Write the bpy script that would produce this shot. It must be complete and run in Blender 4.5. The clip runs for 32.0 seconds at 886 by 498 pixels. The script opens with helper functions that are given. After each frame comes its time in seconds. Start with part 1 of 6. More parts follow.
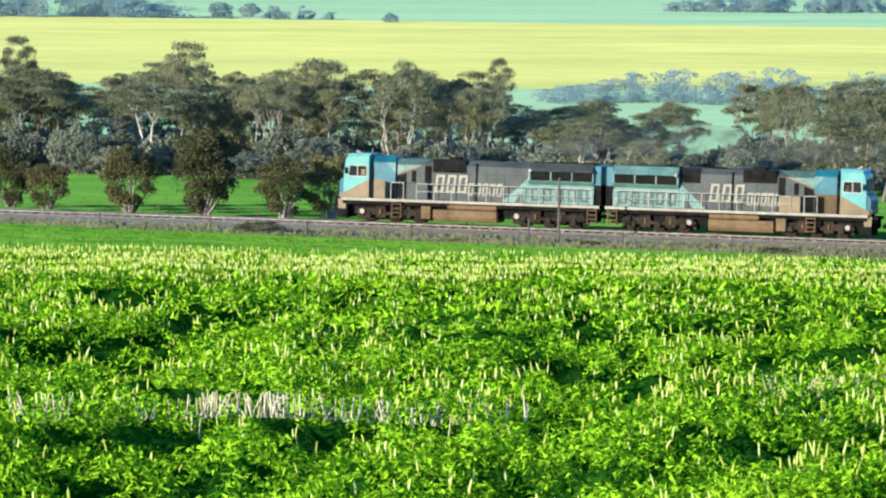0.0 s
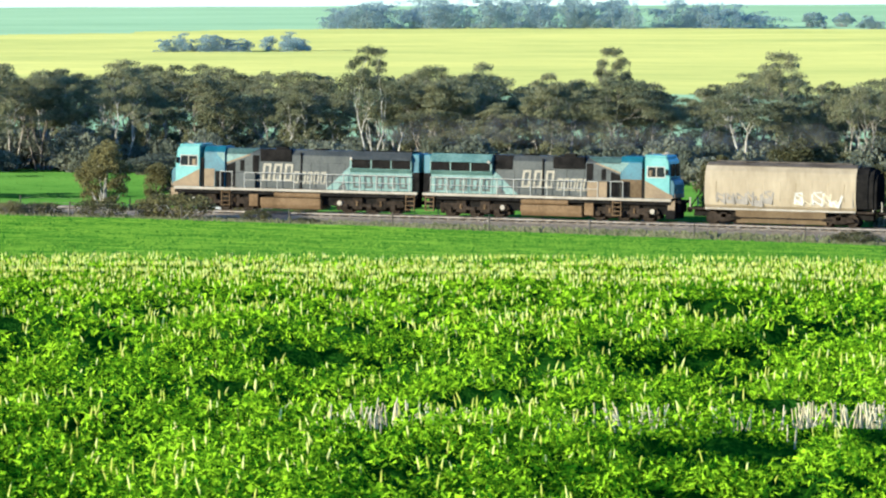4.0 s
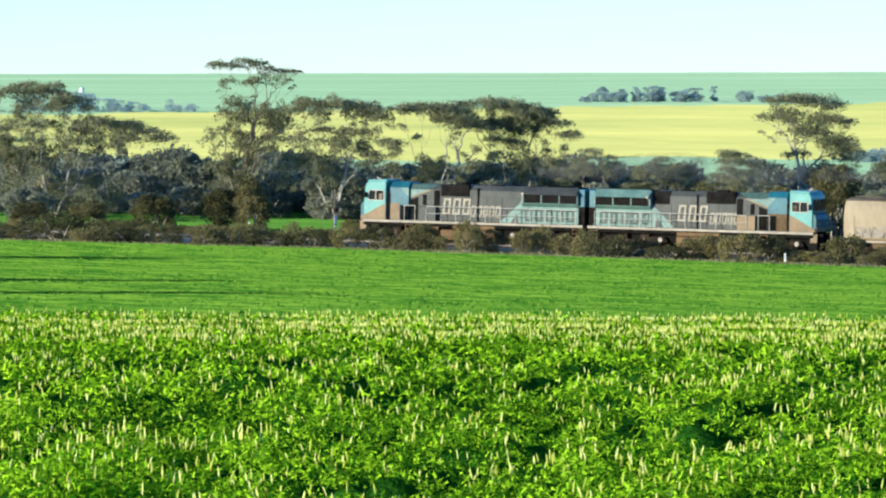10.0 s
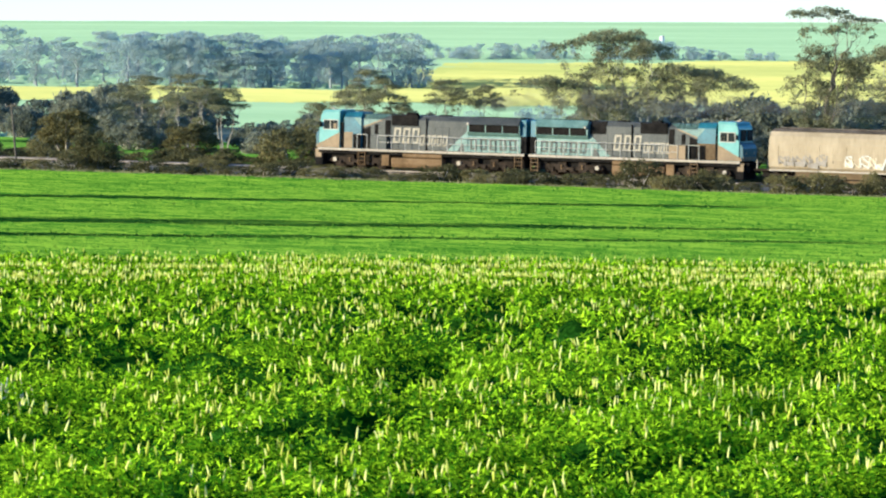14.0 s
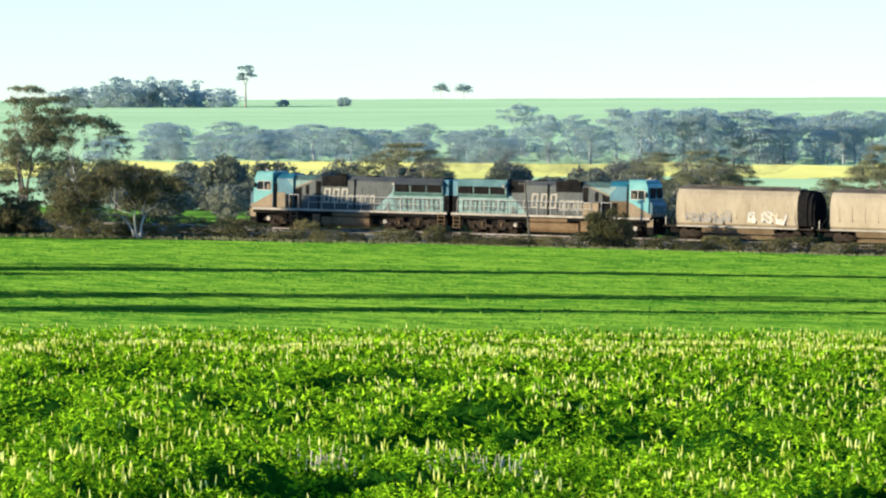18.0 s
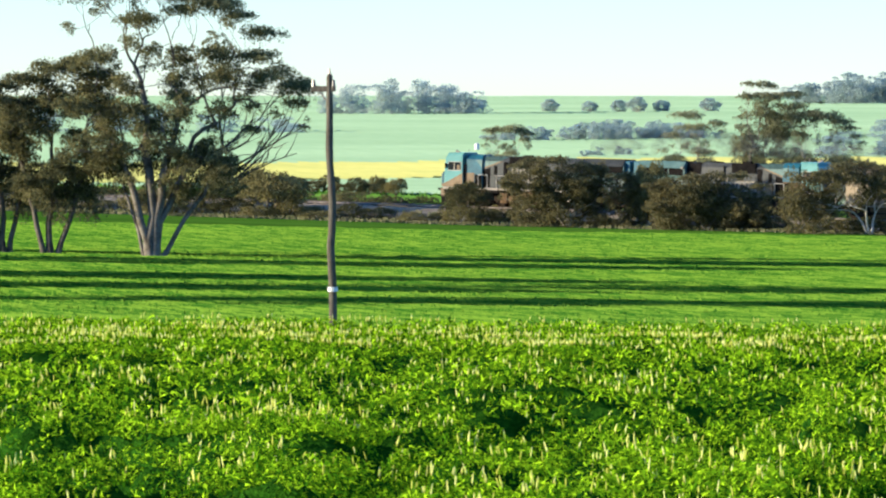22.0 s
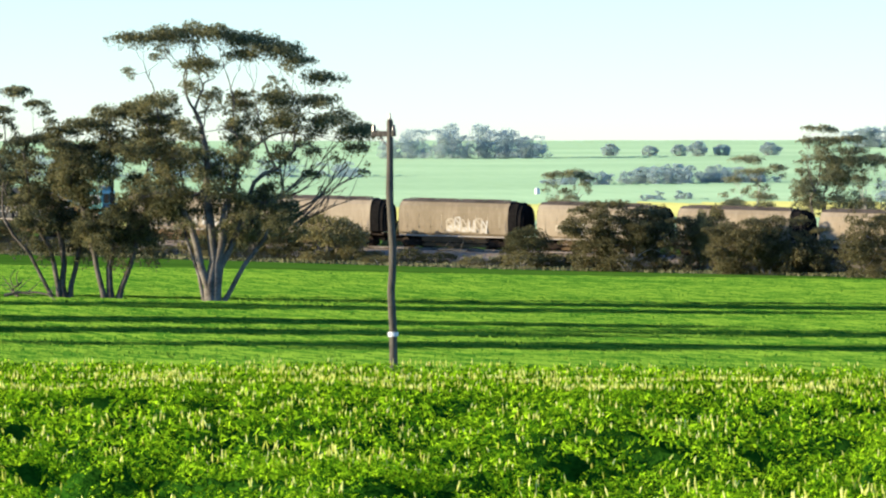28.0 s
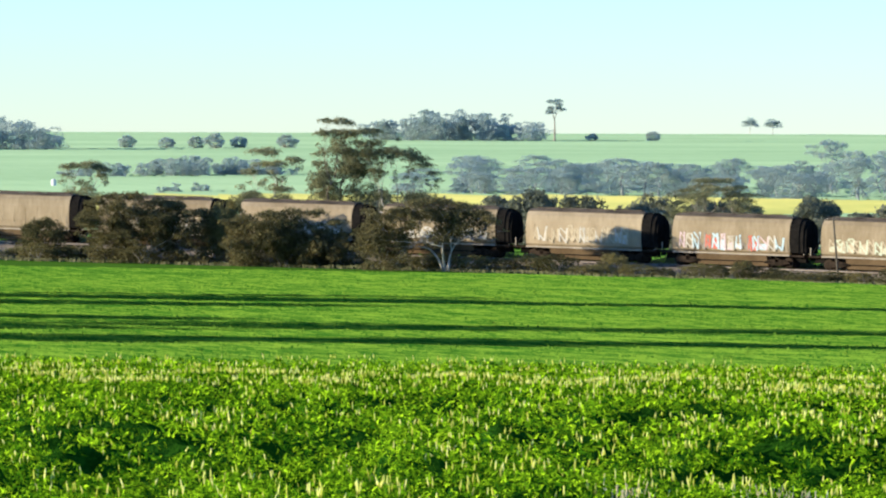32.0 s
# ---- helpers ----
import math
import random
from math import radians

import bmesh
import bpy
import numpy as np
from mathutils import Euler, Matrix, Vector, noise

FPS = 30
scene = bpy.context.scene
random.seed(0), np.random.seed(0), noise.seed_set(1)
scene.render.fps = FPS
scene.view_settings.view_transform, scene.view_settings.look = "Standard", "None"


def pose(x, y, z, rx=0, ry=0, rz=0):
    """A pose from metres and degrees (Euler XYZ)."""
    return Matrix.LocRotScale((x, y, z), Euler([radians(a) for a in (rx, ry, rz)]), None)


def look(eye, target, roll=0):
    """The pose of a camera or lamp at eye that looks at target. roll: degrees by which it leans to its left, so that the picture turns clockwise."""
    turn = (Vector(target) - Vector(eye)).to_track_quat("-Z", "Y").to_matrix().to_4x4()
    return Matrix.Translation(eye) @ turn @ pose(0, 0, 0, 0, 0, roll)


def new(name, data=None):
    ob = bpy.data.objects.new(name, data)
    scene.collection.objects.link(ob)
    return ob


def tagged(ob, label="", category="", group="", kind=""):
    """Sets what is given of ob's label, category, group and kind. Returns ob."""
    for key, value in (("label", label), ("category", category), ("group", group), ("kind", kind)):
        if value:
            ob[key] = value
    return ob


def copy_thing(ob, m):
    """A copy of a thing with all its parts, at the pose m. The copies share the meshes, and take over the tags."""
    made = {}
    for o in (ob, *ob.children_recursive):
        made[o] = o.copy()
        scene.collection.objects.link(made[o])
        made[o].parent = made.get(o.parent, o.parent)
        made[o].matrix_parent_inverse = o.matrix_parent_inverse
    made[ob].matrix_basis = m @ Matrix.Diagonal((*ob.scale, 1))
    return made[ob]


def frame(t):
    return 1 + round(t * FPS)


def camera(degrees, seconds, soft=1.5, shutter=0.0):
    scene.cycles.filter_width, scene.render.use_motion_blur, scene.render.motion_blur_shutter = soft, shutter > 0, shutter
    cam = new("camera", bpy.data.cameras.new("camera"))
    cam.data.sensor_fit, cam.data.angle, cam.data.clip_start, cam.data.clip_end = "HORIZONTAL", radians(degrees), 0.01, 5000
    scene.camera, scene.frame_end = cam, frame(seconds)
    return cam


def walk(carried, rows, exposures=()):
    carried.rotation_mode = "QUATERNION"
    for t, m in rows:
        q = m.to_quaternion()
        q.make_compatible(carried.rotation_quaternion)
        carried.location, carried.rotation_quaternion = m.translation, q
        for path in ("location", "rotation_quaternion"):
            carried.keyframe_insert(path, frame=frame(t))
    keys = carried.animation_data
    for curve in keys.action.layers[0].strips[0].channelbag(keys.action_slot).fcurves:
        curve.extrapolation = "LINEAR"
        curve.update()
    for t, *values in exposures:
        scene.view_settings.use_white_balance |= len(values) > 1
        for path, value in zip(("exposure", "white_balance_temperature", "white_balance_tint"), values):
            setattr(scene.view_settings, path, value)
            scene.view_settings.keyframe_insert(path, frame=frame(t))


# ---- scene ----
# Eye at the origin of the plan, 11.27 m above the rail where the line crosses the middle of the view.
EYE = 11.27
cam = camera(2 * math.degrees(math.atan(784 / 10000)), 32.0, soft=2.2)


def aim(turn, tilt, lean):
    """The camera's pose: turn to the right, tilt upwards, lean to its left, in degrees."""
    return pose(0, 0, EYE, 90 + tilt, 0, -turn) @ pose(0, 0, 0, 0, 0, lean)


walk(cam, [(t, aim(a, b, c)) for t, a, b, c in (
    (0, 19.819, -2.419, 0.304), (0.5, 19.174, -2.238, 0.223), (1, 18.598, -2.234, 0.026), (1.5, 18.098, -2.611, 0.183), (2, 17.393, -2.718, 0.190),
    (2.5, 16.723, -2.487, 0.022), (3, 15.955, -2.176, -0.122), (3.5, 14.959, -2.161, -0.198), (4, 13.787, -2.315, -0.207),
    (4.5, 12.378, -2.351, -0.015), (6.5, 8.403, -1.550, 0.225), (7, 7.636, -1.748, -0.110), (7.5, 7.046, -1.739, -0.099), (8, 6.237, -1.548, -0.254),
    (8.5, 4.953, -1.676, -0.178), (9, 3.448, -1.782, -0.127), (9.5, 2.237, -1.864, -0.011), (10, 1.383, -1.636, -0.130), (10.5, 0.618, -1.440, -0.156),
    (11, -0.120, -1.527, -0.112), (11.5, -0.831, -1.748, 0.012), (12, -1.606, -2.178, 0.038), (12.5, -2.133, -2.249, -0.045),
    (13, -2.904, -1.805, -0.084), (13.5, -3.672, -1.954, -0.024), (14, -4.485, -2.156, 0.119), (14.5, -5.201, -2.202, 0.200),
    (15, -5.849, -1.963, 0.093), (15.5, -6.422, -1.600, 0.191), (17.5, -9.152, -1.459, 0.004), (18, -9.686, -1.374, -0.235),
    (18.5, -10.523, -1.346, -0.309), (19, -11.833, -1.297, -0.097), (19.5, -13.295, -1.126, 0.070), (20, -14.445, -1.056, -0.066),
    (20.5, -15.205, -1.024, -0.006), (21, -15.800, -0.992, -0.072), (21.5, -16.394, -1.257, 0.035), (22, -17.094, -1.406, 0.011),
    (22.5, -17.692, -1.107, -0.103), (23, -18.148, -0.883, -0.262), (23.5, -18.685, -0.873, -0.241), (24, -19.162, -1.069, -0.072),
    (24.5, -19.617, -1.108, 0.085), (26.5, -19.819, -0.920, 0.085), (27, -19.283, -1.177, 0.278), (27.5, -18.353, -1.285, 0.133),
    (28, -17.706, -0.952, -0.080), (28.5, -16.864, -0.834, 0.048), (29, -16.208, -1.052, 0.147), (29.5, -15.536, -1.252, 0.207),
    (30, -14.911, -1.304, 0.195), (30.5, -14.363, -1.224, 0.020), (31, -13.684, -0.964, 0.007), (31.5, -13.240, -0.949, 0.104),
    (32, -12.806, -1.028, 0.206),
)], exposures=[(0, 1.17, 5100, 7), (3.5, 1.2, 5100, 6), (9, 1.07, 5200, 8), (14.5, 1.31, 5450, 8), (20, 1.25, 5650, 12), (27, 1.32, 5800, 15), (32, 1.08, 5700, 12)])

# ---- daylight ----
SUN_FROM = 245.0      # compass turn of the sun, degrees clockwise from +y
SUN_UP = 9.0
world = bpy.data.worlds.new("sky")
scene.world = world
world.use_nodes = True
wn = world.node_tree
sky = wn.nodes.new("ShaderNodeTexSky")
sky.sky_type, sky.sun_disc = "NISHITA", False
sky.sun_elevation, sky.sun_rotation = radians(SUN_UP), radians(SUN_FROM)
sky.air_density, sky.dust_density, sky.ozone_density = 0.86, 0.0, 4.0
wn.links.new(sky.outputs[0], wn.nodes["Background"].inputs[0])
wn.nodes["Background"].inputs[1].default_value = 0.145
sun = new("sun", bpy.data.lights.new("sun", "SUN"))
sun.data.energy, sun.data.angle, sun.data.color = 4.6, radians(0.6), (1.0, 0.84, 0.53)
to_sun = Vector((math.sin(radians(SUN_FROM)) * math.cos(radians(SUN_UP)), math.cos(radians(SUN_FROM)) * math.cos(radians(SUN_UP)), math.sin(radians(SUN_UP))))
sun.matrix_world = look(to_sun * 300, (0, 0, 0))


# ---- materials ----
def material(name, low, high, rough=0.8, scale=4.0, metal=0.0, bump=0.0, fine=0.0, island=0.0, each=0.0, thin=0.0, coord="Object", stretch=(1, 1, 1)):
    """Two colours mixed by noise at two sizes. island: variation from leaf to leaf; each: from object to object; thin: light through a leaf."""
    m = bpy.data.materials.new(name)
    m.use_nodes = True
    nt = m.node_tree
    b = nt.nodes["Principled BSDF"]
    tc = nt.nodes.new("ShaderNodeTexCoord")
    mp = nt.nodes.new("ShaderNodeMapping")
    mp.inputs["Scale"].default_value = stretch
    nt.links.new(tc.outputs[coord], mp.inputs[0])
    n1 = nt.nodes.new("ShaderNodeTexNoise")
    n1.inputs["Scale"].default_value, n1.inputs["Detail"].default_value, n1.inputs["Roughness"].default_value = scale, 6, 0.65
    nt.links.new(mp.outputs[0], n1.inputs["Vector"])
    fac = n1.outputs["Fac"]

    def maths(op, a, c):
        k = nt.nodes.new("ShaderNodeMath")
        k.operation = op
        for i, v in enumerate((a, c)):
            if isinstance(v, (int, float)):
                k.inputs[i].default_value = v
            else:
                nt.links.new(v, k.inputs[i])
        return k.outputs[0]

    n2 = nt.nodes.new("ShaderNodeTexNoise")
    n2.inputs["Scale"].default_value, n2.inputs["Detail"].default_value = scale * 9, 3
    nt.links.new(mp.outputs[0], n2.inputs["Vector"])
    if fine:
        fac = maths("ADD", fac, maths("MULTIPLY", maths("SUBTRACT", n2.outputs["Fac"], 0.5), fine))
    if island:
        g = nt.nodes.new("ShaderNodeNewGeometry")
        fac = maths("ADD", fac, maths("MULTIPLY", maths("SUBTRACT", g.outputs["Random Per Island"], 0.5), island))
    if each:
        o = nt.nodes.new("ShaderNodeObjectInfo")
        fac = maths("ADD", fac, maths("MULTIPLY", maths("SUBTRACT", o.outputs["Random"], 0.5), each))
    ramp = nt.nodes.new("ShaderNodeValToRGB")
    ramp.color_ramp.elements[0].position, ramp.color_ramp.elements[1].position = 0.3, 0.7
    ramp.color_ramp.elements[0].color, ramp.color_ramp.elements[1].color = (*low, 1), (*high, 1)
    nt.links.new(fac, ramp.inputs[0])
    nt.links.new(ramp.outputs[0], b.inputs["Base Color"])
    b.inputs["Roughness"].default_value, b.inputs["Metallic"].default_value = rough, metal
    if rough > 0.75:
        b.inputs["Specular IOR Level"].default_value = 0.0
    if bump:
        bp = nt.nodes.new("ShaderNodeBump")
        bp.inputs["Strength"].default_value, bp.inputs["Distance"].default_value = 0.8, bump
        nt.links.new(n2.outputs["Fac"], bp.inputs["Height"])
        nt.links.new(bp.outputs[0], b.inputs["Normal"])
    if thin:
        tr = nt.nodes.new("ShaderNodeBsdfTranslucent")
        nt.links.new(ramp.outputs[0], tr.inputs[0])
        mx = nt.nodes.new("ShaderNodeMixShader")
        mx.inputs[0].default_value = thin
        nt.links.new(b.outputs[0], mx.inputs[1])
        nt.links.new(tr.outputs[0], mx.inputs[2])
        nt.links.new(mx.outputs[0], nt.nodes["Material Output"].inputs[0])
    return m


SOIL = material("soil", (0.10, 0.07, 0.045), (0.2, 0.15, 0.1), 0.95, 0.4, bump=0.03, fine=0.5)
VERGE = material("bank_grass", (0.05, 0.14, 0.015), (0.12, 0.26, 0.03), 0.9, 0.15, bump=0.05, fine=0.6)
WHEAT = material("young_wheat", (0.075, 0.17, 0.012), (0.14, 0.27, 0.022), 0.85, 0.09, bump=0.12, fine=0.5, stretch=(0.35, 1, 1))
DRYGRASS = material("dry_verge", (0.09, 0.1, 0.045), (0.19, 0.18, 0.1), 0.95, 0.25, bump=0.06, fine=0.9, island=0.4, thin=0.2)
GRAVEL = material("ballast_stone", (0.23, 0.175, 0.12), (0.45, 0.36, 0.255), 0.95, 1.2, bump=0.08, fine=1.3)
PADDOCK = material("paddock_grass", (0.055, 0.14, 0.02), (0.105, 0.215, 0.035), 0.9, 0.03, bump=0.1, fine=0.4, island=0.2, thin=0.3)
FLOOR = material("woodland_floor", (0.16, 0.18, 0.12), (0.3, 0.3, 0.2), 0.95, 0.06, fine=0.6)
CANOLA = material("canola_bloom", (0.35, 0.375, 0.13), (0.56, 0.53, 0.18), 0.9, 0.007, fine=0.3, island=0.1, thin=0.45, stretch=(0.4, 1, 1))
# Far pasture paled towards mint, with distance haze put into the colour.
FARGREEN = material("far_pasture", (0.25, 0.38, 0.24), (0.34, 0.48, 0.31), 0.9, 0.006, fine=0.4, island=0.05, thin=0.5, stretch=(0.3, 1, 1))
LUPIN = material("lupin_leaf", (0.036, 0.125, 0.003), (0.41, 0.67, 0.007), 0.9, 0.22, island=0.8, thin=0.3)
# Near-black green that paints the shade low down in the crop.
LUPIN_SHADE = material("lupin_shade_green", (0.01, 0.045, 0.003), (0.03, 0.1, 0.006), 0.95, 0.9, fine=0.9, bump=0.1)
SPIKE = material("lupin_bloom", (0.68, 0.71, 0.12), (0.93, 0.93, 0.36), 0.9, 1.0, island=0.9, thin=0.5)
STRAW = material("dead_stalk", (0.55, 0.45, 0.26), (0.82, 0.7, 0.44), 0.9, 1.0, island=0.9)
BLADE = material("wheat_blade", (0.03, 0.105, 0.01), (0.14, 0.25, 0.024), 0.9, 0.22, island=0.5, fine=0.6, thin=0.3, stretch=(0.25, 1, 1))
# Gum leaf lightened to stand in for haze over the wood.
LEAF = material("gum_leaf", (0.13, 0.141, 0.078), (0.355, 0.335, 0.18), 0.85, 0.5, island=0.4, each=0.2, thin=0.48)
BUSHLEAF = material("bush_leaf", (0.0821, 0.08, 0.037), (0.2322, 0.2, 0.081), 0.85, 0.6, island=0.3, each=0.5, thin=0.35)
# Far leaves paled blue-grey: the haze of distance is in the colour.
FARLEAF = material("hazed_leaf", (0.38, 0.46, 0.43), (0.48, 0.56, 0.52), 0.85, 0.2, island=0.12, each=0.2, thin=0.7)
BARK = material("gum_bark", (0.17, 0.14, 0.11), (0.5, 0.45, 0.38), 0.85, 2.0, bump=0.02, fine=0.5, each=0.5)
POLEWOOD = material("weathered_pole", (0.055, 0.047, 0.038), (0.16, 0.14, 0.11), 0.9, 3.0, bump=0.01, fine=0.6, stretch=(4, 4, 0.4))
STEEL = material("worn_rail", (0.12, 0.09, 0.07), (0.3, 0.26, 0.23), 0.5, 2.0, metal=0.7, fine=0.5)
SLEEPER = material("sleeper_wood", (0.12, 0.1, 0.085), (0.26, 0.22, 0.19), 0.95, 2.0, fine=0.6, island=0.6)
PALEBARK = material("white_gum_bark", (0.07, 0.058, 0.046), (0.25, 0.225, 0.19), 0.8, 1.2, bump=0.02, fine=0.5)
GREYLEAF = material("grey_bush_leaf", (0.15, 0.165, 0.12), (0.32, 0.32, 0.23), 0.85, 0.5, island=0.25, each=0.4, thin=0.5)


# ---- the railway's line, and the lie of the land ----
def line(s):
    """The place on the line s metres back along it (to the right), relative to the eye: x, y, and the height of the rail above z = 0."""
    n = 24
    x, y = 418.603 * math.tan(0.0105815), 418.603
    for i in range(n):
        g = s * (i + 0.5) / n / 100
        h = 0.407713 + 0.139052 * g - 0.0151586 * g * g
        x += math.cos(h) * s / n
        y -= math.sin(h) * s / n
    return x, y, -0.0207 * s


LINE = [(s, *line(s)) for s in range(-420, 421, 4)]
LINE_AZ = np.array([math.degrees(math.atan2(r[1], r[2])) for r in LINE])
LINE_D = np.array([math.hypot(r[1], r[2]) for r in LINE])
LINE_Z = np.array([r[3] for r in LINE])


def track_at(az):
    return float(np.interp(az, LINE_AZ, LINE_D)), float(np.interp(az, LINE_AZ, LINE_Z))


def canopy(az, d):
    """Height of the lupin crop's top."""
    t = min(1.4, max(-0.4, (az + 18) / 35))
    return EYE - (4.8 - 0.83 * t) - (0.0125 + 0.0099 * t) * d


CROP_END = 198.0


def valley(az):
    """Height of the valley floor at the foot of the far slope; it falls away beyond the paddock."""
    return track_at(az)[1] - 0.6 - float(np.interp(az, (-24, -18, -14, -8), (4.8, 4.2, 2.2, 0)))


def canola_band(az):
    """Distances at which the flowering field begins and ends."""
    lo = np.interp(az, (-24, -18, -15.2, -12, -8, -3, 3.4, 14, 20, 26), (-0.78, -0.735, -0.66, -0.66, -0.74, -0.85, -0.75, -0.75, -0.82, -0.8))
    hi = np.interp(az, (-24, -18, -15.2, -12, -8, -4.75, -4.35, -3, 3.4, 14, 20, 26), (-0.6, -0.575, -0.53, -0.53, -0.58, -0.585, -0.32, -0.31, -0.23, -0.1, -0.15, -0.2))
    zr = valley(az) - EYE
    k = (7.0 - zr) / 2150
    out = []
    for e in (lo, hi):
        out.append(max(870.0, min(2900.0, (zr - 850 * k) / (math.tan(radians(e)) - k))))
    return out


def back_verge(az):
    """Width of the dry strip behind the line."""
    return float(np.interp(az, (-15, -10, 4, 9), (26, 20, 16, 12)))


def profile(az):
    """Distances, heights and zone of each ring of ground along one bearing."""
    dt, zr = track_at(az)
    drop = float(np.interp(az, (-25, -17, -12, 0, 11, 20), (1.5, 1.4, 0.95, 0.5, 0.46, 0.85)))
    c0, c1 = canola_band(az)
    foot = valley(az)
    hill = lambda d: foot + (EYE + 7.0 - foot) * (d - 850) / 2150
    ground = lambda d: canopy(az, d) - (0.55 if d >= CROP_END else 0.95)
    rows = [(0.004, EYE - 1.7, "verge"), (8, EYE - 2.0, "verge"), (25, EYE - 3.7, "verge"), (48, ground(48), "soil")]
    rows += [(d, ground(d), "soil") for d in (70, 95, 120, 150, 175)]
    rows += [(CROP_END, ground(CROP_END), "wheat")]
    d0, z0, d1, z1 = CROP_END, ground(CROP_END), dt - 13, zr - drop
    for i in range(1, 12):
        f = i / 12
        rows.append((d0 + (d1 - d0) * f, z0 + (z1 - z0) * f - 0.35 * math.sin(f * math.pi), "wheat"))
    rows += [(d1, z1, "dry"), (dt - 8, zr - drop * 0.75 - 0.1, "gravel"), (dt - 4.2, zr - 0.55, "gravel"), (dt - 2.6, zr - 0.3, "gravel"),
             (dt + 2.6, zr - 0.3, "gravel"), (dt + 4.5, zr - 0.7, "dry"), (dt + back_verge(az), zr - 0.9, "paddock"), (dt + 45, zr - 0.9, "paddock"),
             (dt + 80, zr - 0.8, "paddock"), (dt + 115, zr - 0.8, "floor" if az > -9 else "paddock"), (dt + 220, 0.45 * zr + 0.55 * foot - 0.35, "fargreen"), (850, foot, "fargreen"),
             (c0, hill(c0), "canola"), ((c0 + c1) / 2, hill((c0 + c1) / 2), "canola"), (c1, hill(c1), "fargreen"), ((c1 + 3000) / 2, hill((c1 + 3000) / 2), "fargreen"),
             (3000, hill(3000), "fargreen"), (3400, EYE + 4.0, "fargreen"), (4800, EYE - 12.0, "fargreen")]
    return rows


def ground_z(az, d):
    rows = profile(az)
    return float(np.interp(d, [r[0] for r in rows], [r[1] for r in rows]))


def spot(az, d, lift=0.0):
    """A point on the ground, by bearing and distance from the eye."""
    a = radians(az)
    return Vector((d * math.sin(a), d * math.cos(a), ground_z(az, d) + lift))


# ---- mesh tools ----
def mesh_of(name, verts, faces, mats, which=None, smooth=False):
    """A mesh from arrays; faces all of one size, or a list of lists."""
    me = bpy.data.meshes.new(name)
    if isinstance(faces, np.ndarray):
        n, k = faces.shape
        me.vertices.add(len(verts))
        me.vertices.foreach_set("co", np.asarray(verts, np.float32).ravel())
        me.loops.add(n * k)
        me.loops.foreach_set("vertex_index", faces.astype(np.int32).ravel())
        me.polygons.add(n)
        me.polygons.foreach_set("loop_start", np.arange(0, n * k, k, dtype=np.int32))
        me.polygons.foreach_set("loop_total", np.full(n, k, dtype=np.int32))
    else:
        me.from_pydata([tuple(v) for v in verts], [], faces)
    for m in mats if isinstance(mats, (list, tuple)) else [mats]:
        me.materials.append(m)
    if which is not None:
        me.polygons.foreach_set("material_index", np.asarray(which, np.int32))
    if smooth:
        me.polygons.foreach_set("use_smooth", np.ones(len(me.polygons), bool))
    me.update(calc_edges=True)
    me.validate()
    return me


def part(name, bm, mat, parent, label="", smooth=False):
    """Links a bmesh as one mesh object under a thing or a part."""
    me = bpy.data.meshes.new(name)
    bm.to_mesh(me)
    bm.free()
    me.materials.append(mat)
    if smooth:
        me.polygons.foreach_set("use_smooth", np.ones(len(me.polygons), bool))
    ob = new(name, me)
    ob.parent = parent
    if label:
        tagged(ob, label)
    return ob


def shared(name, me, parent, m=None, label=""):
    ob = new(name, me)
    ob.parent = parent
    if m is not None:
        ob.matrix_basis = m
    if label:
        tagged(ob, label)
    return ob


def box(x0, x1, y0, y1, z0, z1, bevel=0.02, bm=None):
    bm = bm or bmesh.new()
    made = bmesh.ops.create_cube(bm, size=1, matrix=Matrix.Translation(((x0 + x1) / 2, (y0 + y1) / 2, (z0 + z1) / 2)) @ Matrix.Diagonal((x1 - x0, y1 - y0, z1 - z0, 1)))
    if bevel:
        edges = list({e for v in made["verts"] for e in v.link_edges})
        bmesh.ops.bevel(bm, geom=edges, offset=min(bevel, 0.4 * min(x1 - x0, y1 - y0, z1 - z0)), segments=1, affect="EDGES")
    return bm


def prism(outline, x0, x1, bm=None, axis="x", bevel=0.0):
    """An outline swept along an axis. x: outline is (y, z); y: outline is (x, z)."""
    bm = bm or bmesh.new()
    put = (lambda a, p: (a, p[0], p[1])) if axis == "x" else (lambda a, p: (p[0], a, p[1]))
    v0, v1 = [bm.verts.new(put(x0, p)) for p in outline], [bm.verts.new(put(x1, p)) for p in outline]
    n = len(outline)
    fs = [bm.faces.new(v0), bm.faces.new(v1[::-1])] + [bm.faces.new((v0[i], v1[i], v1[(i + 1) % n], v0[(i + 1) % n])) for i in range(n)]
    bmesh.ops.recalc_face_normals(bm, faces=fs)
    if bevel:
        bmesh.ops.bevel(bm, geom=list({e for f in fs for e in f.edges}), offset=bevel, segments=1, affect="EDGES")
    return bm


def rod(p, q, r, r2=None, n=8, bm=None):
    """A round bar from p to q."""
    bm = bm or bmesh.new()
    p, q = Vector(p), Vector(q)
    d = q - p
    bmesh.ops.create_cone(bm, cap_ends=True, segments=n, radius1=r, radius2=r if r2 is None else r2, depth=d.length,
                          matrix=Matrix.Translation((p + q) / 2) @ d.to_track_quat("Z", "Y").to_matrix().to_4x4())
    return bm


def thing(name, m, label, category, group=""):
    ob = new(name)
    ob.empty_display_size = 0.3
    ob.matrix_basis = m
    return tagged(ob, label, category, group)


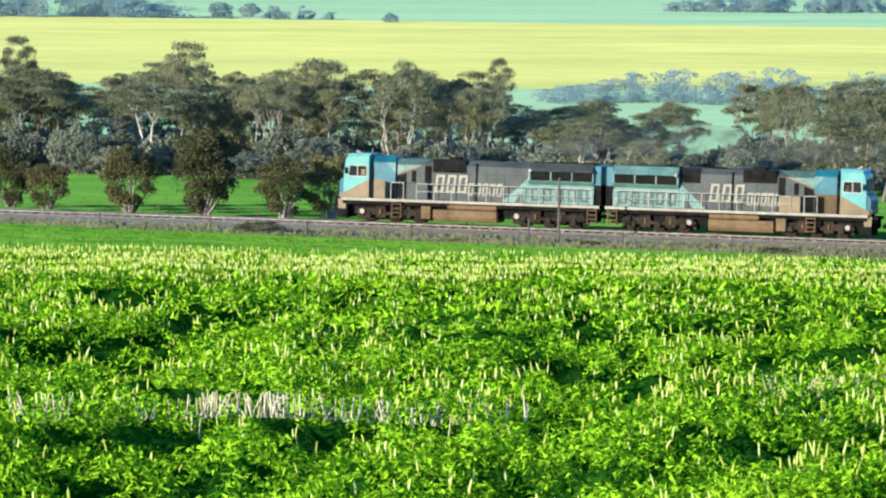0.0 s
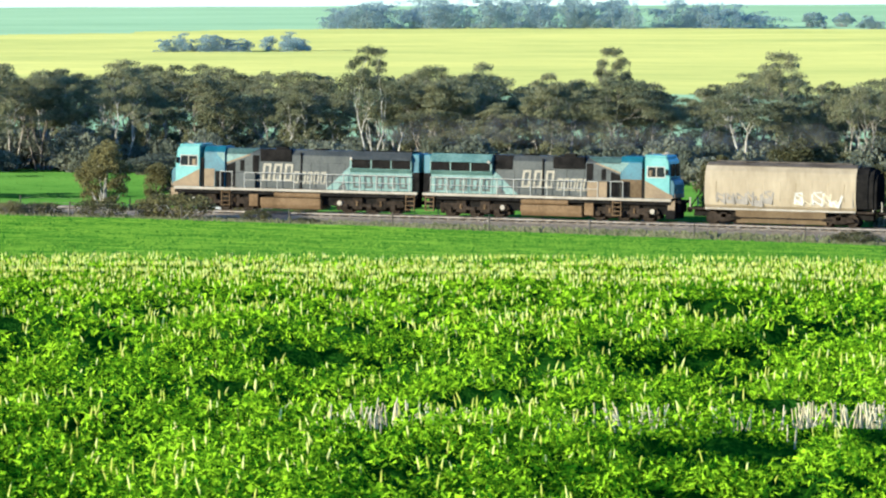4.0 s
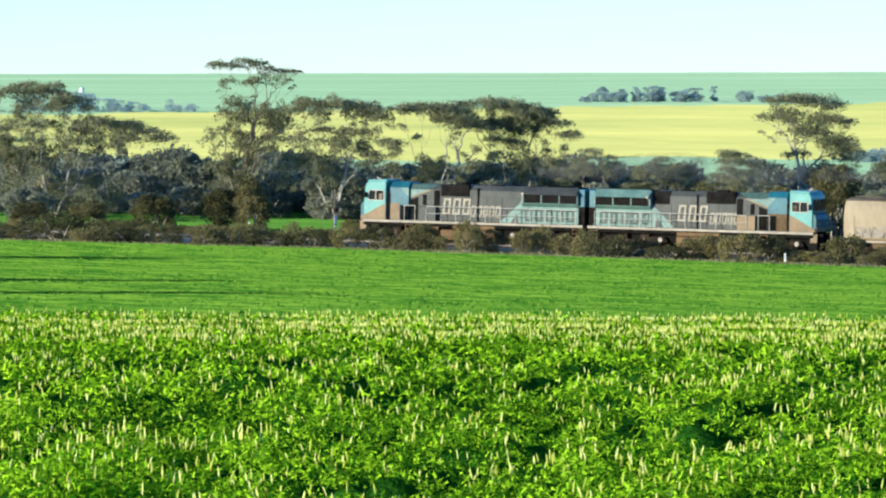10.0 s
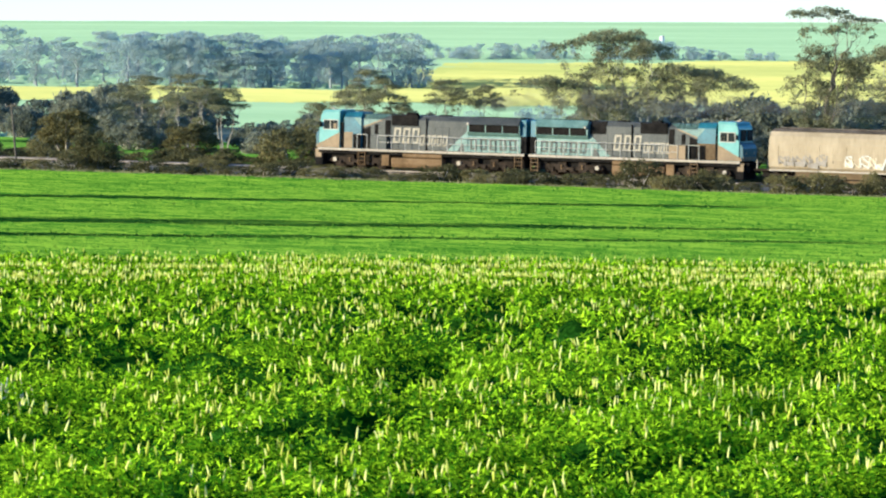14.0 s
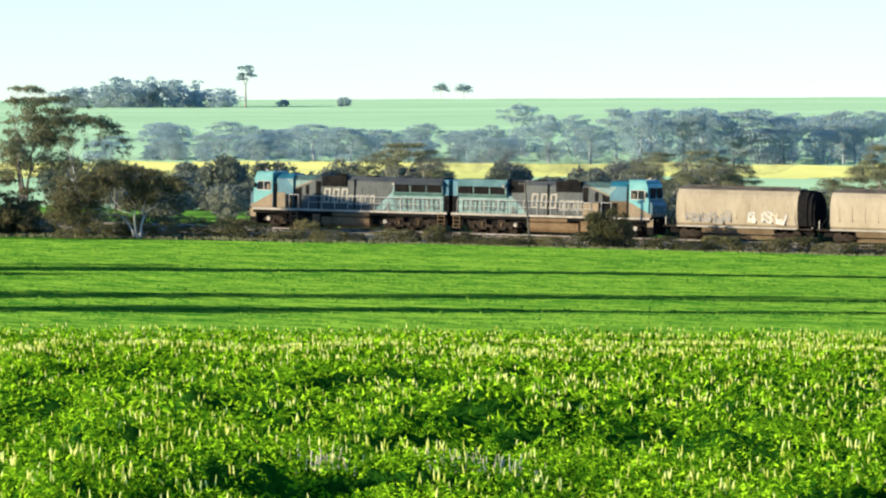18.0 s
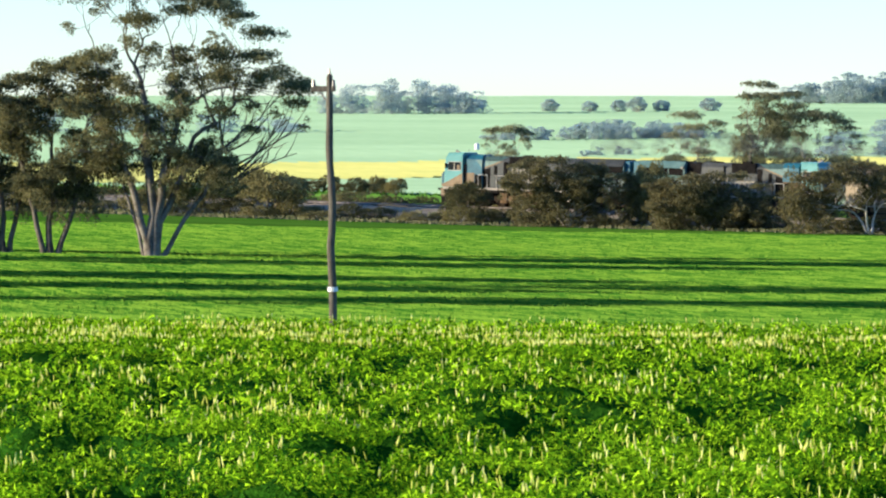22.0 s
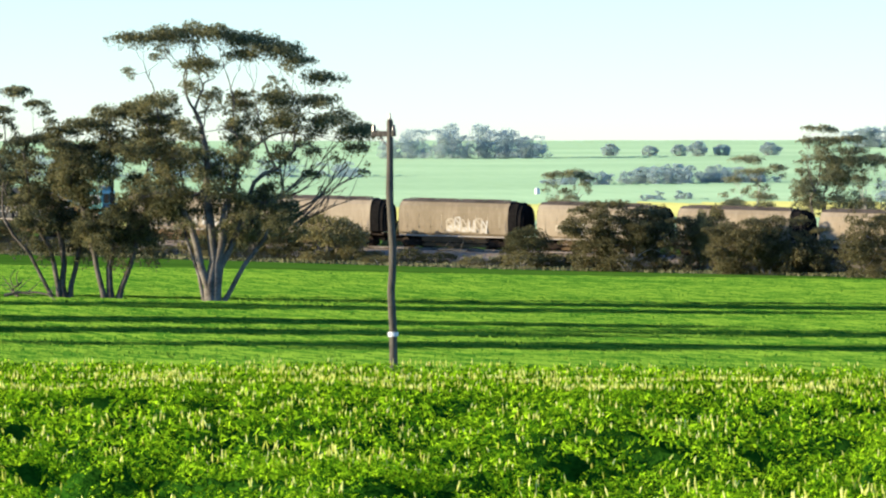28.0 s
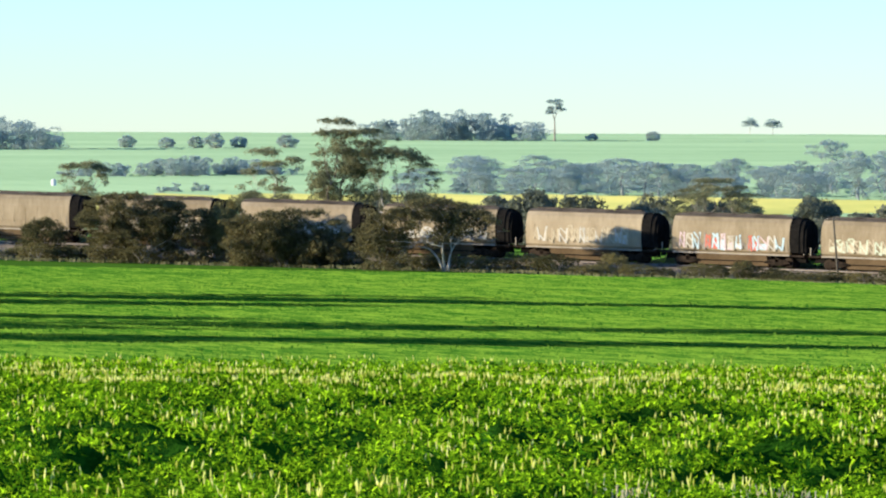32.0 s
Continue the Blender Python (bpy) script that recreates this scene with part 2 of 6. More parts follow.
# ---- the ground, one sheet out to the horizon ----
def build_ground():
    zones = {"verge": VERGE, "soil": SOIL, "wheat": WHEAT, "dry": DRYGRASS, "gravel": GRAVEL, "paddock": PADDOCK, "floor": FLOOR, "fargreen": FARGREEN, "canola": CANOLA}
    keys = list(zones)
    bearings = sorted(set([round(-30 + 0.4 * i, 2) for i in range(151)] + [float(a) for a in range(-180, 180, 10) if abs(a) > 30]))
    verts, which, faces = [], [], []
    for az in bearings:
        rows = profile(max(-30, min(30, az)))
        a = radians(az)
        for d, z, _ in rows:
            w = 0.0 if d < 50 else 0.05 * math.sin(d * 0.31 + az * 0.9)
            verts.append((d * math.sin(a), d * math.cos(a), z + w * (1 if d < dt_limit else 0)))
        n = len(rows)
        kinds = [keys.index(r[2]) for r in rows]
    nb = len(bearings)
    for i in range(nb):
        j = (i + 1) % nb
        for k in range(n - 1):
            faces.append((i * n + k, j * n + k, j * n + k + 1, i * n + k + 1))
            which.append(kinds[k])
    me = mesh_of("ground", verts, np.array(faces)[:, ::-1], [zones[k] for k in keys], which, smooth=True)
    tagged(new("ground", me), "rolling farmland of green crops, pasture and yellow canola fields", "ground", kind="structure")


dt_limit = 300
build_ground()


def build_line():
    """Ballast bed, two rails and the sleepers."""
    def sweep(outline, mat, name, label, cat):
        verts, faces, k = [], [], len(outline)
        for s, x, y, z in LINE:
            x2, y2, _ = line(s + 0.5)
            t = Vector((x2 - x, y2 - y, 0)).normalized()
            nrm = Vector((-t.y, t.x, 0))
            verts += [(x + nrm.x * o, y + nrm.y * o, z + h) for o, h in outline]
        for i in range(len(LINE) - 1):
            for j in range(k):
                faces.append((i * k + j, i * k + (j + 1) % k, (i + 1) * k + (j + 1) % k, (i + 1) * k + j))
        return tagged(new(name, mesh_of(name, verts, np.array(faces), mat)), label, cat, kind="structure")

    sweep([(-2.2, -0.7), (-1.35, -0.22), (1.35, -0.22), (2.2, -0.7)], GRAVEL, "ballast", "grey crushed stone ballast bed under the rails", "ballast")
    for o in (-0.57, 0.57):
        sweep([(o - 0.06, -0.16), (o - 0.035, 0.0), (o + 0.035, 0.0), (o + 0.06, -0.16)], STEEL, "rail", "worn steel railway rail on wooden sleepers", "rail")
    verts, faces = [], []
    for i in range(880):
        s = -310 + i * 0.7
        x, y, z = line(s)
        x2, y2, _ = line(s + 0.5)
        t = Vector((x2 - x, y2 - y, 0)).normalized()
        nrm = Vector((-t.y, t.x, 0))
        b = len(verts)
        for h in (-0.26, -0.165):
            for u, v in ((-0.11, -1.0), (0.11, -1.0), (0.11, 1.0), (-0.11, 1.0)):
                verts.append((x + t.x * u + nrm.x * v, y + t.y * u + nrm.y * v, z + h))
        for f in ((4, 5, 6, 7), (0, 1, 5, 4), (1, 2, 6, 5), (2, 3, 7, 6), (3, 0, 4, 7)):
            faces.append([b + k for k in f])
    tagged(new("sleepers", mesh_of("sleepers", verts, np.array(faces), SLEEPER)), "grey weathered timber sleepers bedded in the ballast", "sleepers", kind="stuff")


build_line()


# ---- plants ----
def leaves(rng, centres, radii, count, size, droop=0.35, slim=0.4):
    """Loose clumps of leaf blades: verts and quads. centres, radii: one row (x, y, z) a clump."""
    centres, radii = np.asarray(centres, float), np.asarray(radii, float)
    vol = np.prod(radii, axis=1) ** (2 / 3)
    each = np.maximum(6, (count * vol / vol.sum())).astype(int)
    idx = np.repeat(np.arange(len(centres)), each)
    n = len(idx)
    v = rng.normal(size=(n, 3))
    v /= np.linalg.norm(v, axis=1)[:, None]
    v[:, 2] = np.where((v[:, 2] < -0.25) & (rng.random(n) < 0.7), -v[:, 2] * 0.6, v[:, 2])
    c = centres[idx] + v * radii[idx] * (0.35 + 0.68 * rng.random(n) ** 0.5)[:, None]
    d = rng.normal(size=(n, 3))
    d[:, 2] -= droop
    d /= np.linalg.norm(d, axis=1)[:, None]
    w = np.cross(d, rng.normal(size=(n, 3)))
    w /= np.linalg.norm(w, axis=1)[:, None] + 1e-9
    l = size * (0.6 + 0.8 * rng.random(n))[:, None]
    p = np.stack([c - d * l * 0.5, c + w * l * slim * 0.5, c + d * l * 0.5, c - w * l * slim * 0.5], 1).reshape(-1, 3)
    return p, np.arange(n * 4).reshape(n, 4)


def tubes(paths, n=6):
    """Tapered limbs. paths: lists of (x, y, z, radius)."""
    verts, faces = [], []
    for path in paths:
        pts = [Vector(p[:3]) for p in path]
        base = len(verts)
        for i, p in enumerate(pts):
            d = (pts[min(i + 1, len(pts) - 1)] - pts[max(i - 1, 0)]).normalized()
            a = d.orthogonal().normalized()
            b = d.cross(a)
            for k in range(n):
                q = p + (a * math.cos(k * math.tau / n) + b * math.sin(k * math.tau / n)) * path[i][3]
                verts.append(tuple(q))
        for i in range(len(pts) - 1):
            for k in range(n):
                faces.append((base + i * n + k, base + i * n + (k + 1) % n, base + (i + 1) * n + (k + 1) % n, base + (i + 1) * n + k))
    return verts, np.array(faces)


def limb(rng, p, d, length, r0, r1, wander=0.12, up=0.15, steps=5):
    path, p, d = [(*p, r0)], Vector(p), Vector(d).normalized()
    for i in range(steps):
        d = (d + Vector(rng.normal(size=3)) * wander + Vector((0, 0, up / steps))).normalized()
        p = p + d * (length / steps)
        path.append((*p, r0 + (r1 - r0) * (i + 1) / steps))
    return path, p, d


def bend(p, c, q, r0, r1, steps=5):
    """A limb that bends from p by way of c to q."""
    out = []
    for i in range(steps + 1):
        f = i / steps
        v = p.lerp(c, f).lerp(c.lerp(q, f), f)
        out.append((v.x, v.y, v.z, r0 + (r1 - r0) * f))
    return out


def cap_lumps(rng, goal, rad, fl, cs, rs):
    """A cap of foliage: a few rounded lumps that run together under one domed, uneven top."""
    spots, n = [], 4 + int(rng.random() * 3)
    for j in range(n):
        a, u = j * 2.4 + rng.random(), math.sqrt(j / n)
        q = goal + Vector((math.cos(a) * u * rad, math.sin(a) * u * rad, -0.45 * rad * fl * u * u + rng.normal() * (0.08 if fl < 0.7 else 0.4) * rad))
        k = rad * (0.46 + 0.2 * rng.random())
        cs.append(tuple(q))
        rs.append((k * (0.9 + 0.4 * rng.random()), k * (0.9 + 0.4 * rng.random()), k * (0.5 + fl * 0.65)))
        spots.append(q - Vector((0, 0, k * 0.25)))
    return spots


def gum_meshes(seed, height, width, stems=2, caps=14, inner=10, count=3200, leaf=0.3, fork=0.36, flat=0.3, girth=1.0, droop=0.28, low=0.42, cap=0.15, mat=None, deep=4.0, bark=None, tops=None, masses=None, boles=None, fringe=2):
    """A eucalypt: forking stems that fan out under domed caps of leaves, with round clumps inside.
    tops: caps of the crown (x, top, half width); masses: leafy bodies lower down (x0, x1, z0, z1, clumps); boles: its stems (foot, fork x, fork height, radius)."""
    rng = np.random.default_rng(seed)
    half = width / 2
    goals = []
    if tops:
        for x, z, k in tops:
            for side in (-1, 1):
                goals.append((Vector((x + side * 0.25 * k, side * rng.uniform(0.1, 0.55) * deep, z - 0.4 * k - 0.25 * k * rng.random())), k * 1.1, flat))
            for i in range(fringe):
                goals.append((Vector((x + rng.normal() * k, rng.uniform(-0.7, 0.7) * deep, z - rng.uniform(0.9, 2.6) * k - 0.4)), 0.28 + 0.3 * rng.random(), 0.8))
        for x0, x1, z0, z1, n in masses:
            for i in range(n):
                goals.append((Vector((rng.uniform(x0, x1), rng.uniform(-0.8, 0.8) * deep, rng.uniform(z0, z1))), 0.55 + 0.5 * rng.random(), 0.8))
    else:
        for i in range(caps):
            a, u = i * 2.4 + rng.random(), math.sqrt((i + 0.5) / caps) * (0.88 + 0.2 * rng.random())
            z = height * (1.0 - droop * u ** 2.2 - 0.05 * rng.random() - cap * 0.2)
            goals.append((Vector((math.cos(a) * half * u * 0.88, math.sin(a) * half * u * 0.88, z)), width * cap * (0.75 + 0.5 * rng.random()), flat))
        for i in range(inner):
            a, u = rng.random() * math.tau, 0.2 + 0.65 * rng.random()
            z = height * (low + (0.84 - low) * rng.random())
            goals.append((Vector((math.cos(a) * half * u * 0.85, math.sin(a) * half * u * 0.85, z)), width * cap * (0.5 + 0.5 * rng.random()), 0.8))
    roots = []
    paths, cs, rs = [], [], []
    for x0, x1, z1, r in boles or ():
        f = Vector((x1, 0.5 * rng.normal(), z1))
        mid = Vector((x0 + (0.08 if z1 > 5 else 0.4) * (x1 - x0), 0.1 * rng.normal(), 0.5 * z1))
        path = bend(Vector((x0, 0, -0.25)), mid, f, r * 1.1, r * 0.8)
        path = [(px + 0.5 * r * rng.normal() * (0 < i < 5), py, pz, pr) for i, (px, py, pz, pr) in enumerate(path)]
        path[0] = (*path[0][:3], r * 1.5)
        paths.append(path)
        roots.append((f, r * 0.8, []))
    for k in range(0 if boles else stems):
        a = math.tau * (k + 0.5 * rng.random()) / stems
        main = 0.25 if tops and k == 0 else 1.0
        b = Vector((math.cos(a), math.sin(a), 0)) * (0.02 * height if stems > 1 else 0.0)
        f = b + Vector((math.cos(a) * half * min(0.3, fork) * main * (stems > 1), math.sin(a) * half * min(0.3, fork) * main * (stems > 1), height * fork * (0.8 + 0.4 * rng.random())))
        r = 0.02 * height * girth / math.sqrt(stems) * 1.25
        if tops and stems == 4:
            r *= 1.9 if k == 0 else 0.6
        mid = b.lerp(f, 0.5) + Vector((rng.normal() * 0.02 * height, rng.normal() * 0.02 * height, 0.05 * height))
        path = bend(b - Vector((0, 0, 0.25)), mid, f, r * 1.15, r * 0.72)
        path[0] = (*path[0][:3], r * 1.7)
        paths.append(path)
        roots.append((f, r * 0.7, []))
    for g in goals:
        best = min(roots, key=lambda q: (Vector((q[0].x, q[0].y, 0)) - Vector((g[0].x, g[0].y, 0))).length * (0.55 + 0.12 / q[1] if boles else 1.0) + rng.random() * half * 0.25)
        best[2].append(g)
    def grow(start, r, own):
        """Limbs that part again and again on their way to the leaves."""
        if len(own) <= 2:
            for goal, rad, fl in own:
                spots = cap_lumps(rng, goal, rad, fl, cs, rs)
                hub = start.lerp(goal, 0.62) + Vector(rng.normal(size=3)) * 0.03 * (goal - start).length - Vector((0, 0, 0.2 * rad))
                c = start.lerp(hub, 0.55) + Vector(rng.normal(size=3)) * 0.1 * (hub - start).length
                paths.append(bend(start, c, hub, r * 0.8, r * 0.5, 4))
                for q in spots:
                    m = hub.lerp(q, 0.5) + Vector((rng.normal(), rng.normal(), 0.5)) * 0.12 * rad
                    paths.append(bend(hub, m, q, r * 0.4, r * 0.18, 3))
            return
        spread = [max(g[0][k] for g in own) - min(g[0][k] for g in own) for k in range(3)]
        axis = spread.index(max(spread))
        own = sorted(own, key=lambda g: g[0][axis])
        cut = max(1, min(len(own) - 1, int(len(own) * rng.uniform(0.38, 0.62))))
        for group in (own[:cut], own[cut:]):
            mid = sum((g[0] for g in group), Vector()) / len(group)
            reach = (mid - start).length
            s = start.lerp(mid, 0.34 + 0.14 * rng.random()) + Vector(rng.normal(size=3)) * 0.05 * reach
            c = start.lerp(s, 0.5) + Vector(rng.normal(size=3)) * 0.07 * reach + Vector((0, 0, 0.05 * reach))
            r2 = max(0.012, r * (len(group) / len(own)) ** 0.42)
            paths.append(bend(start, c, s, r2, r2 * 0.82, 4))
            grow(s, r2 * 0.82, group)

    for f, r, own in roots:
        if own:
            grow(f, r, own)
    tv, tf = tubes(paths, 5)
    lv, lf = leaves(rng, cs, rs, count, leaf)
    return mesh_of("trunk", tv, tf, bark or BARK, smooth=True), mesh_of("crown", lv, lf, mat or LEAF)


def bush_meshes(seed, height, width, count=1800, leaf=0.3, bare=0.12, mat=None):
    """A dense, rounded bush or small tree on a short stem: one leafy ovoid with small swellings all over it."""
    rng = np.random.default_rng(seed)
    mid, half = height * (0.5 + bare * 0.5), height * (0.5 - bare * 0.5)
    cs, rs, paths = [(0, 0, mid)], [(width * 0.43, width * 0.43, half * 0.9)], []
    for i in range(34):
        v = Vector(rng.normal(size=3)).normalized()
        k = width * (0.09 + 0.1 * rng.random() ** 2)
        u = 0.82 + 0.16 * rng.random()
        c = Vector((v.x * width * 0.43 * u, v.y * width * 0.43 * u, max(k * 0.4, mid + v.z * half * 0.9 * u)))
        cs.append(tuple(c))
        rs.append((k, k, min(k, height * 0.2)))
        if i % 4 == 0:
            path, p, d = limb(rng, (0.05 * v.x, 0.05 * v.y, -0.1), (c.x, c.y, max(0.4, c.z)), max(0.3, c.length * 0.95), 0.02 * height + 0.02, 0.012, 0.05, 0.05, 4)
            paths.append(path)
    tv, tf = tubes(paths, 5)
    lv, lf = leaves(rng, cs, rs, count, leaf, 0.1, 0.5)
    lv[:, 2] = np.maximum(lv[:, 2], 0.02)
    return mesh_of("stem", tv, tf, BARK, smooth=True), mesh_of("foliage", lv, lf, mat or BUSHLEAF)


def plant(name, meshes, m, label, category, group="", kinds=("trunk", "crown")):
    root = thing(name, m, label, category, group)
    for k, me in zip(kinds, meshes):
        shared(k, me, root)
    return root


def standing(az, d, turn=0.0, size=1.0, wide=None, lift=-0.05):
    p = spot(az, d, lift)
    return Matrix.LocRotScale(p, Euler((0, 0, radians(turn))), (wide or size, wide or size, size))


# ---- the lupin crop in the foreground ----
def wave(x, y):
    """Uneven growth of the crop, in metres."""
    calm = np.clip((185 - np.hypot(x, y)) / 60, 0.12, 1) * (1 - 0.85 * stripe(np.degrees(np.arctan2(x, y)), np.hypot(x, y), 2.4))
    return calm * (0.27 * np.sin(x * 0.85 + 1.4 * np.sin(y * 0.33)) * np.sin(y * 0.62 + 1.1 * np.sin(x * 0.43)) + 0.11 * np.sin(x * 2.3 + y * 0.9 + 2 * np.sin(y * 0.5))
            + 0.25 * np.sin(y * 0.68 + 1.7 * np.sin(x * 0.19 + 0.07 * y) + 0.6 * np.sin(x * 0.47)) + 0.06 * np.sin(y * 2.1 + 1.5 * np.sin(x * 0.8))) - 0.72 * thin_patch(x, y)


def thin_patch(x, y):
    """Patches where the crop stands thin and low, 0..1."""
    az, d = np.degrees(np.arctan2(x, y)), np.hypot(x, y)
    s = np.sin(x * 0.36 + 1.9 * np.sin(y * 0.23)) + 1.15 * np.sin(y * 0.62 + 1.6 * np.sin(x * 0.16 + 1.0)) + 0.5 * np.sin(x * 1.5 + y * 0.5 + 1.3 * np.sin(y * 1.1))
    near = np.clip((s - 0.25) / 0.4, 0, 1) * np.clip((160 - d) / 45, 0, 1)
    broken = np.sin(az * 2.3 + 1.4 * np.sin(az * 5.1)) + 0.5 * np.sin(az * 9.0)
    far_row = np.exp(-((d - np.interp(az, (-14, -8), (156, 147)) - 3 * np.sin(az * 1.3)) / 5) ** 2) * np.clip((broken + 0.8) / 0.7, 0, 1)
    mid_row = np.exp(-((d - np.interp(az, (-18, -4), (123, 108)) - 2.5 * np.sin(az * 1.1)) / 3.6) ** 2) * np.clip((np.sin(az * 3.1 + 2 * np.sin(az * 1.7)) + 0.4 * np.sin(az * 11) + 0.6) / 0.6, 0, 1)
    bare = np.exp(-((az + 21.4) / 1.4) ** 4 - ((d - 102 - np.sin(az * 4)) / 3.4) ** 2)
    near = np.maximum(np.maximum(near, mid_row), bare)
    return np.maximum(near, far_row) * (1 - stripe(az, d, 2.4))


def canopy_of(az, d):
    t = np.clip((az + 18) / 35, -0.4, 1.4)
    return EYE - (4.8 - 0.83 * t) - (0.0125 + 0.0099 * t) * d


def scatter(rng, n, d0, d1, power=1.0, half=26.5):
    az = rng.uniform(-half, half, n)
    d = np.sqrt(d0 * d0 + (d1 * d1 - d0 * d0) * rng.random(n) ** power)
    a = np.radians(az)
    return az, d, d * np.sin(a), d * np.cos(a)


def stripe(az, d, wide=0.75):
    """Bare strips where dead stalks stand in the crop: nearness 0..1."""
    rows = ((13.6, 86.3, 1.2, 1.5), (16.3, 85.8, 1.8, 0.9), (18.2, 85.0, 1.0, 1.3), (19.7, 84.0, 0.9, 1.1), (24.2, 94.0, 1.2, 1.2), (-10.9, 102.0, 0.3, 1.4), (-9.3, 102.0, 0.6, 1.0), (3.6, 82.0, 0.12, 1.2))
    f = np.zeros_like(az)
    for a0, r0, wa, wr in rows:
        f = np.maximum(f, np.exp(-((az - a0) / wa) ** 4 - ((d - r0 - 0.5 * np.sin(az * 2.1)) / (wide * wr)) ** 2))
    return f


def build_crop():
    rng = np.random.default_rng(11)
    # a rumpled under-storey of leaves, the shade between plants put into its dark green
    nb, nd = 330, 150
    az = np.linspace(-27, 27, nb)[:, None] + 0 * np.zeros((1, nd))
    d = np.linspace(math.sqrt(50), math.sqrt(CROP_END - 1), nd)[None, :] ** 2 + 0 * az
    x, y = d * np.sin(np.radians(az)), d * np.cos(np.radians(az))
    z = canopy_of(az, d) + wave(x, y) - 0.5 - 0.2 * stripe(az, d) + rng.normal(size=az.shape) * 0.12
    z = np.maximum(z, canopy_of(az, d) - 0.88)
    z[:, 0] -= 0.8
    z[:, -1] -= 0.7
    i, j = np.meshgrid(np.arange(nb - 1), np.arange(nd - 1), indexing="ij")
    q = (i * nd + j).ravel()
    under = mesh_of("lupin_undershade", np.stack([x, y, z], -1).reshape(-1, 3), np.stack([q, q + 1, q + nd + 1, q + nd], 1)[:, ::-1], LUPIN_SHADE)
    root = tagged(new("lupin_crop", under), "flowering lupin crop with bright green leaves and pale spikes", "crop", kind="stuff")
    # leafy plants: low domes of leaves, each plant of its own height, coarser with distance
    vs, fs, base, heads = [], [], 0, []
    for n, d0, d1, size, per, dome in ((8600, 56, 84, 0.092, 82, 0.37), (9600, 84, 120, 0.1, 64, 0.41), (22000, 120, CROP_END, 0.165, 18, 0.4)):
        az, d, x, y = scatter(rng, n, d0, d1)
        keep = rng.random(n) > np.maximum(0.95 * stripe(az, d), 0.78 * thin_patch(x, y))
        az, d, x, y = az[keep], d[keep], x[keep], y[keep]
        top = canopy_of(az, d) + wave(x, y) + rng.normal(size=len(az)) * 0.1 * np.clip((190 - d) / 60, 0.3, 1)
        top = np.maximum(top, canopy_of(az, d) - 0.76 + 0.2 * rng.random(len(az)))
        if d0 < 120:
            heads.append((az, d, x, y, top))
        x, y, top = np.repeat(x, per), np.repeat(y, per), np.repeat(top, per)
        n = len(x)
        a, u = rng.random(n) * math.tau, np.sqrt(rng.random(n))
        out = np.stack([np.cos(a) * u, np.sin(a) * u], 1)
        c = np.stack([x + out[:, 0] * dome, y + out[:, 1] * dome, top - 0.95 * dome * u ** 2 - 0.05 * rng.random(n)], 1)
        nrm = np.stack([out[:, 0] * 0.9, out[:, 1] * 0.9, 0.75 * np.ones(n)], 1) + rng.normal(size=(n, 3)) * 0.45
        nrm /= np.linalg.norm(nrm, axis=1)[:, None]
        t1 = np.cross(nrm, rng.normal(size=(n, 3)))
        t1 /= np.linalg.norm(t1, axis=1)[:, None] + 1e-9
        w = np.cross(nrm, t1)
        l = size * (0.65 + 0.7 * rng.random(n))[:, None]
        vs.append(np.stack([c - t1 * l * 0.5 - w * l * 0.23, c - t1 * l * 0.5 + w * l * 0.23, c + t1 * l * 0.65], 1).reshape(-1, 3))
        fs.append(np.arange(n * 3).reshape(n, 3) + base)
        base += n * 3
    ob = new("leaf_mass", mesh_of("leaf_mass", np.concatenate(vs), np.concatenate(fs), LUPIN))
    ob.parent = root
    tagged(ob, "bright green palmate lupin leaves", kind="stuff")
    # flower spikes
    vs, fs, base = [], [], 0
    for n, d0, d1, tall in ((0, 56, 84, 0.15), (0, 84, 120, 0.16), (36000, 120, CROP_END, 0.17), (30000, 140, CROP_END, 0.15)):
        if d0 < 120:
            az, d, x, y, z = heads[0 if d0 < 84 else 1]
            pick = rng.permutation(np.repeat(np.arange(len(az)), 3))[:int((1.05 if d0 < 84 else 1.6) * len(az))]
            az, d, z = az[pick], d[pick], z[pick] - 0.03
            x, y = x[pick] + rng.normal(size=len(pick)) * 0.12, y[pick] + rng.normal(size=len(pick)) * 0.12
        else:
            az, d, x, y = scatter(rng, n, d0, d1)
            z = canopy_of(az, d) + wave(x, y) - 0.02
        n = len(az)
        clump = np.sin(x * 0.9 + 2 * np.sin(y * 0.5)) + np.sin(y * 0.6 + x * 0.15)
        keep = (rng.random(n) > np.maximum(0.93 * stripe(az, d), 0.9 * thin_patch(x, y))) & (rng.random(n) < (0.34 + 0.4 * clump + 1.5 * wave(x, y)) * np.where(d > 140, 0.22 + 0.25 * np.clip(az / 8, 0, 1) + (1.1 + 0.6 * np.clip((az + 2) / 8, 0, 1)) * np.exp(-((d - np.interp(az, (-15, -12, -4), (174, 168, 176)) - 3 * np.sin(az * 0.9)) / (8 + 8 * np.clip((az + 12) / 8, 0, 1))) ** 2), 1.0))
        az, d, x, y, z = az[keep], d[keep], x[keep], y[keep], z[keep]
        n = len(az)
        z = z + 0.05 * rng.random(n)
        h = tall * (0.55 + 0.7 * rng.random(n))
        r = (0.0165 if d0 < 84 else 0.0185 if d0 < 100 else 0.024) * (0.8 + 0.5 * rng.random(n))
        lean = rng.normal(size=(n, 2)) * 0.03
        turn = 2.98 + rng.uniform(-0.5, 0.5, n)
        rings = ((0.12, 1.0), (0.72, 0.75)) if d0 < 100 else ((0.3, 1.0),)
        pts = []
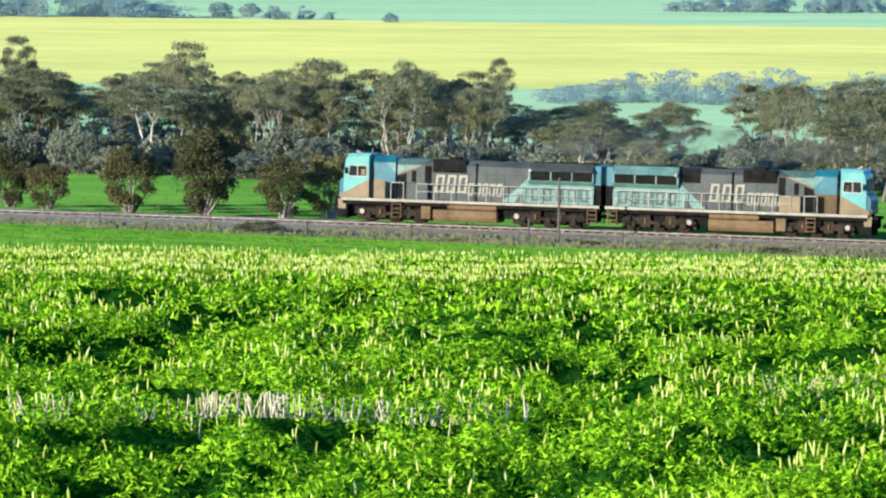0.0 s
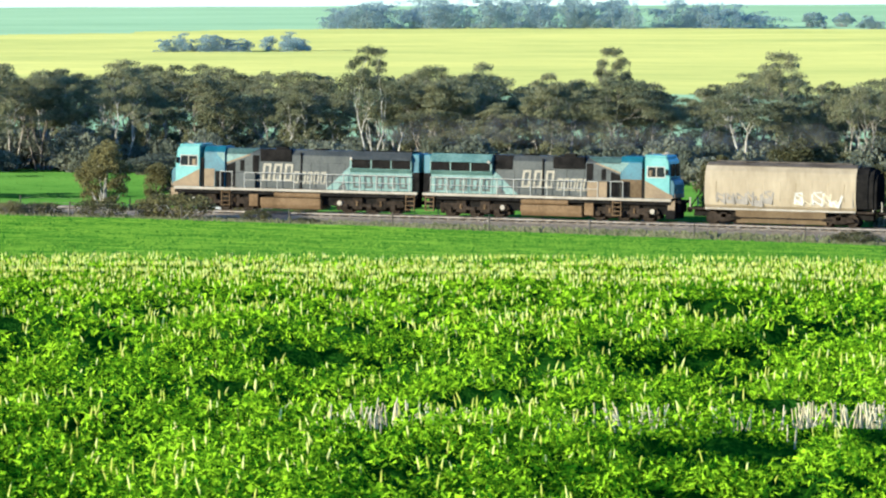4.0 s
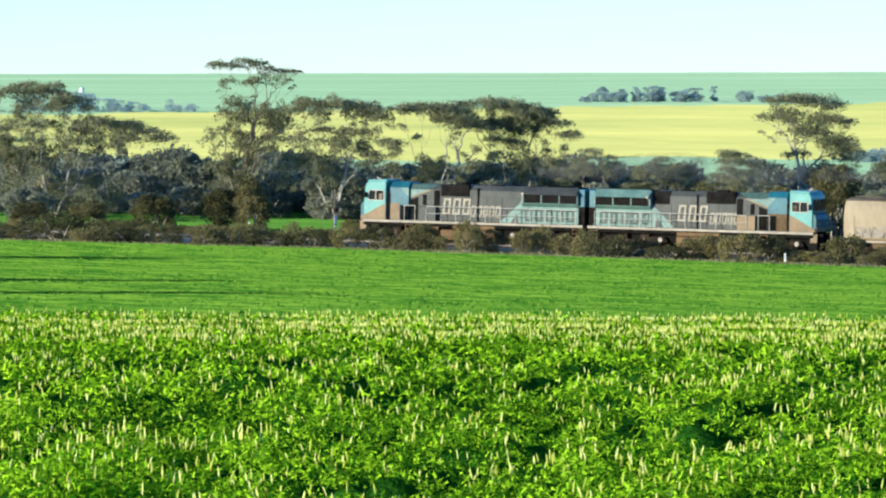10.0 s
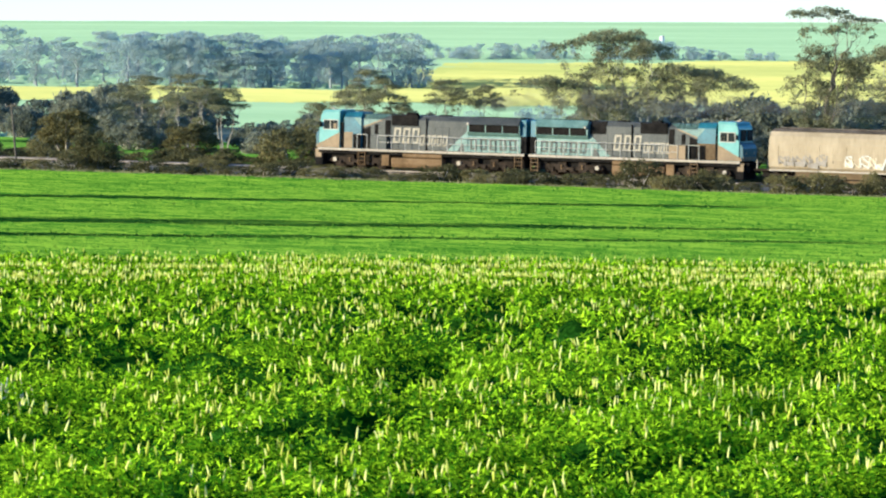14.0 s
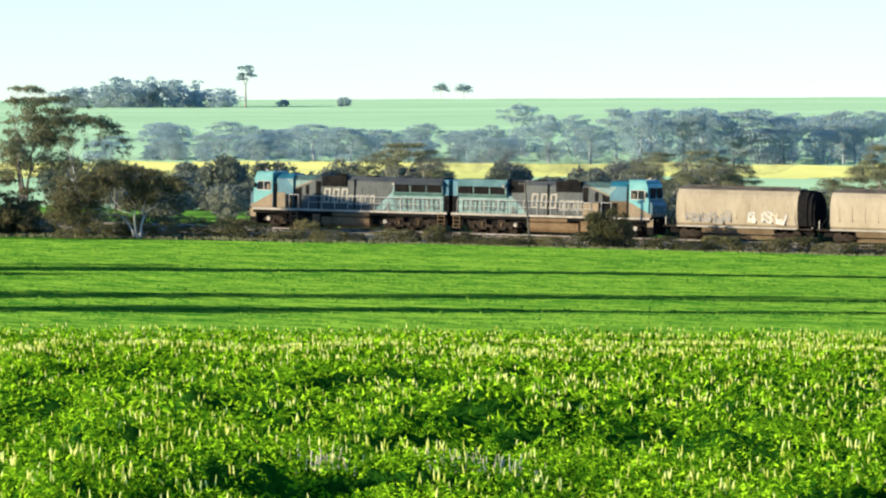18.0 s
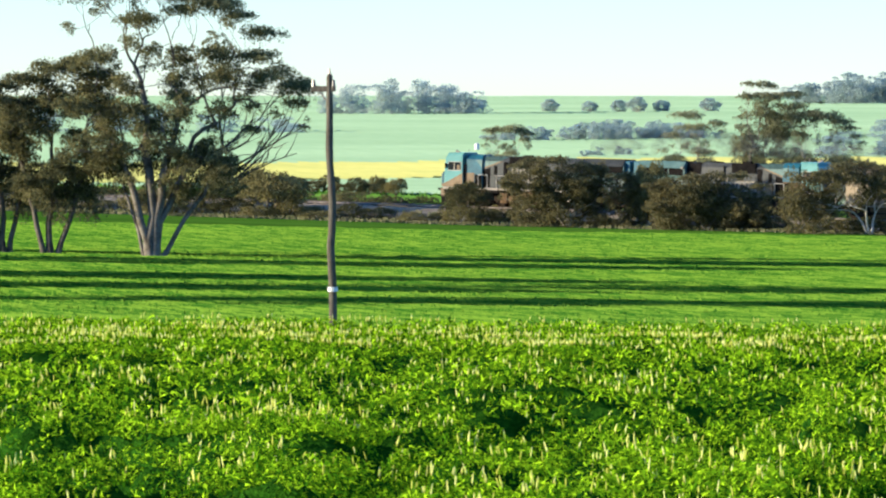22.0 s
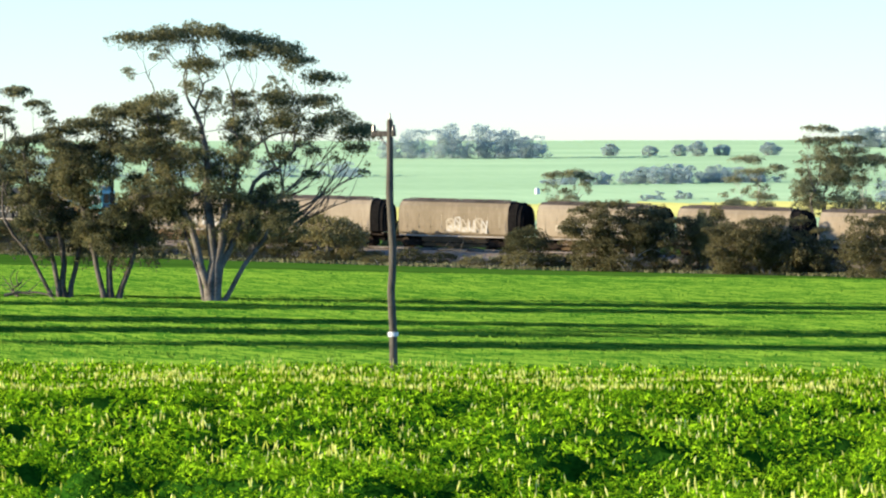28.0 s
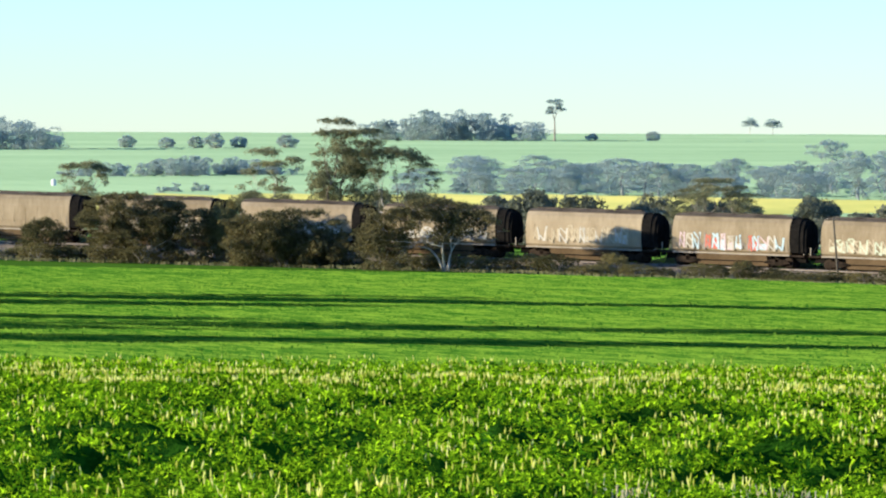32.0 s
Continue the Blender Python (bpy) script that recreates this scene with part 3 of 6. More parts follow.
        for up, wide in rings:
            for k in range(3):
                pts.append(np.stack([x + lean[:, 0] * up + wide * r * np.cos(turn + k * math.tau / 3), y + lean[:, 1] * up + wide * r * np.sin(turn + k * math.tau / 3), z + h * up], 1))
        pts.append(np.stack([x + lean[:, 0], y + lean[:, 1], z + h], 1))
        pts.append(np.stack([x, y, z - 0.06], 1))
        vs.append(np.stack(pts, 1).reshape(-1, 3))
        m = len(pts)
        t0 = m - 5
        f = [(t0, t0 + 1, m - 2), (t0 + 1, t0 + 2, m - 2), (t0 + 2, t0, m - 2), (1, 0, m - 1), (2, 1, m - 1), (0, 2, m - 1)]
        if len(rings) == 2:
            f += [(0, 1, 4), (0, 4, 3), (1, 2, 5), (1, 5, 4), (2, 0, 3), (2, 3, 5)]
        fs.append((np.arange(n)[:, None, None] * m + np.array(f)[None] + base).reshape(-1, 3))
        base += n * m
    ob = new("flower_spikes", mesh_of("flower_spikes", np.concatenate(vs), np.concatenate(fs), SPIKE))
    ob.parent = root
    tagged(ob, "pale cream lupin flower spikes", kind="stuff")
    # dead stalks in the bare strips
    az, d, x, y = scatter(rng, 160000, 78, 106)
    keep = rng.random(len(az)) < 0.34 * stripe(az, d) ** 1.4
    az, d, x, y = az[keep], d[keep], x[keep], y[keep]
    n = len(az)
    z = canopy_of(az, d) + wave(x, y) - 0.34
    h, r = 0.25 + 0.16 * rng.random(n), 0.02
    lean = rng.normal(size=(n, 2)) * 0.07
    pts = [np.stack([x + r * math.cos(k * 2.1), y + r * math.sin(k * 2.1), z], 1) for k in range(3)]
    pts += [np.stack([x + lean[:, 0] + r * 0.6 * math.cos(k * 2.1), y + lean[:, 1] + r * 0.6 * math.sin(k * 2.1), z + h], 1) for k in range(3)]
    f = np.array([(0, 1, 4, 3), (1, 2, 5, 4), (2, 0, 3, 5)])
    ob = new("dead_stalks", mesh_of("dead_stalks", np.stack(pts, 1).reshape(-1, 3), (np.arange(n)[:, None, None] * 6 + f[None]).reshape(-1, 4), STRAW))
    ob.parent = root
    tagged(ob, "pale dead stalks in bare strips", kind="stuff")


build_crop()


def tufts(name, label, mat, az, d, h, w, seed, kind_of="crop"):
    """Upright tufts of a crop or pasture, each a blade-like patch turned its own way."""
    rng = np.random.default_rng(seed)
    n = len(az)
    x, y = d * np.sin(np.radians(az)), d * np.cos(np.radians(az))
    step = 0.5
    cols = np.floor((az + 30) / step).astype(int)
    z = np.zeros(n)
    for k in np.unique(cols):
        sel = cols == k
        a0 = -30 + step * k
        r0, r1 = profile(a0), profile(a0 + step)
        z0 = np.interp(d[sel], [r[0] for r in r0], [r[1] for r in r0])
        z1 = np.interp(d[sel], [r[0] for r in r1], [r[1] for r in r1])
        f = (az[sel] - a0) / step
        z[sel] = z0 * (1 - f) + z1 * f
    hh, ww, t = h * (0.7 + 0.6 * rng.random(n)), w * (0.6 + 0.8 * rng.random(n)), radians(307) + rng.uniform(-0.65, 0.65, n)
    dx, dy = np.cos(t) * ww / 2, np.sin(t) * ww / 2
    ox, oy = rng.normal(size=n) * 0.3 * h, rng.normal(size=n) * 0.3 * h
    p = np.stack([np.stack([x - dx, y - dy, z - 0.04], 1), np.stack([x + dx, y + dy, z - 0.04], 1), np.stack([x + ox, y + oy, z + hh], 1)], 1).reshape(-1, 3)
    tagged(new(name, mesh_of(name, p, np.arange(n * 3).reshape(n, 3), mat)), label, kind_of, kind="stuff")


def build_fields():
    rng = np.random.default_rng(21)
    line_d = lambda az: np.interp(az, LINE_AZ, LINE_D)
    drilled("wheat_crop", "dense young green cereal crop beyond the lupins", BLADE, lambda az, d: (d > CROP_END - 2) & (d < line_d(az) - 13), 0.14, 0.36, 190, 440, 22, "crop", 2.5)
    az, d, x, y = scatter(rng, 90000, CROP_END - 2, 440)
    keep = d < line_d(az) - 13.5
    tufts("wheat_tufts", "taller tufts in the young cereal crop", BLADE, az[keep], d[keep], 0.21, 0.45, 22)
    verge = lambda az: np.interp(az, (-15, -10, 4, 9), (26, 20, 16, 12))
    drilled("paddock_grass", "lush green paddock grass behind the railway", PADDOCK, lambda az, d: (d > line_d(az) + verge(az)) & (d < line_d(az) + 119), 0.25, 0.7, 230, 570, 23, "grass", 4.0)
    az = rng.uniform(-27, 27, 30000)
    d = line_d(az) + verge(az) + (118 - verge(az)) * rng.random(30000)
    tufts("paddock_tufts", "tufts of grass in the green paddock", PADDOCK, az, d, 0.3, 0.5, 23, "grass")
    az = rng.uniform(-27, 27, 12000)
    d = line_d(az) + 5 + (verge(az) - 4) * rng.random(12000)
    tufts("dry_grass", "dry grass on the strip behind the line", DRYGRASS, az, d, 0.3, 0.4, 28, "grass")
    az = rng.uniform(-27, 27, 30000)
    d = line_d(az) - 13.8 + 9.5 * rng.random(30000) ** 1.5
    tufts("verge_grass", "dry tussocks of grass beside the ballast", DRYGRASS, az, d, 0.24, 0.3, 24, "grass")
    # far fields, in drilled rows
    lim_az = np.arange(-27, 27.01, 0.25)
    lim = np.array([canola_band(a) for a in lim_az])
    c0, c1 = (lambda az: np.interp(az, lim_az, lim[:, 0])), (lambda az: np.interp(az, lim_az, lim[:, 1]))
    drilled("canola_crop", "bright yellow flowering canola field on the far slope", CANOLA, lambda az, d: (d > c0(az)) & (d < c1(az)), 1.0, 4.0, 870, 2950, 25)
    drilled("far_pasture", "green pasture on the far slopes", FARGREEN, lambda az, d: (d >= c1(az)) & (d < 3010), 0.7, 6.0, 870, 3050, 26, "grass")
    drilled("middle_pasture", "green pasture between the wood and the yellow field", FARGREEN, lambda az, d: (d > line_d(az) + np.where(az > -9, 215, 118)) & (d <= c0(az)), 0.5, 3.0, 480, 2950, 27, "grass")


def ground_heights(az, d):
    z, step = np.zeros(len(az)), 0.5
    cols = np.floor((az + 30) / step).astype(int)
    for k in np.unique(cols):
        sel = cols == k
        a0 = -30 + step * k
        r0, r1 = profile(a0), profile(a0 + step)
        z0 = np.interp(d[sel], [r[0] for r in r0], [r[1] for r in r0])
        z1 = np.interp(d[sel], [r[0] for r in r1], [r[1] for r in r1])
        f = (az[sel] - a0) / step
        z[sel] = z0 * (1 - f) + z1 * f
    return z


def drilled(name, label, mat, inside, h, gap, near, far, seed, kind_of="crop", step=24.0):
    """A far crop or pasture as long low rows, slightly uneven in height."""
    along, across = np.array((math.cos(radians(307)), math.sin(radians(307)))), np.array((math.cos(radians(37)), math.sin(radians(37))))
    i, j = np.meshgrid(np.arange(int(-0.9 * far / gap), int(1.35 * far / gap)), np.arange(int(-1.4 * far / step), int(1.0 * far / step)), indexing="ij")
    i, j = i.ravel(), j.ravel()
    c = across[None] * (i * gap)[:, None] + along[None] * ((j + 0.5) * step)[:, None]
    az, d = np.degrees(np.arctan2(c[:, 0], c[:, 1])), np.hypot(c[:, 0], c[:, 1])
    keep = (np.abs(az) < 26.5) & (d > near) & (d < far)
    keep[keep] = inside(az[keep], d[keep])
    i, j = i[keep], j[keep]
    pts = []
    for e in (0, 1):
        p = across[None] * (i * gap + gap * 0.05 * np.sin((j + e) * 1.7 + i))[:, None] + along[None] * ((j + e) * step)[:, None]
        z = ground_heights(np.clip(np.degrees(np.arctan2(p[:, 0], p[:, 1])), -29, 29), np.hypot(p[:, 0], p[:, 1]))
        tall = h * (0.85 + 0.3 * np.abs(np.sin(i * 12.9898 + (j + e) * 78.233)))
        tall = tall * (1 + 0.22 * np.sin(p[:, 0] * 0.21 + 2 * np.sin(p[:, 1] * 0.13)) * np.sin(p[:, 1] * 0.33 + p[:, 0] * 0.05)) if h < 0.2 else tall
        pts.append((np.stack([p[:, 0], p[:, 1], z - 0.5 * h], 1), np.stack([p[:, 0], p[:, 1], z + tall], 1)))
    v = np.stack([pts[0][0], pts[1][0], pts[1][1], pts[0][1]], 1).reshape(-1, 3)
    tagged(new(name, mesh_of(name, v, np.arange(len(v)).reshape(-1, 4), mat)), label, kind_of, kind="stuff")


build_fields()


# ---- the train ----
MINT = material("mint_paint", (0.055, 0.115, 0.104), (0.15, 0.235, 0.205), 0.5, 0.7, fine=0.7)
CYAN = material("cyan_paint", (0.007, 0.062, 0.09), (0.023, 0.13, 0.175), 0.45, 0.9, fine=0.5)
CABPAINT = material("cyan_mint_paint", (0.065, 0.22, 0.21), (0.13, 0.33, 0.3), 0.4, 0.9, fine=0.4)
HOODGREY = material("sooty_grey_paint", (0.016, 0.019, 0.019), (0.056, 0.056, 0.05), 0.6, 0.8, fine=0.6)
GOLD = material("dusty_gold_paint", (0.12, 0.075, 0.034), (0.225, 0.145, 0.068), 0.6, 0.9, fine=0.5)
DUSTBROWN = material("dusty_tank", (0.1, 0.062, 0.032), (0.2, 0.13, 0.072), 0.8, 1.0, fine=0.5)
CREAM = material("cream_lettering", (0.2, 0.165, 0.115), (0.37, 0.315, 0.23), 0.6, 2.0, fine=0.6)
DARK = material("grimy_black_steel", (0.006, 0.006, 0.006), (0.022, 0.019, 0.017), 0.85, 1.5, fine=0.6)
BOGIE = material("dusty_bogie_steel", (0.012, 0.01, 0.008), (0.055, 0.04, 0.03), 0.9, 1.5, fine=0.6)
SILL = material("pale_deck_edge", (0.22, 0.18, 0.135), (0.4, 0.34, 0.27), 0.7, 1.0, fine=0.5)
# Teal darkened to paint the shade on the cab's front face.
SHADETEAL = material("shaded_teal_paint", (0.005, 0.045, 0.065), (0.014, 0.095, 0.125), 0.5, 0.9, fine=0.6)
GLASS = material("cab_glass", (0.012, 0.014, 0.016), (0.03, 0.032, 0.035), 0.06, 1.0)
RAILWHITE = material("handrail_paint", (0.26, 0.24, 0.2), (0.44, 0.41, 0.36), 0.6, 2.0, fine=0.4)
WAGON = material("dusty_beige_wagon", (0.23, 0.178, 0.112), (0.39, 0.312, 0.212), 0.8, 0.35, fine=0.35, each=0.35, stretch=(1, 1, 0.3))
HOPPER = material("dust_brown_hopper", (0.09, 0.06, 0.034), (0.17, 0.12, 0.07), 0.9, 0.6, fine=0.4, each=0.2)
# Roof brown darkened to paint the shade along the wagon tops.
ROOFBROWN = material("shaded_roof_brown", (0.06, 0.048, 0.038), (0.15, 0.12, 0.095), 0.85, 0.8, fine=0.5)
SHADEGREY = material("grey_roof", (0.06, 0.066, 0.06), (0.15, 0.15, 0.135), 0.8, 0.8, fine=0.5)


def flat(points, y, thick, outward, bm=None):
    """A thin plate with an outline of (x, z), lying on the side face at y."""
    return prism(points, y, y + thick * outward, bm, axis="y")


def hollow(x0, x1, z0, z1, y, outward, stroke=0.13, slant=0.05):
    """A painted ring of plain strokes that stands for one character."""
    bm = bmesh.new()
    o = [(x0, z0), (x1, z0), (x1 + slant, z1), (x0 + slant, z1)]
    i = [(x0 + stroke, z0 + stroke), (x1 - stroke, z0 + stroke), (x1 - stroke + slant, z1 - stroke), (x0 + stroke + slant, z1 - stroke)]
    for k in range(4):
        j = (k + 1) % 4
        flat([o[k], o[j], i[j], i[k]], y, 0.01, outward, bm)
    return bm


def wheel_mesh(r, gauge=0.53):
    bm = bmesh.new()
    for sgn in (-1, 1):
        rod((0, sgn * (gauge - 0.0), 0), (0, sgn * (gauge + 0.13), 0), r, n=16, bm=bm)
        rod((0, sgn * (gauge - 0.03), 0), (0, sgn * gauge, 0), r + 0.03, n=16, bm=bm)
        rod((0, sgn * (gauge + 0.13), 0), (0, sgn * (gauge + 0.2), 0), 0.1, n=8, bm=bm)
        box(-r * 0.8, r * 0.8, sgn * (gauge + 0.14) - 0.008, sgn * (gauge + 0.14) + 0.008, -0.03, 0.03, 0, bm)
    rod((0, -gauge, 0), (0, gauge, 0), 0.08, n=8, bm=bm)
    me = bpy.data.meshes.new("wheelset")
    bm.to_mesh(me)
    bm.free()
    me.materials.append(BOGIE)
    return me


LOCO_WHEEL, CAR_WHEEL = wheel_mesh(0.48), wheel_mesh(0.43)
TURNING = []


def loco_bogie(root, x):
    frame_bm = bmesh.new()
    for sgn in (-1, 1):
        prism([(x - 2.6, 0.62), (x - 2.3, 0.95), (x - 0.6, 0.9), (x - 0.4, 0.7), (x + 0.4, 0.7), (x + 0.6, 0.9), (x + 2.3, 0.95), (x + 2.6, 0.62), (x + 2.3, 0.5), (x - 2.3, 0.5)], sgn * 0.86, sgn * 1.0, frame_bm, "y")
    box(x - 2.5, x + 2.5, -0.5, 0.5, 0.2, 1.2, 0.05, frame_bm)
    for k in (-0.85, 0.85):
        box(x + k - 0.35, x + k + 0.35, -1.02, 1.02, 0.3, 1.1, 0.05, frame_bm)
    b = part("bogie", frame_bm, BOGIE, root)
    for k in (-1, 0, 1):
        w = shared("wheelset", LOCO_WHEEL, b, pose(x + k * 1.7, 0, 0.48))
        TURNING.append((w, x + k * 1.7, 0.48))
    for sgn in (-1, 1):
        for k in (-1, 0, 1):
            part("axle_box", box(x + k * 1.7 - 0.19, x + k * 1.7 + 0.19, sgn * 1.06 - 0.07, sgn * 1.06 + 0.07, 0.33, 0.68, 0.04), BOGIE, b)
        for k in (-0.5, 0.5):
            bm = bmesh.new()
            for j in range(5):
                rod((x + k * 1.7, sgn * 1.04, 0.56 + j * 0.07), (x + k * 1.7, sgn * 1.04, 0.6 + j * 0.07), 0.11, n=10, bm=bm)
            part("coil_spring", bm, DUSTBROWN, b)
        part("brake_cylinder", rod((x + 2.1, sgn * 1.0, 0.72), (x + 2.1, sgn * 1.16, 0.72), 0.17, n=12), SILL, b, "dusty pale brake cylinder")


def build_loco(cabinet_side):
    root = thing("diesel_locomotive", Matrix.Identity(4), "", "locomotive")
    part("underframe", box(-8.75, 8.7, -1.3, 1.3, 1.16, 1.52, 0.04), DARK, root)
    part("centre_sill", box(-8.5, 8.4, -0.7, 0.7, 0.5, 1.2, 0.04), DARK, root)
    for sgn in (-1, 1):
        part("deck_edge", box(-8.75, 8.72, sgn * 1.42 - 0.03, sgn * 1.42 + 0.03, 1.42, 1.6, 0.01), SILL, root, "pale dusty deck edge")
    part("deck", box(-8.74, 8.7, -1.39, 1.39, 1.52, 1.585, 0.01), DARK, root)
    # cab at the front
    cab = part("cab", prism([(6.85, 1.6), (8.62, 1.6), (8.62, 3.0), (8.5, 4.15), (8.3, 4.4), (6.85, 4.45)], -1.38, 1.38, axis="y", bevel=0.05), CABPAINT, root, "cyan painted cab")
    nose = part("nose", prism([(8.58, 1.6), (8.9, 1.65), (8.93, 2.55), (8.82, 2.85), (8.58, 2.95)], -1.3, 1.3, axis="y", bevel=0.05), SHADETEAL, root, "rounded nose in teal darkened for shade")
    for sgn in (-1, 1):
        part("gold_sweep", flat([(6.87, 1.62), (8.86, 1.62), (8.78, 1.86), (8.2, 2.12), (7.5, 2.5), (6.87, 2.82)], sgn * 1.382, 0.012, sgn), GOLD, cab, "dusty gold painted sweep")
        wf = part("window_frame", flat([(7.0, 3.0), (8.3, 3.0), (8.26, 3.78), (7.0, 3.78)], sgn * 1.382, 0.02, sgn), RAILWHITE, cab)
        part("pane", flat([(7.06, 3.06), (7.62, 3.06), (7.62, 3.72), (7.06, 3.72)], sgn * 1.4, 0.008, sgn), GLASS, wf)
        part("pane", flat([(7.7, 3.06), (8.24, 3.06), (8.2, 3.72), (7.7, 3.72)], sgn * 1.4, 0.008, sgn), GLASS, wf)
        part("mirror", box(8.35, 8.5, sgn * 1.5 - 0.06, sgn * 1.5 + 0.06, 3.2, 3.6, 0.02), DARK, cab)
        part("windscreen", flat_x([(sgn * 0.1, 3.1), (sgn * 1.2, 3.1), (sgn * 1.12, 3.95), (sgn * 0.1, 3.95)], 8.6, 0.02), GLASS, cab)
        part("headlight", rod((8.9, sgn * 0.8, 2.2), (8.96, sgn * 0.8, 2.2), 0.11, n=10), SILL, nose)
    part("gold_nose_band", box(8.9, 8.945, -1.26, 1.26, 1.66, 1.95, 0.01), GOLD, nose)
    part("pilot", prism([(8.3, 0.25), (8.95, 0.25), (9.0, 1.2), (8.3, 1.2)], -1.25, 1.25, axis="y", bevel=0.04), DARK, root)
    for sgn in (-1, 1):
        part("buffer_corner", flat([(8.45, 0.85), (8.94, 0.85), (8.97, 1.5), (8.45, 1.5)], sgn * 1.255, 0.03, sgn), GOLD, root, "dusty gold buffer corner")
        part("window_pillar", flat([(7.62, 3.06), (7.7, 3.06), (7.7, 3.72), (7.62, 3.72)], sgn * 1.403, 0.02, sgn), SILL, cab)
        part("seat_back", box(7.15, 7.4, sgn * 1.404 - 0.004, sgn * 1.404 + 0.006, 3.1, 3.5, 0), GOLD, cab, "tan seat seen in the cab window")
    part("cab_roof", prism([(6.8, 4.43), (8.42, 4.38), (8.3, 4.52), (6.8, 4.55)], -1.25, 1.25, axis="y", bevel=0.03), CABPAINT, root)
    # Added plate that carries the front face's shade in its dark teal.
    part("front_panel", flat_x([(-1.3, 1.7), (1.3, 1.7), (1.28, 3.05), (-1.28, 3.05)], 8.625, 0.012), SHADETEAL, cab, "added front panel in teal darkened for shade")
    part("horn", rod((7.6, 0.4, 4.52), (8.0, 0.4, 4.68), 0.05, 0.1), SILL, root, "pale air horn")
    part("antenna", rod((7.0, 0, 4.5), (7.0, 0, 4.85), 0.03), SILL, root)
    # Black strip stands for the shadow in the cab's rear corner.
    for sgn in (-1, 1):
        part("cab_door", box(6.6, 6.86, sgn * 1.2 - 0.05, sgn * 1.2 + 0.05, 1.6, 3.6, 0.02), DARK, root)
    # equipment bay behind the cab, hood, radiator end
    part("equipment_bay", prism([(-1.18, 1.6), (1.18, 1.6), (1.18, 4.0), (0.85, 4.4), (-0.85, 4.4), (-1.18, 4.0)], 5.1, 6.62, bevel=0.03), CYAN, root, "cyan painted equipment bay")
    for sgn in (-1, 1):
        rear = 5.85 if cabinet_side > 0 else 5.12
        part("gold_panel", flat([(rear, 1.62), (6.6, 1.62), (6.6, 2.85), (rear, 2.85)], sgn * 1.182, 0.012, sgn), GOLD if cabinet_side > 0 else HOPPER, root, "dusty gold painted panel" if cabinet_side > 0 else "dust-brown painted panel")
        part("mint_corner", flat([(5.12, 3.3), (5.75, 3.98), (5.12, 3.98)], sgn * 1.182, 0.012, sgn), MINT, root, "mint painted corner")
        part("doorway", flat([(5.14, 1.62), (5.8, 1.62), (5.8, 2.7), (5.14, 2.7)], sgn * 1.195, 0.008, sgn), DARK, root, "dark side doorway")
    hood = part("hood", prism([(-1.0, 1.6), (1.0, 1.6), (1.0, 3.9), (0.72, 4.28), (-0.72, 4.28), (-1.0, 3.9)], -3.9, 5.12, bevel=0.03), HOODGREY, root, "soot-stained grey engine hood")
    for sgn in (-1, 1):
        for k in range(7):
            x = 4.4 - k * 1.22
            part("hood_door", box(x - 0.56, x + 0.56, sgn * 1.012 - 0.012, sgn * 1.012 + 0.012, 1.72, 3.42, 0.01), HOODGREY, hood)
        part("mint_wedge", flat([(5.1, 3.3), (5.1, 3.88), (3.5, 3.88)], sgn * 1.025, 0.012, sgn), MINT, hood)
        part("tan_stripe", flat([(5.1, 3.18), (5.1, 3.3), (3.5, 3.88), (3.25, 3.88)], sgn * 1.025, 0.014, sgn), GOLD, hood, "dusty tan painted stripe")
        bm = bmesh.new()
        bm.faces.new([bm.verts.new(v) for v in ((5.1, sgn * 1.02, 3.91), (3.45, sgn * 1.02, 3.91), (2.75, sgn * 0.745, 4.29), (5.1, sgn * 0.745, 4.29))])
        bmesh.ops.solidify(bm, geom=bm.faces[:], thickness=0.012)
        part("mint_shoulder", bm, MINT, hood)
        part("dark_door", flat([(4.4, 1.66), (5.06, 1.66), (5.06, 3.1), (4.4, 3.34)], sgn * 1.026, 0.014, sgn), DARK, hood, "dark hood door")
        part("louvre", box(3.75, 4.05, sgn * 1.03 - 0.02, sgn * 1.03 + 0.02, 2.75, 3.5, 0.01), DARK, hood, "dark upright louvre")
        part("air_intake", box(0.35, 2.6, sgn * 0.92 - 0.16, sgn * 0.92 + 0.16, 3.45, 4.3, 0.03), DARK, hood, "black air intake grille")
        part("intake_frame", box(2.7, 3.15, sgn * 1.03 - 0.02, sgn * 1.03 + 0.02, 2.6, 3.85, 0.01), DARK, hood)
        part("downpipe", rod((-0.35, sgn * 1.05, 1.62), (-0.35, sgn * 1.05, 4.1), 0.06), DARK, hood)
        for k in range(3):  # three tall blocks and five lower ones stand for the painted name
            x = 2.2 - k * 0.78 if sgn > 0 else -1.58 + k * 0.82
            part("lettering", hollow(x - 0.3, x + 0.28, 2.1, 3.3, sgn * 1.026, sgn, 0.15, 0.12 * -sgn), CREAM, hood, "cream painted lettering block")
        for k in range(5):
            x = 0.06 - k * 0.48 if sgn > 0 else 0.8 + k * 0.46
            part("lettering", hollow(x - 0.2, x + 0.17, 1.98, 2.8, sgn * 1.026, sgn, 0.1, 0.08 * -sgn), CREAM, hood, "cream painted lettering block")
        part("mint_diagonal", flat([(-2.1, 1.62), (-3.88, 1.62), (-3.88, 3.3)], sgn * 1.026, 0.012, sgn), MINT, hood)
        part("grey_notch", flat([(-2.95, 1.64), (-3.6, 1.64), (-3.45, 2.3)], sgn * 1.04, 0.006, sgn), HOODGREY, hood)
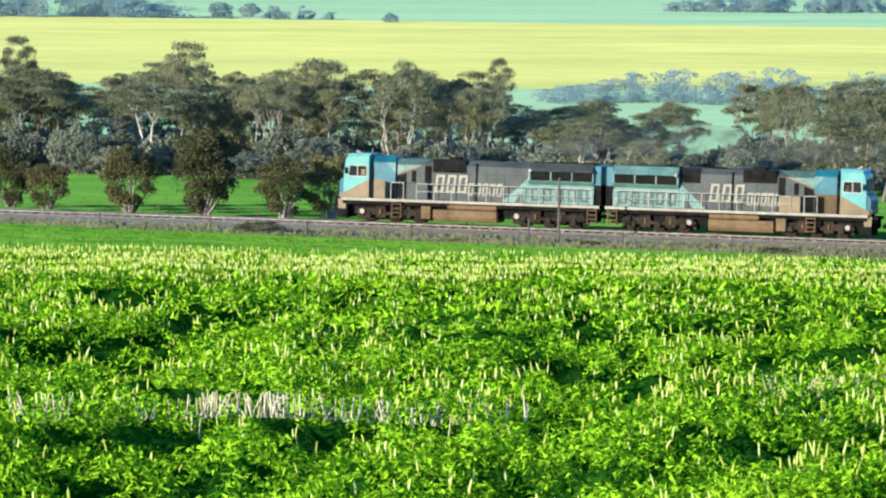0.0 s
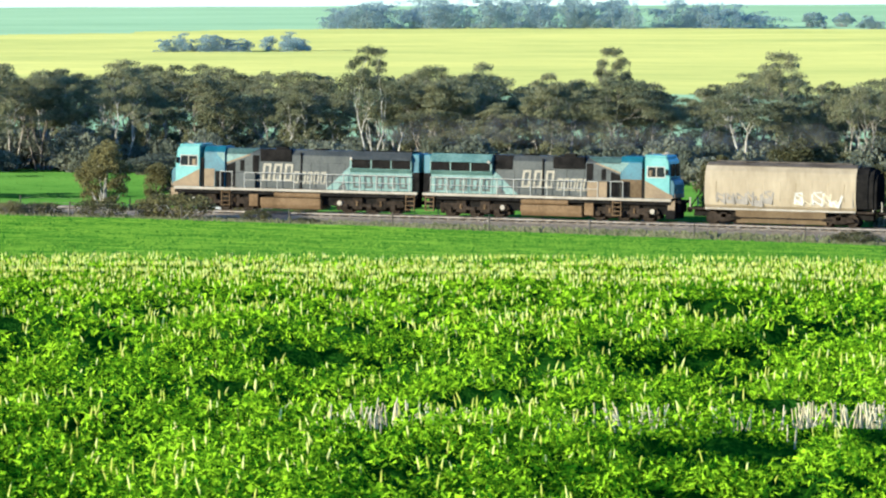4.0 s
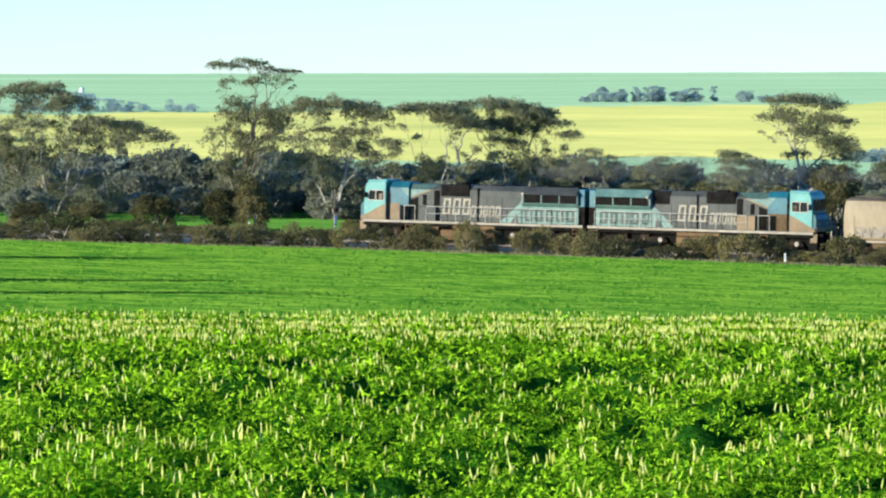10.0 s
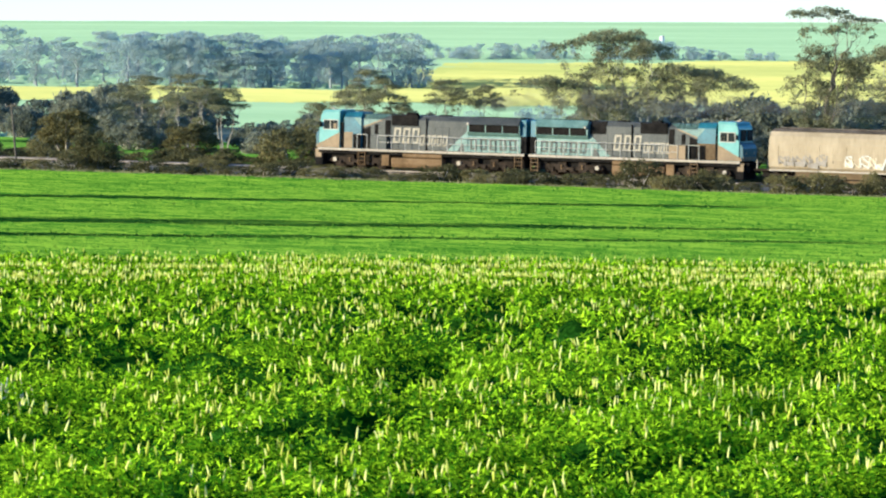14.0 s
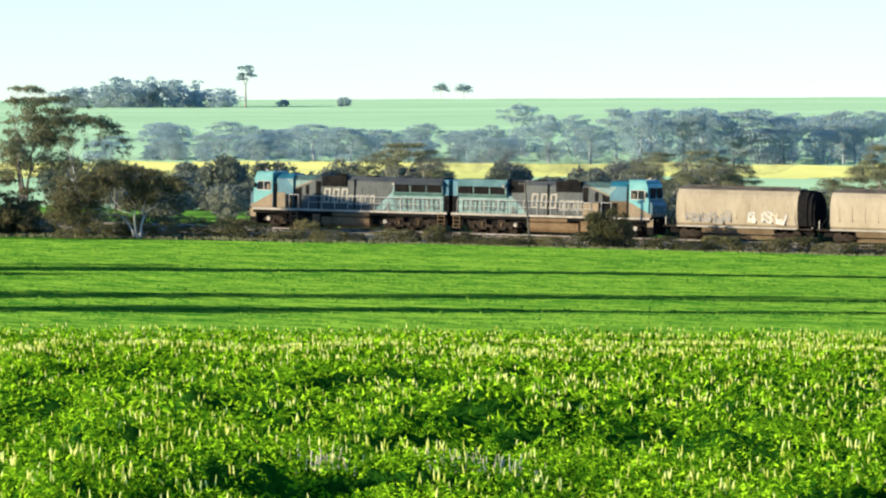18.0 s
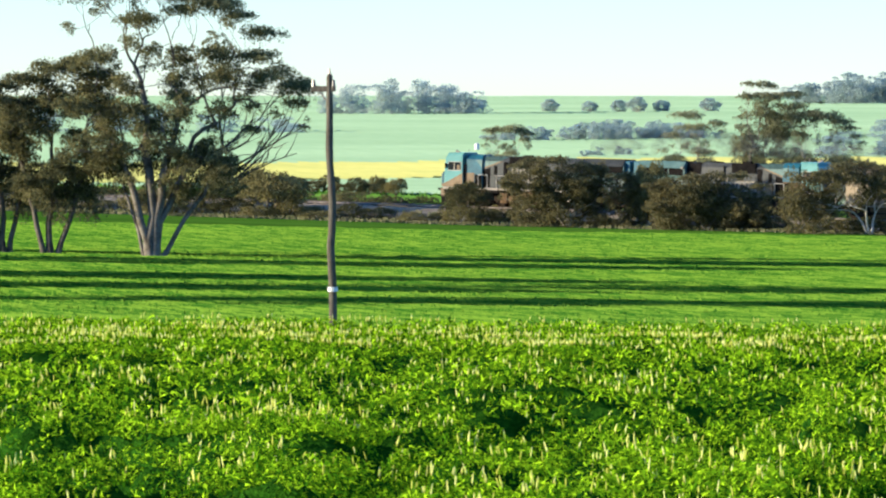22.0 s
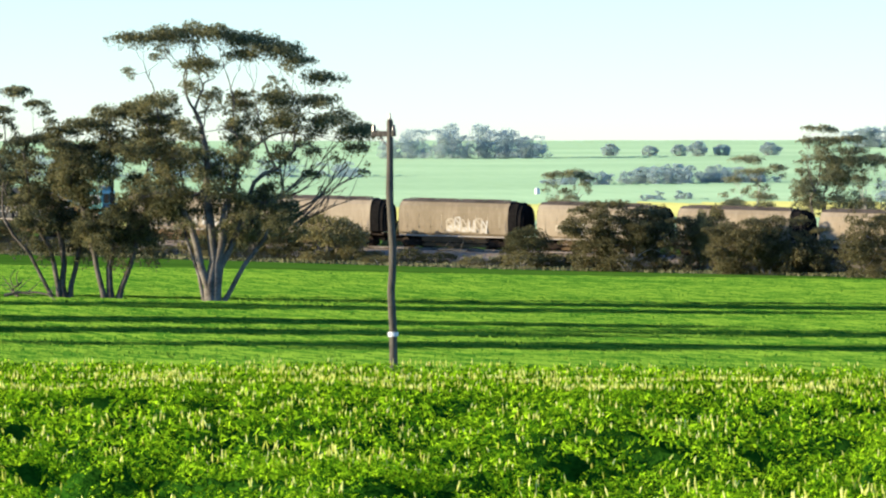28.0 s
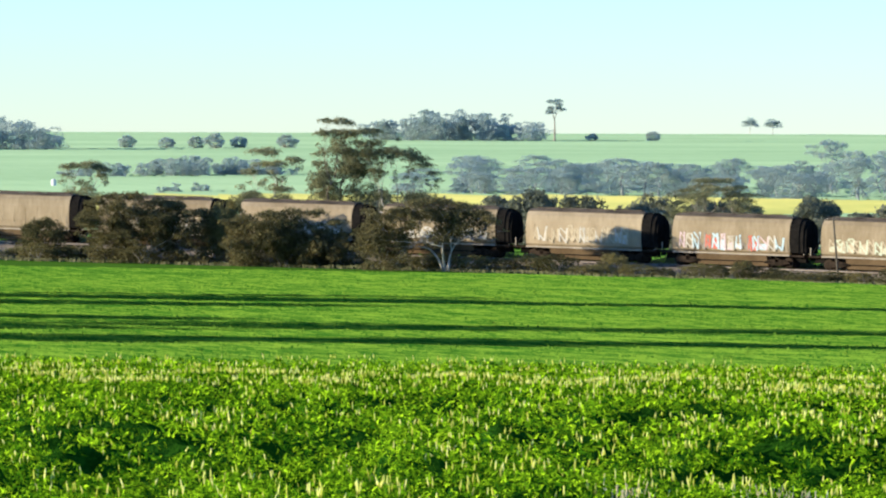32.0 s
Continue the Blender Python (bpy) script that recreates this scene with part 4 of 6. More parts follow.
    if cabinet_side < 0:
        part("blower_grille", prism([(-1.03, 3.3), (-1.03, 3.92), (-0.77, 4.28), (-0.7, 4.2), (-0.96, 3.85), (-0.96, 3.3)], -3.8, -2.5), DARK, hood, "black blower grille on the hood shoulder")
    part("exhaust_stack", box(0.9, 1.7, -0.25, 0.25, 4.26, 4.45, 0.03), DARK, hood)
    part("roof_fan", rod((-1.5, 0, 4.27), (-1.5, 0, 4.36), 0.55, n=18), DARK, hood)
    rad = part("radiator", prism([(-1.05, 1.6), (1.05, 1.6), (1.05, 2.85), (1.32, 3.1), (1.32, 3.8), (1.0, 4.2), (-1.0, 4.2), (-1.32, 3.8), (-1.32, 3.1), (-1.05, 2.85)], -8.3, -3.88, bevel=0.03), MINT, root, "flared mint radiator section stained with soot")
    for sgn in (-1, 1):
        for k in range(3):
            x = -4.7 - k * 1.42
            part("radiator_grille", box(x - 0.66, x + 0.66, sgn * 1.335 - 0.02, sgn * 1.335 + 0.02, 3.14, 3.72, 0.01), DARK, rad, "black radiator grille")
        for k in range(5):
            x = -4.35 - k * 0.82
            part("lettering", hollow(x - 0.3, x + 0.26, 1.78, 2.66, sgn * 1.056, sgn, 0.15), SHADEGREY, rad, "grey painted lettering block")
        part("awning", prism([(sgn * 1.0, 4.22), (sgn * 1.36, 3.84), (sgn * 1.55, 3.74), (sgn * 1.5, 3.8), (sgn * 1.38, 3.95), (sgn * 1.02, 4.3)], -8.25, -3.92), HOODGREY if cabinet_side > 0 else MINT, rad, "soot-grey awning over the grilles" if cabinet_side > 0 else "faded mint awning over the grilles")
    part("radiator_roof", box(-8.2, -4.0, -1.02, 1.02, 4.19, 4.3, 0.03), DARK, root, "soot-blackened radiator roof")
    part("end_bay", box(-8.78, -8.28, -1.1, 1.1, 1.6, 4.2, 0.05), CYAN, root, "grimy cyan end bay")
    part("end_door", box(-8.79, -8.27, -1.11, 1.11, 1.62, 2.95, 0.03), DARK, root, "black lower end door")
    part("marker_lamp", rod((-4.05, cabinet_side * 1.3, 3.78), (-4.05, cabinet_side * 1.58, 3.78), 0.15, 0.1, 10), SILL, root, "pale marker lamp")
    # below the deck
    part("fuel_tank", prism([(-1.3, 0.5), (-1.1, 0.22), (1.1, 0.22), (1.3, 0.5), (1.3, 0.98), (-1.3, 0.98)], -1.85, 2.5, bevel=0.05), DUSTBROWN, root, "dust-brown fuel tank")
    for sgn in (-1, 1):
        part("air_reservoir", rod((-1.8, sgn * 1.16, 1.2), (1.5, sgn * 1.16, 1.2), 0.2, n=12), DUSTBROWN, root, "dust-brown air reservoir")
        part("battery_box", box(2.65, 3.3, sgn * 1.2 - 0.1, sgn * 1.2 + 0.1, 0.35, 1.2, 0.03), DUSTBROWN if sgn == cabinet_side else DARK, root)
        for x in (4.95, -8.25):
            st = part("step_ladder", box(x - 0.32, x - 0.27, sgn * 1.33 - 0.12, sgn * 1.33 + 0.12, 0.35, 1.5, 0.005), DUSTBROWN, root)
            part("side_plate", box(x + 0.27, x + 0.32, sgn * 1.33 - 0.12, sgn * 1.33 + 0.12, 0.35, 1.5, 0.005), DUSTBROWN, st)
            for j in range(4):
                part("tread", box(x - 0.27, x + 0.27, sgn * 1.33 - 0.12, sgn * 1.33 + 0.12, 0.38 + j * 0.29, 0.43 + j * 0.29, 0.005), DUSTBROWN, st)
        # handrails
        rail = part("handrail", rod((-8.2, sgn * 1.42, 2.66), (3.6, sgn * 1.42, 2.66), 0.028, n=6), RAILWHITE, root)
        part("mid_rail", rod((-8.2, sgn * 1.42, 2.15), (3.6, sgn * 1.42, 2.15), 0.02, n=6), RAILWHITE, rail)
        for k in range(11):
            x = -8.2 + k * 1.18
            part("stanchion", rod((x, sgn * 1.42, 1.55), (x, sgn * 1.42, 2.66), 0.028, n=6), RAILWHITE, rail)
        for x in (4.5, 5.35):
            bm = rod((x, sgn * 1.42, 1.55), (x, sgn * 1.42, 2.7), 0.03, n=6)
            if x < 5:
                rod((x, sgn * 1.42, 2.7), (x + 0.85, sgn * 1.42, 2.7), 0.03, n=6, bm=bm)
            part("grab_rail", bm, RAILWHITE, root)
    part("equipment_cabinet", box(2.85, 4.25, cabinet_side * 1.2 - 0.19, cabinet_side * 1.2 + 0.19, 1.6, 2.66, 0.03), GOLD if cabinet_side < 0 else HOODGREY, root, "tan steel equipment cabinet" if cabinet_side < 0 else "")
    for x in (5.25, -5.25):
        loco_bogie(root, x)
    part("end_platform", box(8.7, 9.35, -1.1, 1.1, 1.3, 1.5, 0.03), DARK, root)
    part("jumper_hose", box(8.9, 9.25, -0.8, 0.8, 0.7, 1.3, 0.06), DARK, root)
    for x in (8.95, -8.95):
        part("coupler", box(min(x, x * 0.95), max(x, x * 0.95), -0.12, 0.12, 0.72, 0.98, 0.03), DARK, root)
    return root


def flat_x(points, x, thick):
    """A thin plate with an outline of (y, z), facing forward at x."""
    return prism(points, x, x + thick, axis="x")


def car_bogie(root, x):
    bm = bmesh.new()
    for sgn in (-1, 1):
        prism([(x - 1.15, 0.4), (x - 0.95, 0.62), (x - 0.3, 0.72), (x + 0.3, 0.72), (x + 0.95, 0.62), (x + 1.15, 0.4), (x + 0.9, 0.36), (x + 0.3, 0.25), (x - 0.3, 0.25), (x - 0.9, 0.36)], sgn * 0.86, sgn * 1.0, bm, "y")
    box(x - 0.2, x + 0.2, -1.0, 1.0, 0.45, 0.8, 0.03, bm)
    box(x - 1.3, x + 1.3, -0.45, 0.45, 0.14, 0.6, 0.04, bm)
    b = part("bogie", bm, BOGIE, root)
    for k in (-0.88, 0.88):
        w = shared("wheelset", CAR_WHEEL, b, pose(x + k, 0, 0.43))
        TURNING.append((w, x + k, 0.43))


def build_wagon():
    root = thing("grain_wagon", Matrix.Identity(4), "", "wagon", "wagons of the grain train")
    sec = [(1.08, 1.12), (1.3, 1.32), (1.4, 1.9), (1.42, 2.5), (1.38, 3.1), (1.24, 3.6), (0.95, 3.95), (0.5, 4.12)]
    sec = sec + [(-a, b) for a, b in sec[::-1]]
    body = part("body", prism(sec, -5.2, 5.2), WAGON, root, smooth=False)
    for x in (-5.2, 5.2):
        sgn = 1 if x > 0 else -1
        # The end walls' shade is painted in by making them black.
        part("end_wall", prism([(a * 0.985, b if b < 4 else b - 0.02) for a, b in sec], x, x + sgn * 0.03), DARK, body, "end wall blackened for its shaded face")
        part("slope_sheet", prism([(x, 2.3), (x + sgn * 0.03, 2.3), (x - sgn * 1.2, 1.0), (x - sgn * 1.25, 1.0)], -1.1, 1.1, axis="y"), DARK, body)
        part("end_platform", box(min(x, x + sgn * 1.25), max(x, x + sgn * 1.25), -1.2, 1.2, 0.96, 1.1, 0.02), BOGIE, root)
        bm = bmesh.new()
        for y in (-0.75, -0.35):
            rod((x + sgn * 0.12, y, 1.1), (x + sgn * 0.12, y, 4.1), 0.025, n=6, bm=bm)
        for j in range(9):
            rod((x + sgn * 0.12, -0.75, 1.3 + j * 0.32), (x + sgn * 0.12, -0.35, 1.3 + j * 0.32), 0.018, n=5, bm=bm)
        part("end_ladder", bm, SHADEGREY, root)
        for y in (-0.95, 0.95):
            part("corner_post", box(x + sgn * 1.1 - 0.04, x + sgn * 1.1 + 0.04, y - 0.05, y + 0.05, 1.1, 1.75, 0.01), SILL, root, "pale corner post")
        part("coupler", box(min(x + sgn * 1.2, x + sgn * 1.54), max(x + sgn * 1.2, x + sgn * 1.54), -0.1, 0.1, 0.72, 0.96, 0.02), DARK, root)
        if sgn < 0:
            # Dark grey hood, made blacker to carry the rear end's shade.
            deep = bmesh.new()
            low = [(a * 0.97, max(b * 0.985, 1.25)) for a, b in sec]
            prism(low, x, x - 0.8, deep)
            prism([(a * 0.94, 1.25 + (b - 1.25) * 0.95) for a, b in low], x - 0.8, x - 1.15, deep)
            prism([(a * 0.86, 1.25 + (b - 1.25) * 0.86) for a, b in low], x - 1.15, x - 1.36, deep)
            part("end_hood", deep, DARK, root, "dark rounded hood over the end platform, blackened for shade")
        part("brace", rod((x + sgn * 0.05, 0.9, 2.6), (x + sgn * 1.1, 0.9, 1.1), 0.05, n=6), DARK, root)
    for sgn in (-1, 1):
        part("side_sill", box(-5.2, 5.2, sgn * 1.25 - 0.06, sgn * 1.25 + 0.06, 1.0, 1.13, 0.015), SILL, root, "pale dusty side sill")
        for k in range(9):
            x = -4.4 + k * 1.1
            part("rib", box(x - 0.03, x + 0.03, sgn * 1.41 - 0.012, sgn * 1.41 + 0.012, 1.7, 2.9, 0.006), WAGON, body)
        part("grab_iron", rod((-5.0, sgn * 1.42, 1.3), (-5.0, sgn * 1.42, 2.3), 0.025, n=5), SILL, root)
    part("hopper_skirt", prism([(-1.18, 1.0), (-0.8, 0.14), (0.8, 0.14), (1.18, 1.0)], -3.1, 3.1), HOPPER, root, "dust-brown hopper bottom")
    for k in (-2.2, 0, 2.2):
        part("discharge_chute", prism([(k - 0.6, 0.42), (k + 0.6, 0.42), (k + 0.35, 0.16), (k - 0.35, 0.16)], -0.8, 0.8, axis="y"), HOPPER, root)
    part("centre_sill", box(-6.2, 6.2, -0.3, 0.3, 0.5, 1.0, 0.03), DARK, root)
    part("roof_cover", prism([(-0.98, 3.95), (-0.52, 4.13), (0.52, 4.13), (0.98, 3.95), (0.96, 3.99), (0.5, 4.165), (-0.5, 4.165), (-0.96, 3.99)], -5.15, 5.15), ROOFBROWN, root, "roof sheet in brown darkened for shade")
    part("roof_walkway", box(-4.7, 4.7, -0.32, 0.32, 4.2, 4.27, 0.01), ROOFBROWN, root, "roof walkway in brown darkened for shade")
    for k in range(4):
        x = -3.3 + k * 2.2
        part("roof_hatch", box(x - 0.7, x + 0.7, -0.45, 0.45, 4.08, 4.2, 0.03), ROOFBROWN, root)
    part("brake_pipe", rod((-3.4, 1.12, 0.5), (3.4, 1.12, 0.5), 0.035, n=6), DARK, root)
    for x in (3.95, -3.95):
        car_bogie(root, x)
    return root


def graffiti(root, seed, colours, x0, x1, z0, z1):
    """Sprayed marks in plain strokes on the side that faces the fields."""
    rng = np.random.default_rng(seed)
    x, i = x0, 0

    def stroke(bm, a, b, wide, y):
        d = Vector((b[0] - a[0], b[1] - a[1]))
        n = Vector((-d.y, d.x)).normalized() * wide / 2
        flat([(a[0] - n.x, a[1] - n.y), (b[0] - n.x, b[1] - n.y), (b[0] + n.x, b[1] + n.y), (a[0] + n.x, a[1] + n.y)], y, 0.004, 1, bm)

    while x < x1:
        w = 0.45 + 0.35 * rng.random()
        lo, hi, lean = z0 + 0.2 * rng.random(), z1 - 0.3 * rng.random(), 0.12 * rng.normal()
        mid, thick = lo + (hi - lo) * (0.35 + 0.3 * rng.random()), 0.11 + 0.07 * rng.random()
        bm = bmesh.new()
        stroke(bm, (x, lo), (x + lean, hi), thick, 1.424)
        stroke(bm, (x + w * 0.75, lo + 0.1), (x + w * 0.75 - lean, hi - 0.1), thick * 0.8, 1.426)
        for a, c in ((lo, mid), (mid, hi), (hi, hi))[:1 + int(rng.random() * 3)]:
            stroke(bm, (x, a + 0.05), (x + w * 0.75, c), thick * 0.75, 1.428)
        part("sprayed_mark", bm, colours[i % len(colours)], root, "faded sprayed paint mark")
        if rng.random() < 0.5:
            pts = [(x - 0.05, lo), (x + w * 0.8, lo + 0.05), (x + w * 0.8, mid), (x + 0.05, mid + 0.1)]
            part("sprayed_fill", flat(pts, 1.4215, 0.002, 1), colours[(i + 1) % len(colours)], root, "faded sprayed fill")
        x += w
        i += 1


def spray(name, a, b):
    return material(name, a, b, 0.7, 1.5, fine=0.7)


SPRAY = {k: spray("spray_" + k, a, b) for k, a, b in (
    ("grey", (0.15, 0.125, 0.1), (0.28, 0.235, 0.19)), ("bright", (0.36, 0.33, 0.28), (0.56, 0.52, 0.45)), ("white", (0.36, 0.31, 0.24), (0.54, 0.48, 0.39)), ("cream", (0.36, 0.29, 0.19), (0.5, 0.41, 0.28)),
    ("sky", (0.3, 0.42, 0.48), (0.5, 0.6, 0.64)), ("pink", (0.45, 0.32, 0.34), (0.62, 0.48, 0.48)), ("red", (0.42, 0.08, 0.05), (0.55, 0.14, 0.09)), ("sage", (0.38, 0.42, 0.3), (0.56, 0.58, 0.42)))}

lead = build_loco(1)
tagged(lead, "leading mint and grey diesel locomotive, dusty, with cyan cab")
trail = build_loco(-1)
tagged(trail, "second mint and grey diesel locomotive, coupled back to front")
first_wagon = build_wagon()
wagons = [first_wagon] + [copy_thing(first_wagon, Matrix.Identity(4)) for _ in range(15)]
for i, w in enumerate(wagons):
    tagged(w, "dusty beige bogie grain hopper wagon, roof closed")
    if i:
        for o in w.children:
            if o.name.startswith("bogie"):
                for c in o.children:
                    TURNING.append((c, c.location.x, c.location.z))
for i, seed, names, x0, x1, z0, z1, text in (
        (0, 1, ("grey",), 0.6, 4.0, 1.25, 2.3, "grey and white sprayed patches"), (0, 2, ("bright", "cream"), -4.0, -1.0, 1.25, 2.4, "grey and white sprayed patches"),
        (2, 3, ("white", "cream"), -3.2, 0.5, 1.3, 2.7, "pale cream sprayed patches"), (3, 9, ("cream", "white"), -3.5, 3.0, 1.5, 2.4, "pale cream sprayed patches"),
        (5, 10, ("white", "grey"), -4.0, 3.5, 1.3, 2.2, "white sprayed patches"), (7, 12, ("cream", "white"), -4.2, 2.0, 1.3, 2.5, "cream sprayed patches"), (8, 4, ("white", "bright"), -4.2, 2.5, 1.3, 2.6, "white sprayed patches"),
        (9, 5, ("bright", "cream", "bright"), -4.4, 3.8, 1.3, 2.5, "white sprayed patches"), (10, 6, ("cream", "bright", "cream"), -4.0, 4.3, 1.4, 2.9, "cream sprayed patches"),
        (11, 7, ("sky", "white", "pink", "sky", "red", "grey"), -4.6, 4.4, 1.25, 2.7, "blue, pink and red sprayed patches"), (12, 8, ("sage", "cream"), -4.5, 4.0, 1.3, 2.6, "pale green sprayed patches"), (13, 13, ("white", "sky"), -4.0, 4.0, 1.3, 2.4, "white sprayed patches")):
    graffiti(wagons[i], seed, [SPRAY[n] for n in names], x0, x1, z0, z1)
    tagged(wagons[i], "dusty beige grain hopper wagon with " + text)


def build_smoke():
    """Thin grey exhaust that hangs over the locomotives, in rigid puffs."""
    m = bpy.data.materials.new("thin_exhaust")
    m.use_nodes = True
    nt = m.node_tree
    b = nt.nodes["Principled BSDF"]
    b.inputs["Base Color"].default_value, b.inputs["Roughness"].default_value = (0.11, 0.11, 0.11, 1), 1.0
    b.inputs["Specular IOR Level"].default_value = 0.0
    tc, noise, ramp = nt.nodes.new("ShaderNodeTexCoord"), nt.nodes.new("ShaderNodeTexNoise"), nt.nodes.new("ShaderNodeMapRange")
    noise.inputs["Scale"].default_value, noise.inputs["Detail"].default_value = 0.7, 3
    ramp.inputs["From Min"].default_value, ramp.inputs["From Max"].default_value = 0.38, 0.75
    ramp.inputs["To Min"].default_value, ramp.inputs["To Max"].default_value = 0.0, 0.2
    nt.links.new(tc.outputs["Object"], noise.inputs["Vector"])
    nt.links.new(noise.outputs["Fac"], ramp.inputs["Value"])
    nt.links.new(ramp.outputs["Result"], b.inputs["Alpha"])
    root = thing("exhaust_smoke", Matrix.Identity(4), "thin grey diesel exhaust drifting over the locomotives", "smoke")
    rng = np.random.default_rng(4)
    for k in range(18):
        x = 6 - 30 * (k + rng.random()) / 18
        bm = bmesh.new()
        bmesh.ops.create_icosphere(bm, subdivisions=2, radius=1.0)
        for v in bm.verts:
            v.co *= 0.8 + 0.4 * rng.random()
        s = 0.8 + 0.9 * rng.random()
        bmesh.ops.transform(bm, matrix=Matrix.Translation((x, 0.6 * rng.normal(), 4.75 + 0.5 * s + 0.7 * rng.random())) @ Matrix.Diagonal((1.9 * s, 0.9 * s, 0.6 * s, 1)), verts=bm.verts)
        part("puff", bm, m, root, smooth=True)
    return root


smoke = build_smoke()


def on_line(s, half):
    """The pose of a vehicle whose middle is at s and whose bogies stand half metres ahead and behind."""
    f, r = Vector(line(s - half)), Vector(line(s + half))
    x = (f - r).normalized()
    y = Vector((0, 0, 1)).cross(x).normalized()
    m = Matrix((x, y, x.cross(y))).transposed().to_4x4()
    m.translation = (f + r) / 2
    return m


def nose_at(t):
    u = (t - 10) / 10
    return -13.01619 * (t - 10) + 2.357166 * u * u - 0.064954 * u ** 3


def motions():
    """The train runs along its line; its wheels roll."""
    times = [float(i) for i in range(33)]
    half_turn = Matrix.Rotation(math.pi, 4, "Z")
    walk(lead, [(t, on_line(nose_at(t) + 8.95, 5.25)) for t in times])
    walk(trail, [(t, on_line(nose_at(t) + 26.85, 5.25) @ half_turn) for t in times])
    walk(smoke, [(t, on_line(nose_at(t) + 20.0, 5.25)) for t in times])
    for i, w in enumerate(wagons):
        walk(w, [(t, on_line(nose_at(t) + 43.1 + 13.22 * i, 3.95)) for t in times])
    beats = [i / 30 for i in range(961)]
    for w, x, r in TURNING:
        way = -1 if w.parent.parent == trail else 1
        walk(w, [(t, pose(x, 0, r) @ Matrix.Rotation(way * -nose_at(t) / r % math.tau, 4, "Y")) for t in beats])


# ---- trees and bushes, from the foreground to the skyline; each: bearing, metres past the line, height, width ----
# Rough bark darkened: the shade on the clump's trunks is in the colour.
DARKBARK = material("shaded_dark_bark", (0.05, 0.042, 0.035), (0.17, 0.15, 0.125), 0.9, 2.0, bump=0.02, fine=0.6)
OLIVELEAF = material("olive_gum_leaf", (0.066, 0.076, 0.044), (0.26, 0.238, 0.105), 0.85, 0.5, island=0.4, each=0.2, thin=0.48)


def crown_tree(az, d, h, w, seed, stems, count, tops, masses, fork=0.16, girth=1.0, deep=2.4, leaf=0.19, wide=1.0, mat=None, bark=None, boles=None, flat=0.42, fringe=2, label="", group="woodland trees"):
    """One tree of its own shape: its caps (across, top, half width) and its lower leafy bodies."""
    meshes = gum_meshes(seed, h, w, stems, 0, 0, count, leaf, fork, flat, girth, mat=mat, deep=deep, bark=bark, tops=[(x, z, k * wide) for x, z, k in tops], masses=masses, boles=boles, fringe=fringe)
    return plant("gum_tree", meshes, standing(az, d, -az), label, "tree", group)


FIELD = dict(mat=OLIVELEAF, group="field trees")
old_gum = crown_tree(
    -20.09, 331, 16.6, 14.5, 401, 4, 92000,
    ((-4.1, 16.1, 0.95), (-2.4, 16.2, 1.05), (-0.6, 16.5, 1.0), (0.9, 16.4, 1.0), (2.6, 16.0, 1.1), (4.1, 15.5, 1.15), (5.3, 14.6, 0.7), (-0.3, 14.6, 1.0), (2.2, 14.9, 0.7), (6.7, 13.7, 0.9), (4.2, 12.6, 1.0), (6.4, 12.3, 0.8), (7.5, 11.4, 1.1), (9.0, 10.6, 1.0), (8.7, 9.5, 0.6), (-2.8, 12.4, 1.1), (6.1, 7.9, 0.5)),
    ((-4.8, -1.2, 5.0, 11.6, 25), (-1.4, 2.2, 6.4, 12.6, 25), (1.6, 4.6, 8.0, 11.0, 10), (4.6, 6.6, 9.2, 11.2, 5), (-3.0, 2.0, 4.0, 6.5, 18), (1.6, 5.4, 3.8, 6.6, 26)),
    leaf=0.175, deep=3.4, bark=PALEBARK, flat=0.56, fringe=1, boles=((0.25, -0.1, 6.4, 0.32), (0.15, -1.6, 5.8, 0.24), (0.4, 1.2, 6.0, 0.3), (0.5, 2.4, 5.6, 0.22), (-0.05, -1.4, 4.2, 0.12), (0.7, 3.4, 3.9, 0.15)), label="old eucalypt with pale forking trunk and wide parasol crown", **FIELD)
CLUMP = dict(bark=DARKBARK, label="eucalypt with flat leafy crowns standing in the cereal field", **FIELD)
crown_tree(-21.53, 335, 10.4, 6.0, 402, 4, 34000,
           ((-2.9, 12.8, 0.7), (-1.7, 12.0, 0.6), (-3.7, 11.5, 0.5), (-6.1, 11.1, 0.6), (-2.5, 9.8, 0.8), (-1.1, 10.0, 0.8), (0.1, 10.4, 0.85), (-3.1, 7.7, 0.7), (1.4, 9.4, 0.7)),
           ((-3.6, 1.8, 4.4, 9.0, 36), (-2.8, 2.2, 3.0, 5.2, 12)), deep=2.2, boles=((-0.3, -2.2, 5.4, 0.16), (0.0, -0.7, 5.6, 0.19), (0.25, 1.2, 5.0, 0.16), (-0.55, -3.6, 4.8, 0.12)), **CLUMP)
crown_tree(-21.07, 333, 11.8, 8.0, 405, 4, 42000,
           ((-1.6, 11.0, 0.9), (0.0, 11.6, 1.0), (1.7, 11.8, 0.9), (-3.0, 9.6, 0.8), (3.0, 10.9, 0.8)),
           ((-3.4, 3.8, 4.2, 10.4, 54), (-2.4, 3.0, 2.8, 5.0, 18)), deep=2.4, boles=((-0.25, -1.5, 4.8, 0.17), (0.05, 0.2, 5.2, 0.2), (0.35, 2.0, 4.8, 0.17)), **CLUMP)
crown_tree(-22.73, 345, 9.6, 7.4, 403, 1, 27000,
           ((-1.9, 9.2, 0.85), (-0.4, 9.3, 0.95), (1.2, 8.9, 0.95), (2.5, 8.3, 0.9), (3.4, 7.2, 0.8)), ((-2.4, 3.8, 4.6, 8.2, 40), (-1.6, 2.8, 3.4, 5.0, 7)), deep=2.2, boles=((0.0, 0.3, 3.2, 0.19),), **CLUMP)
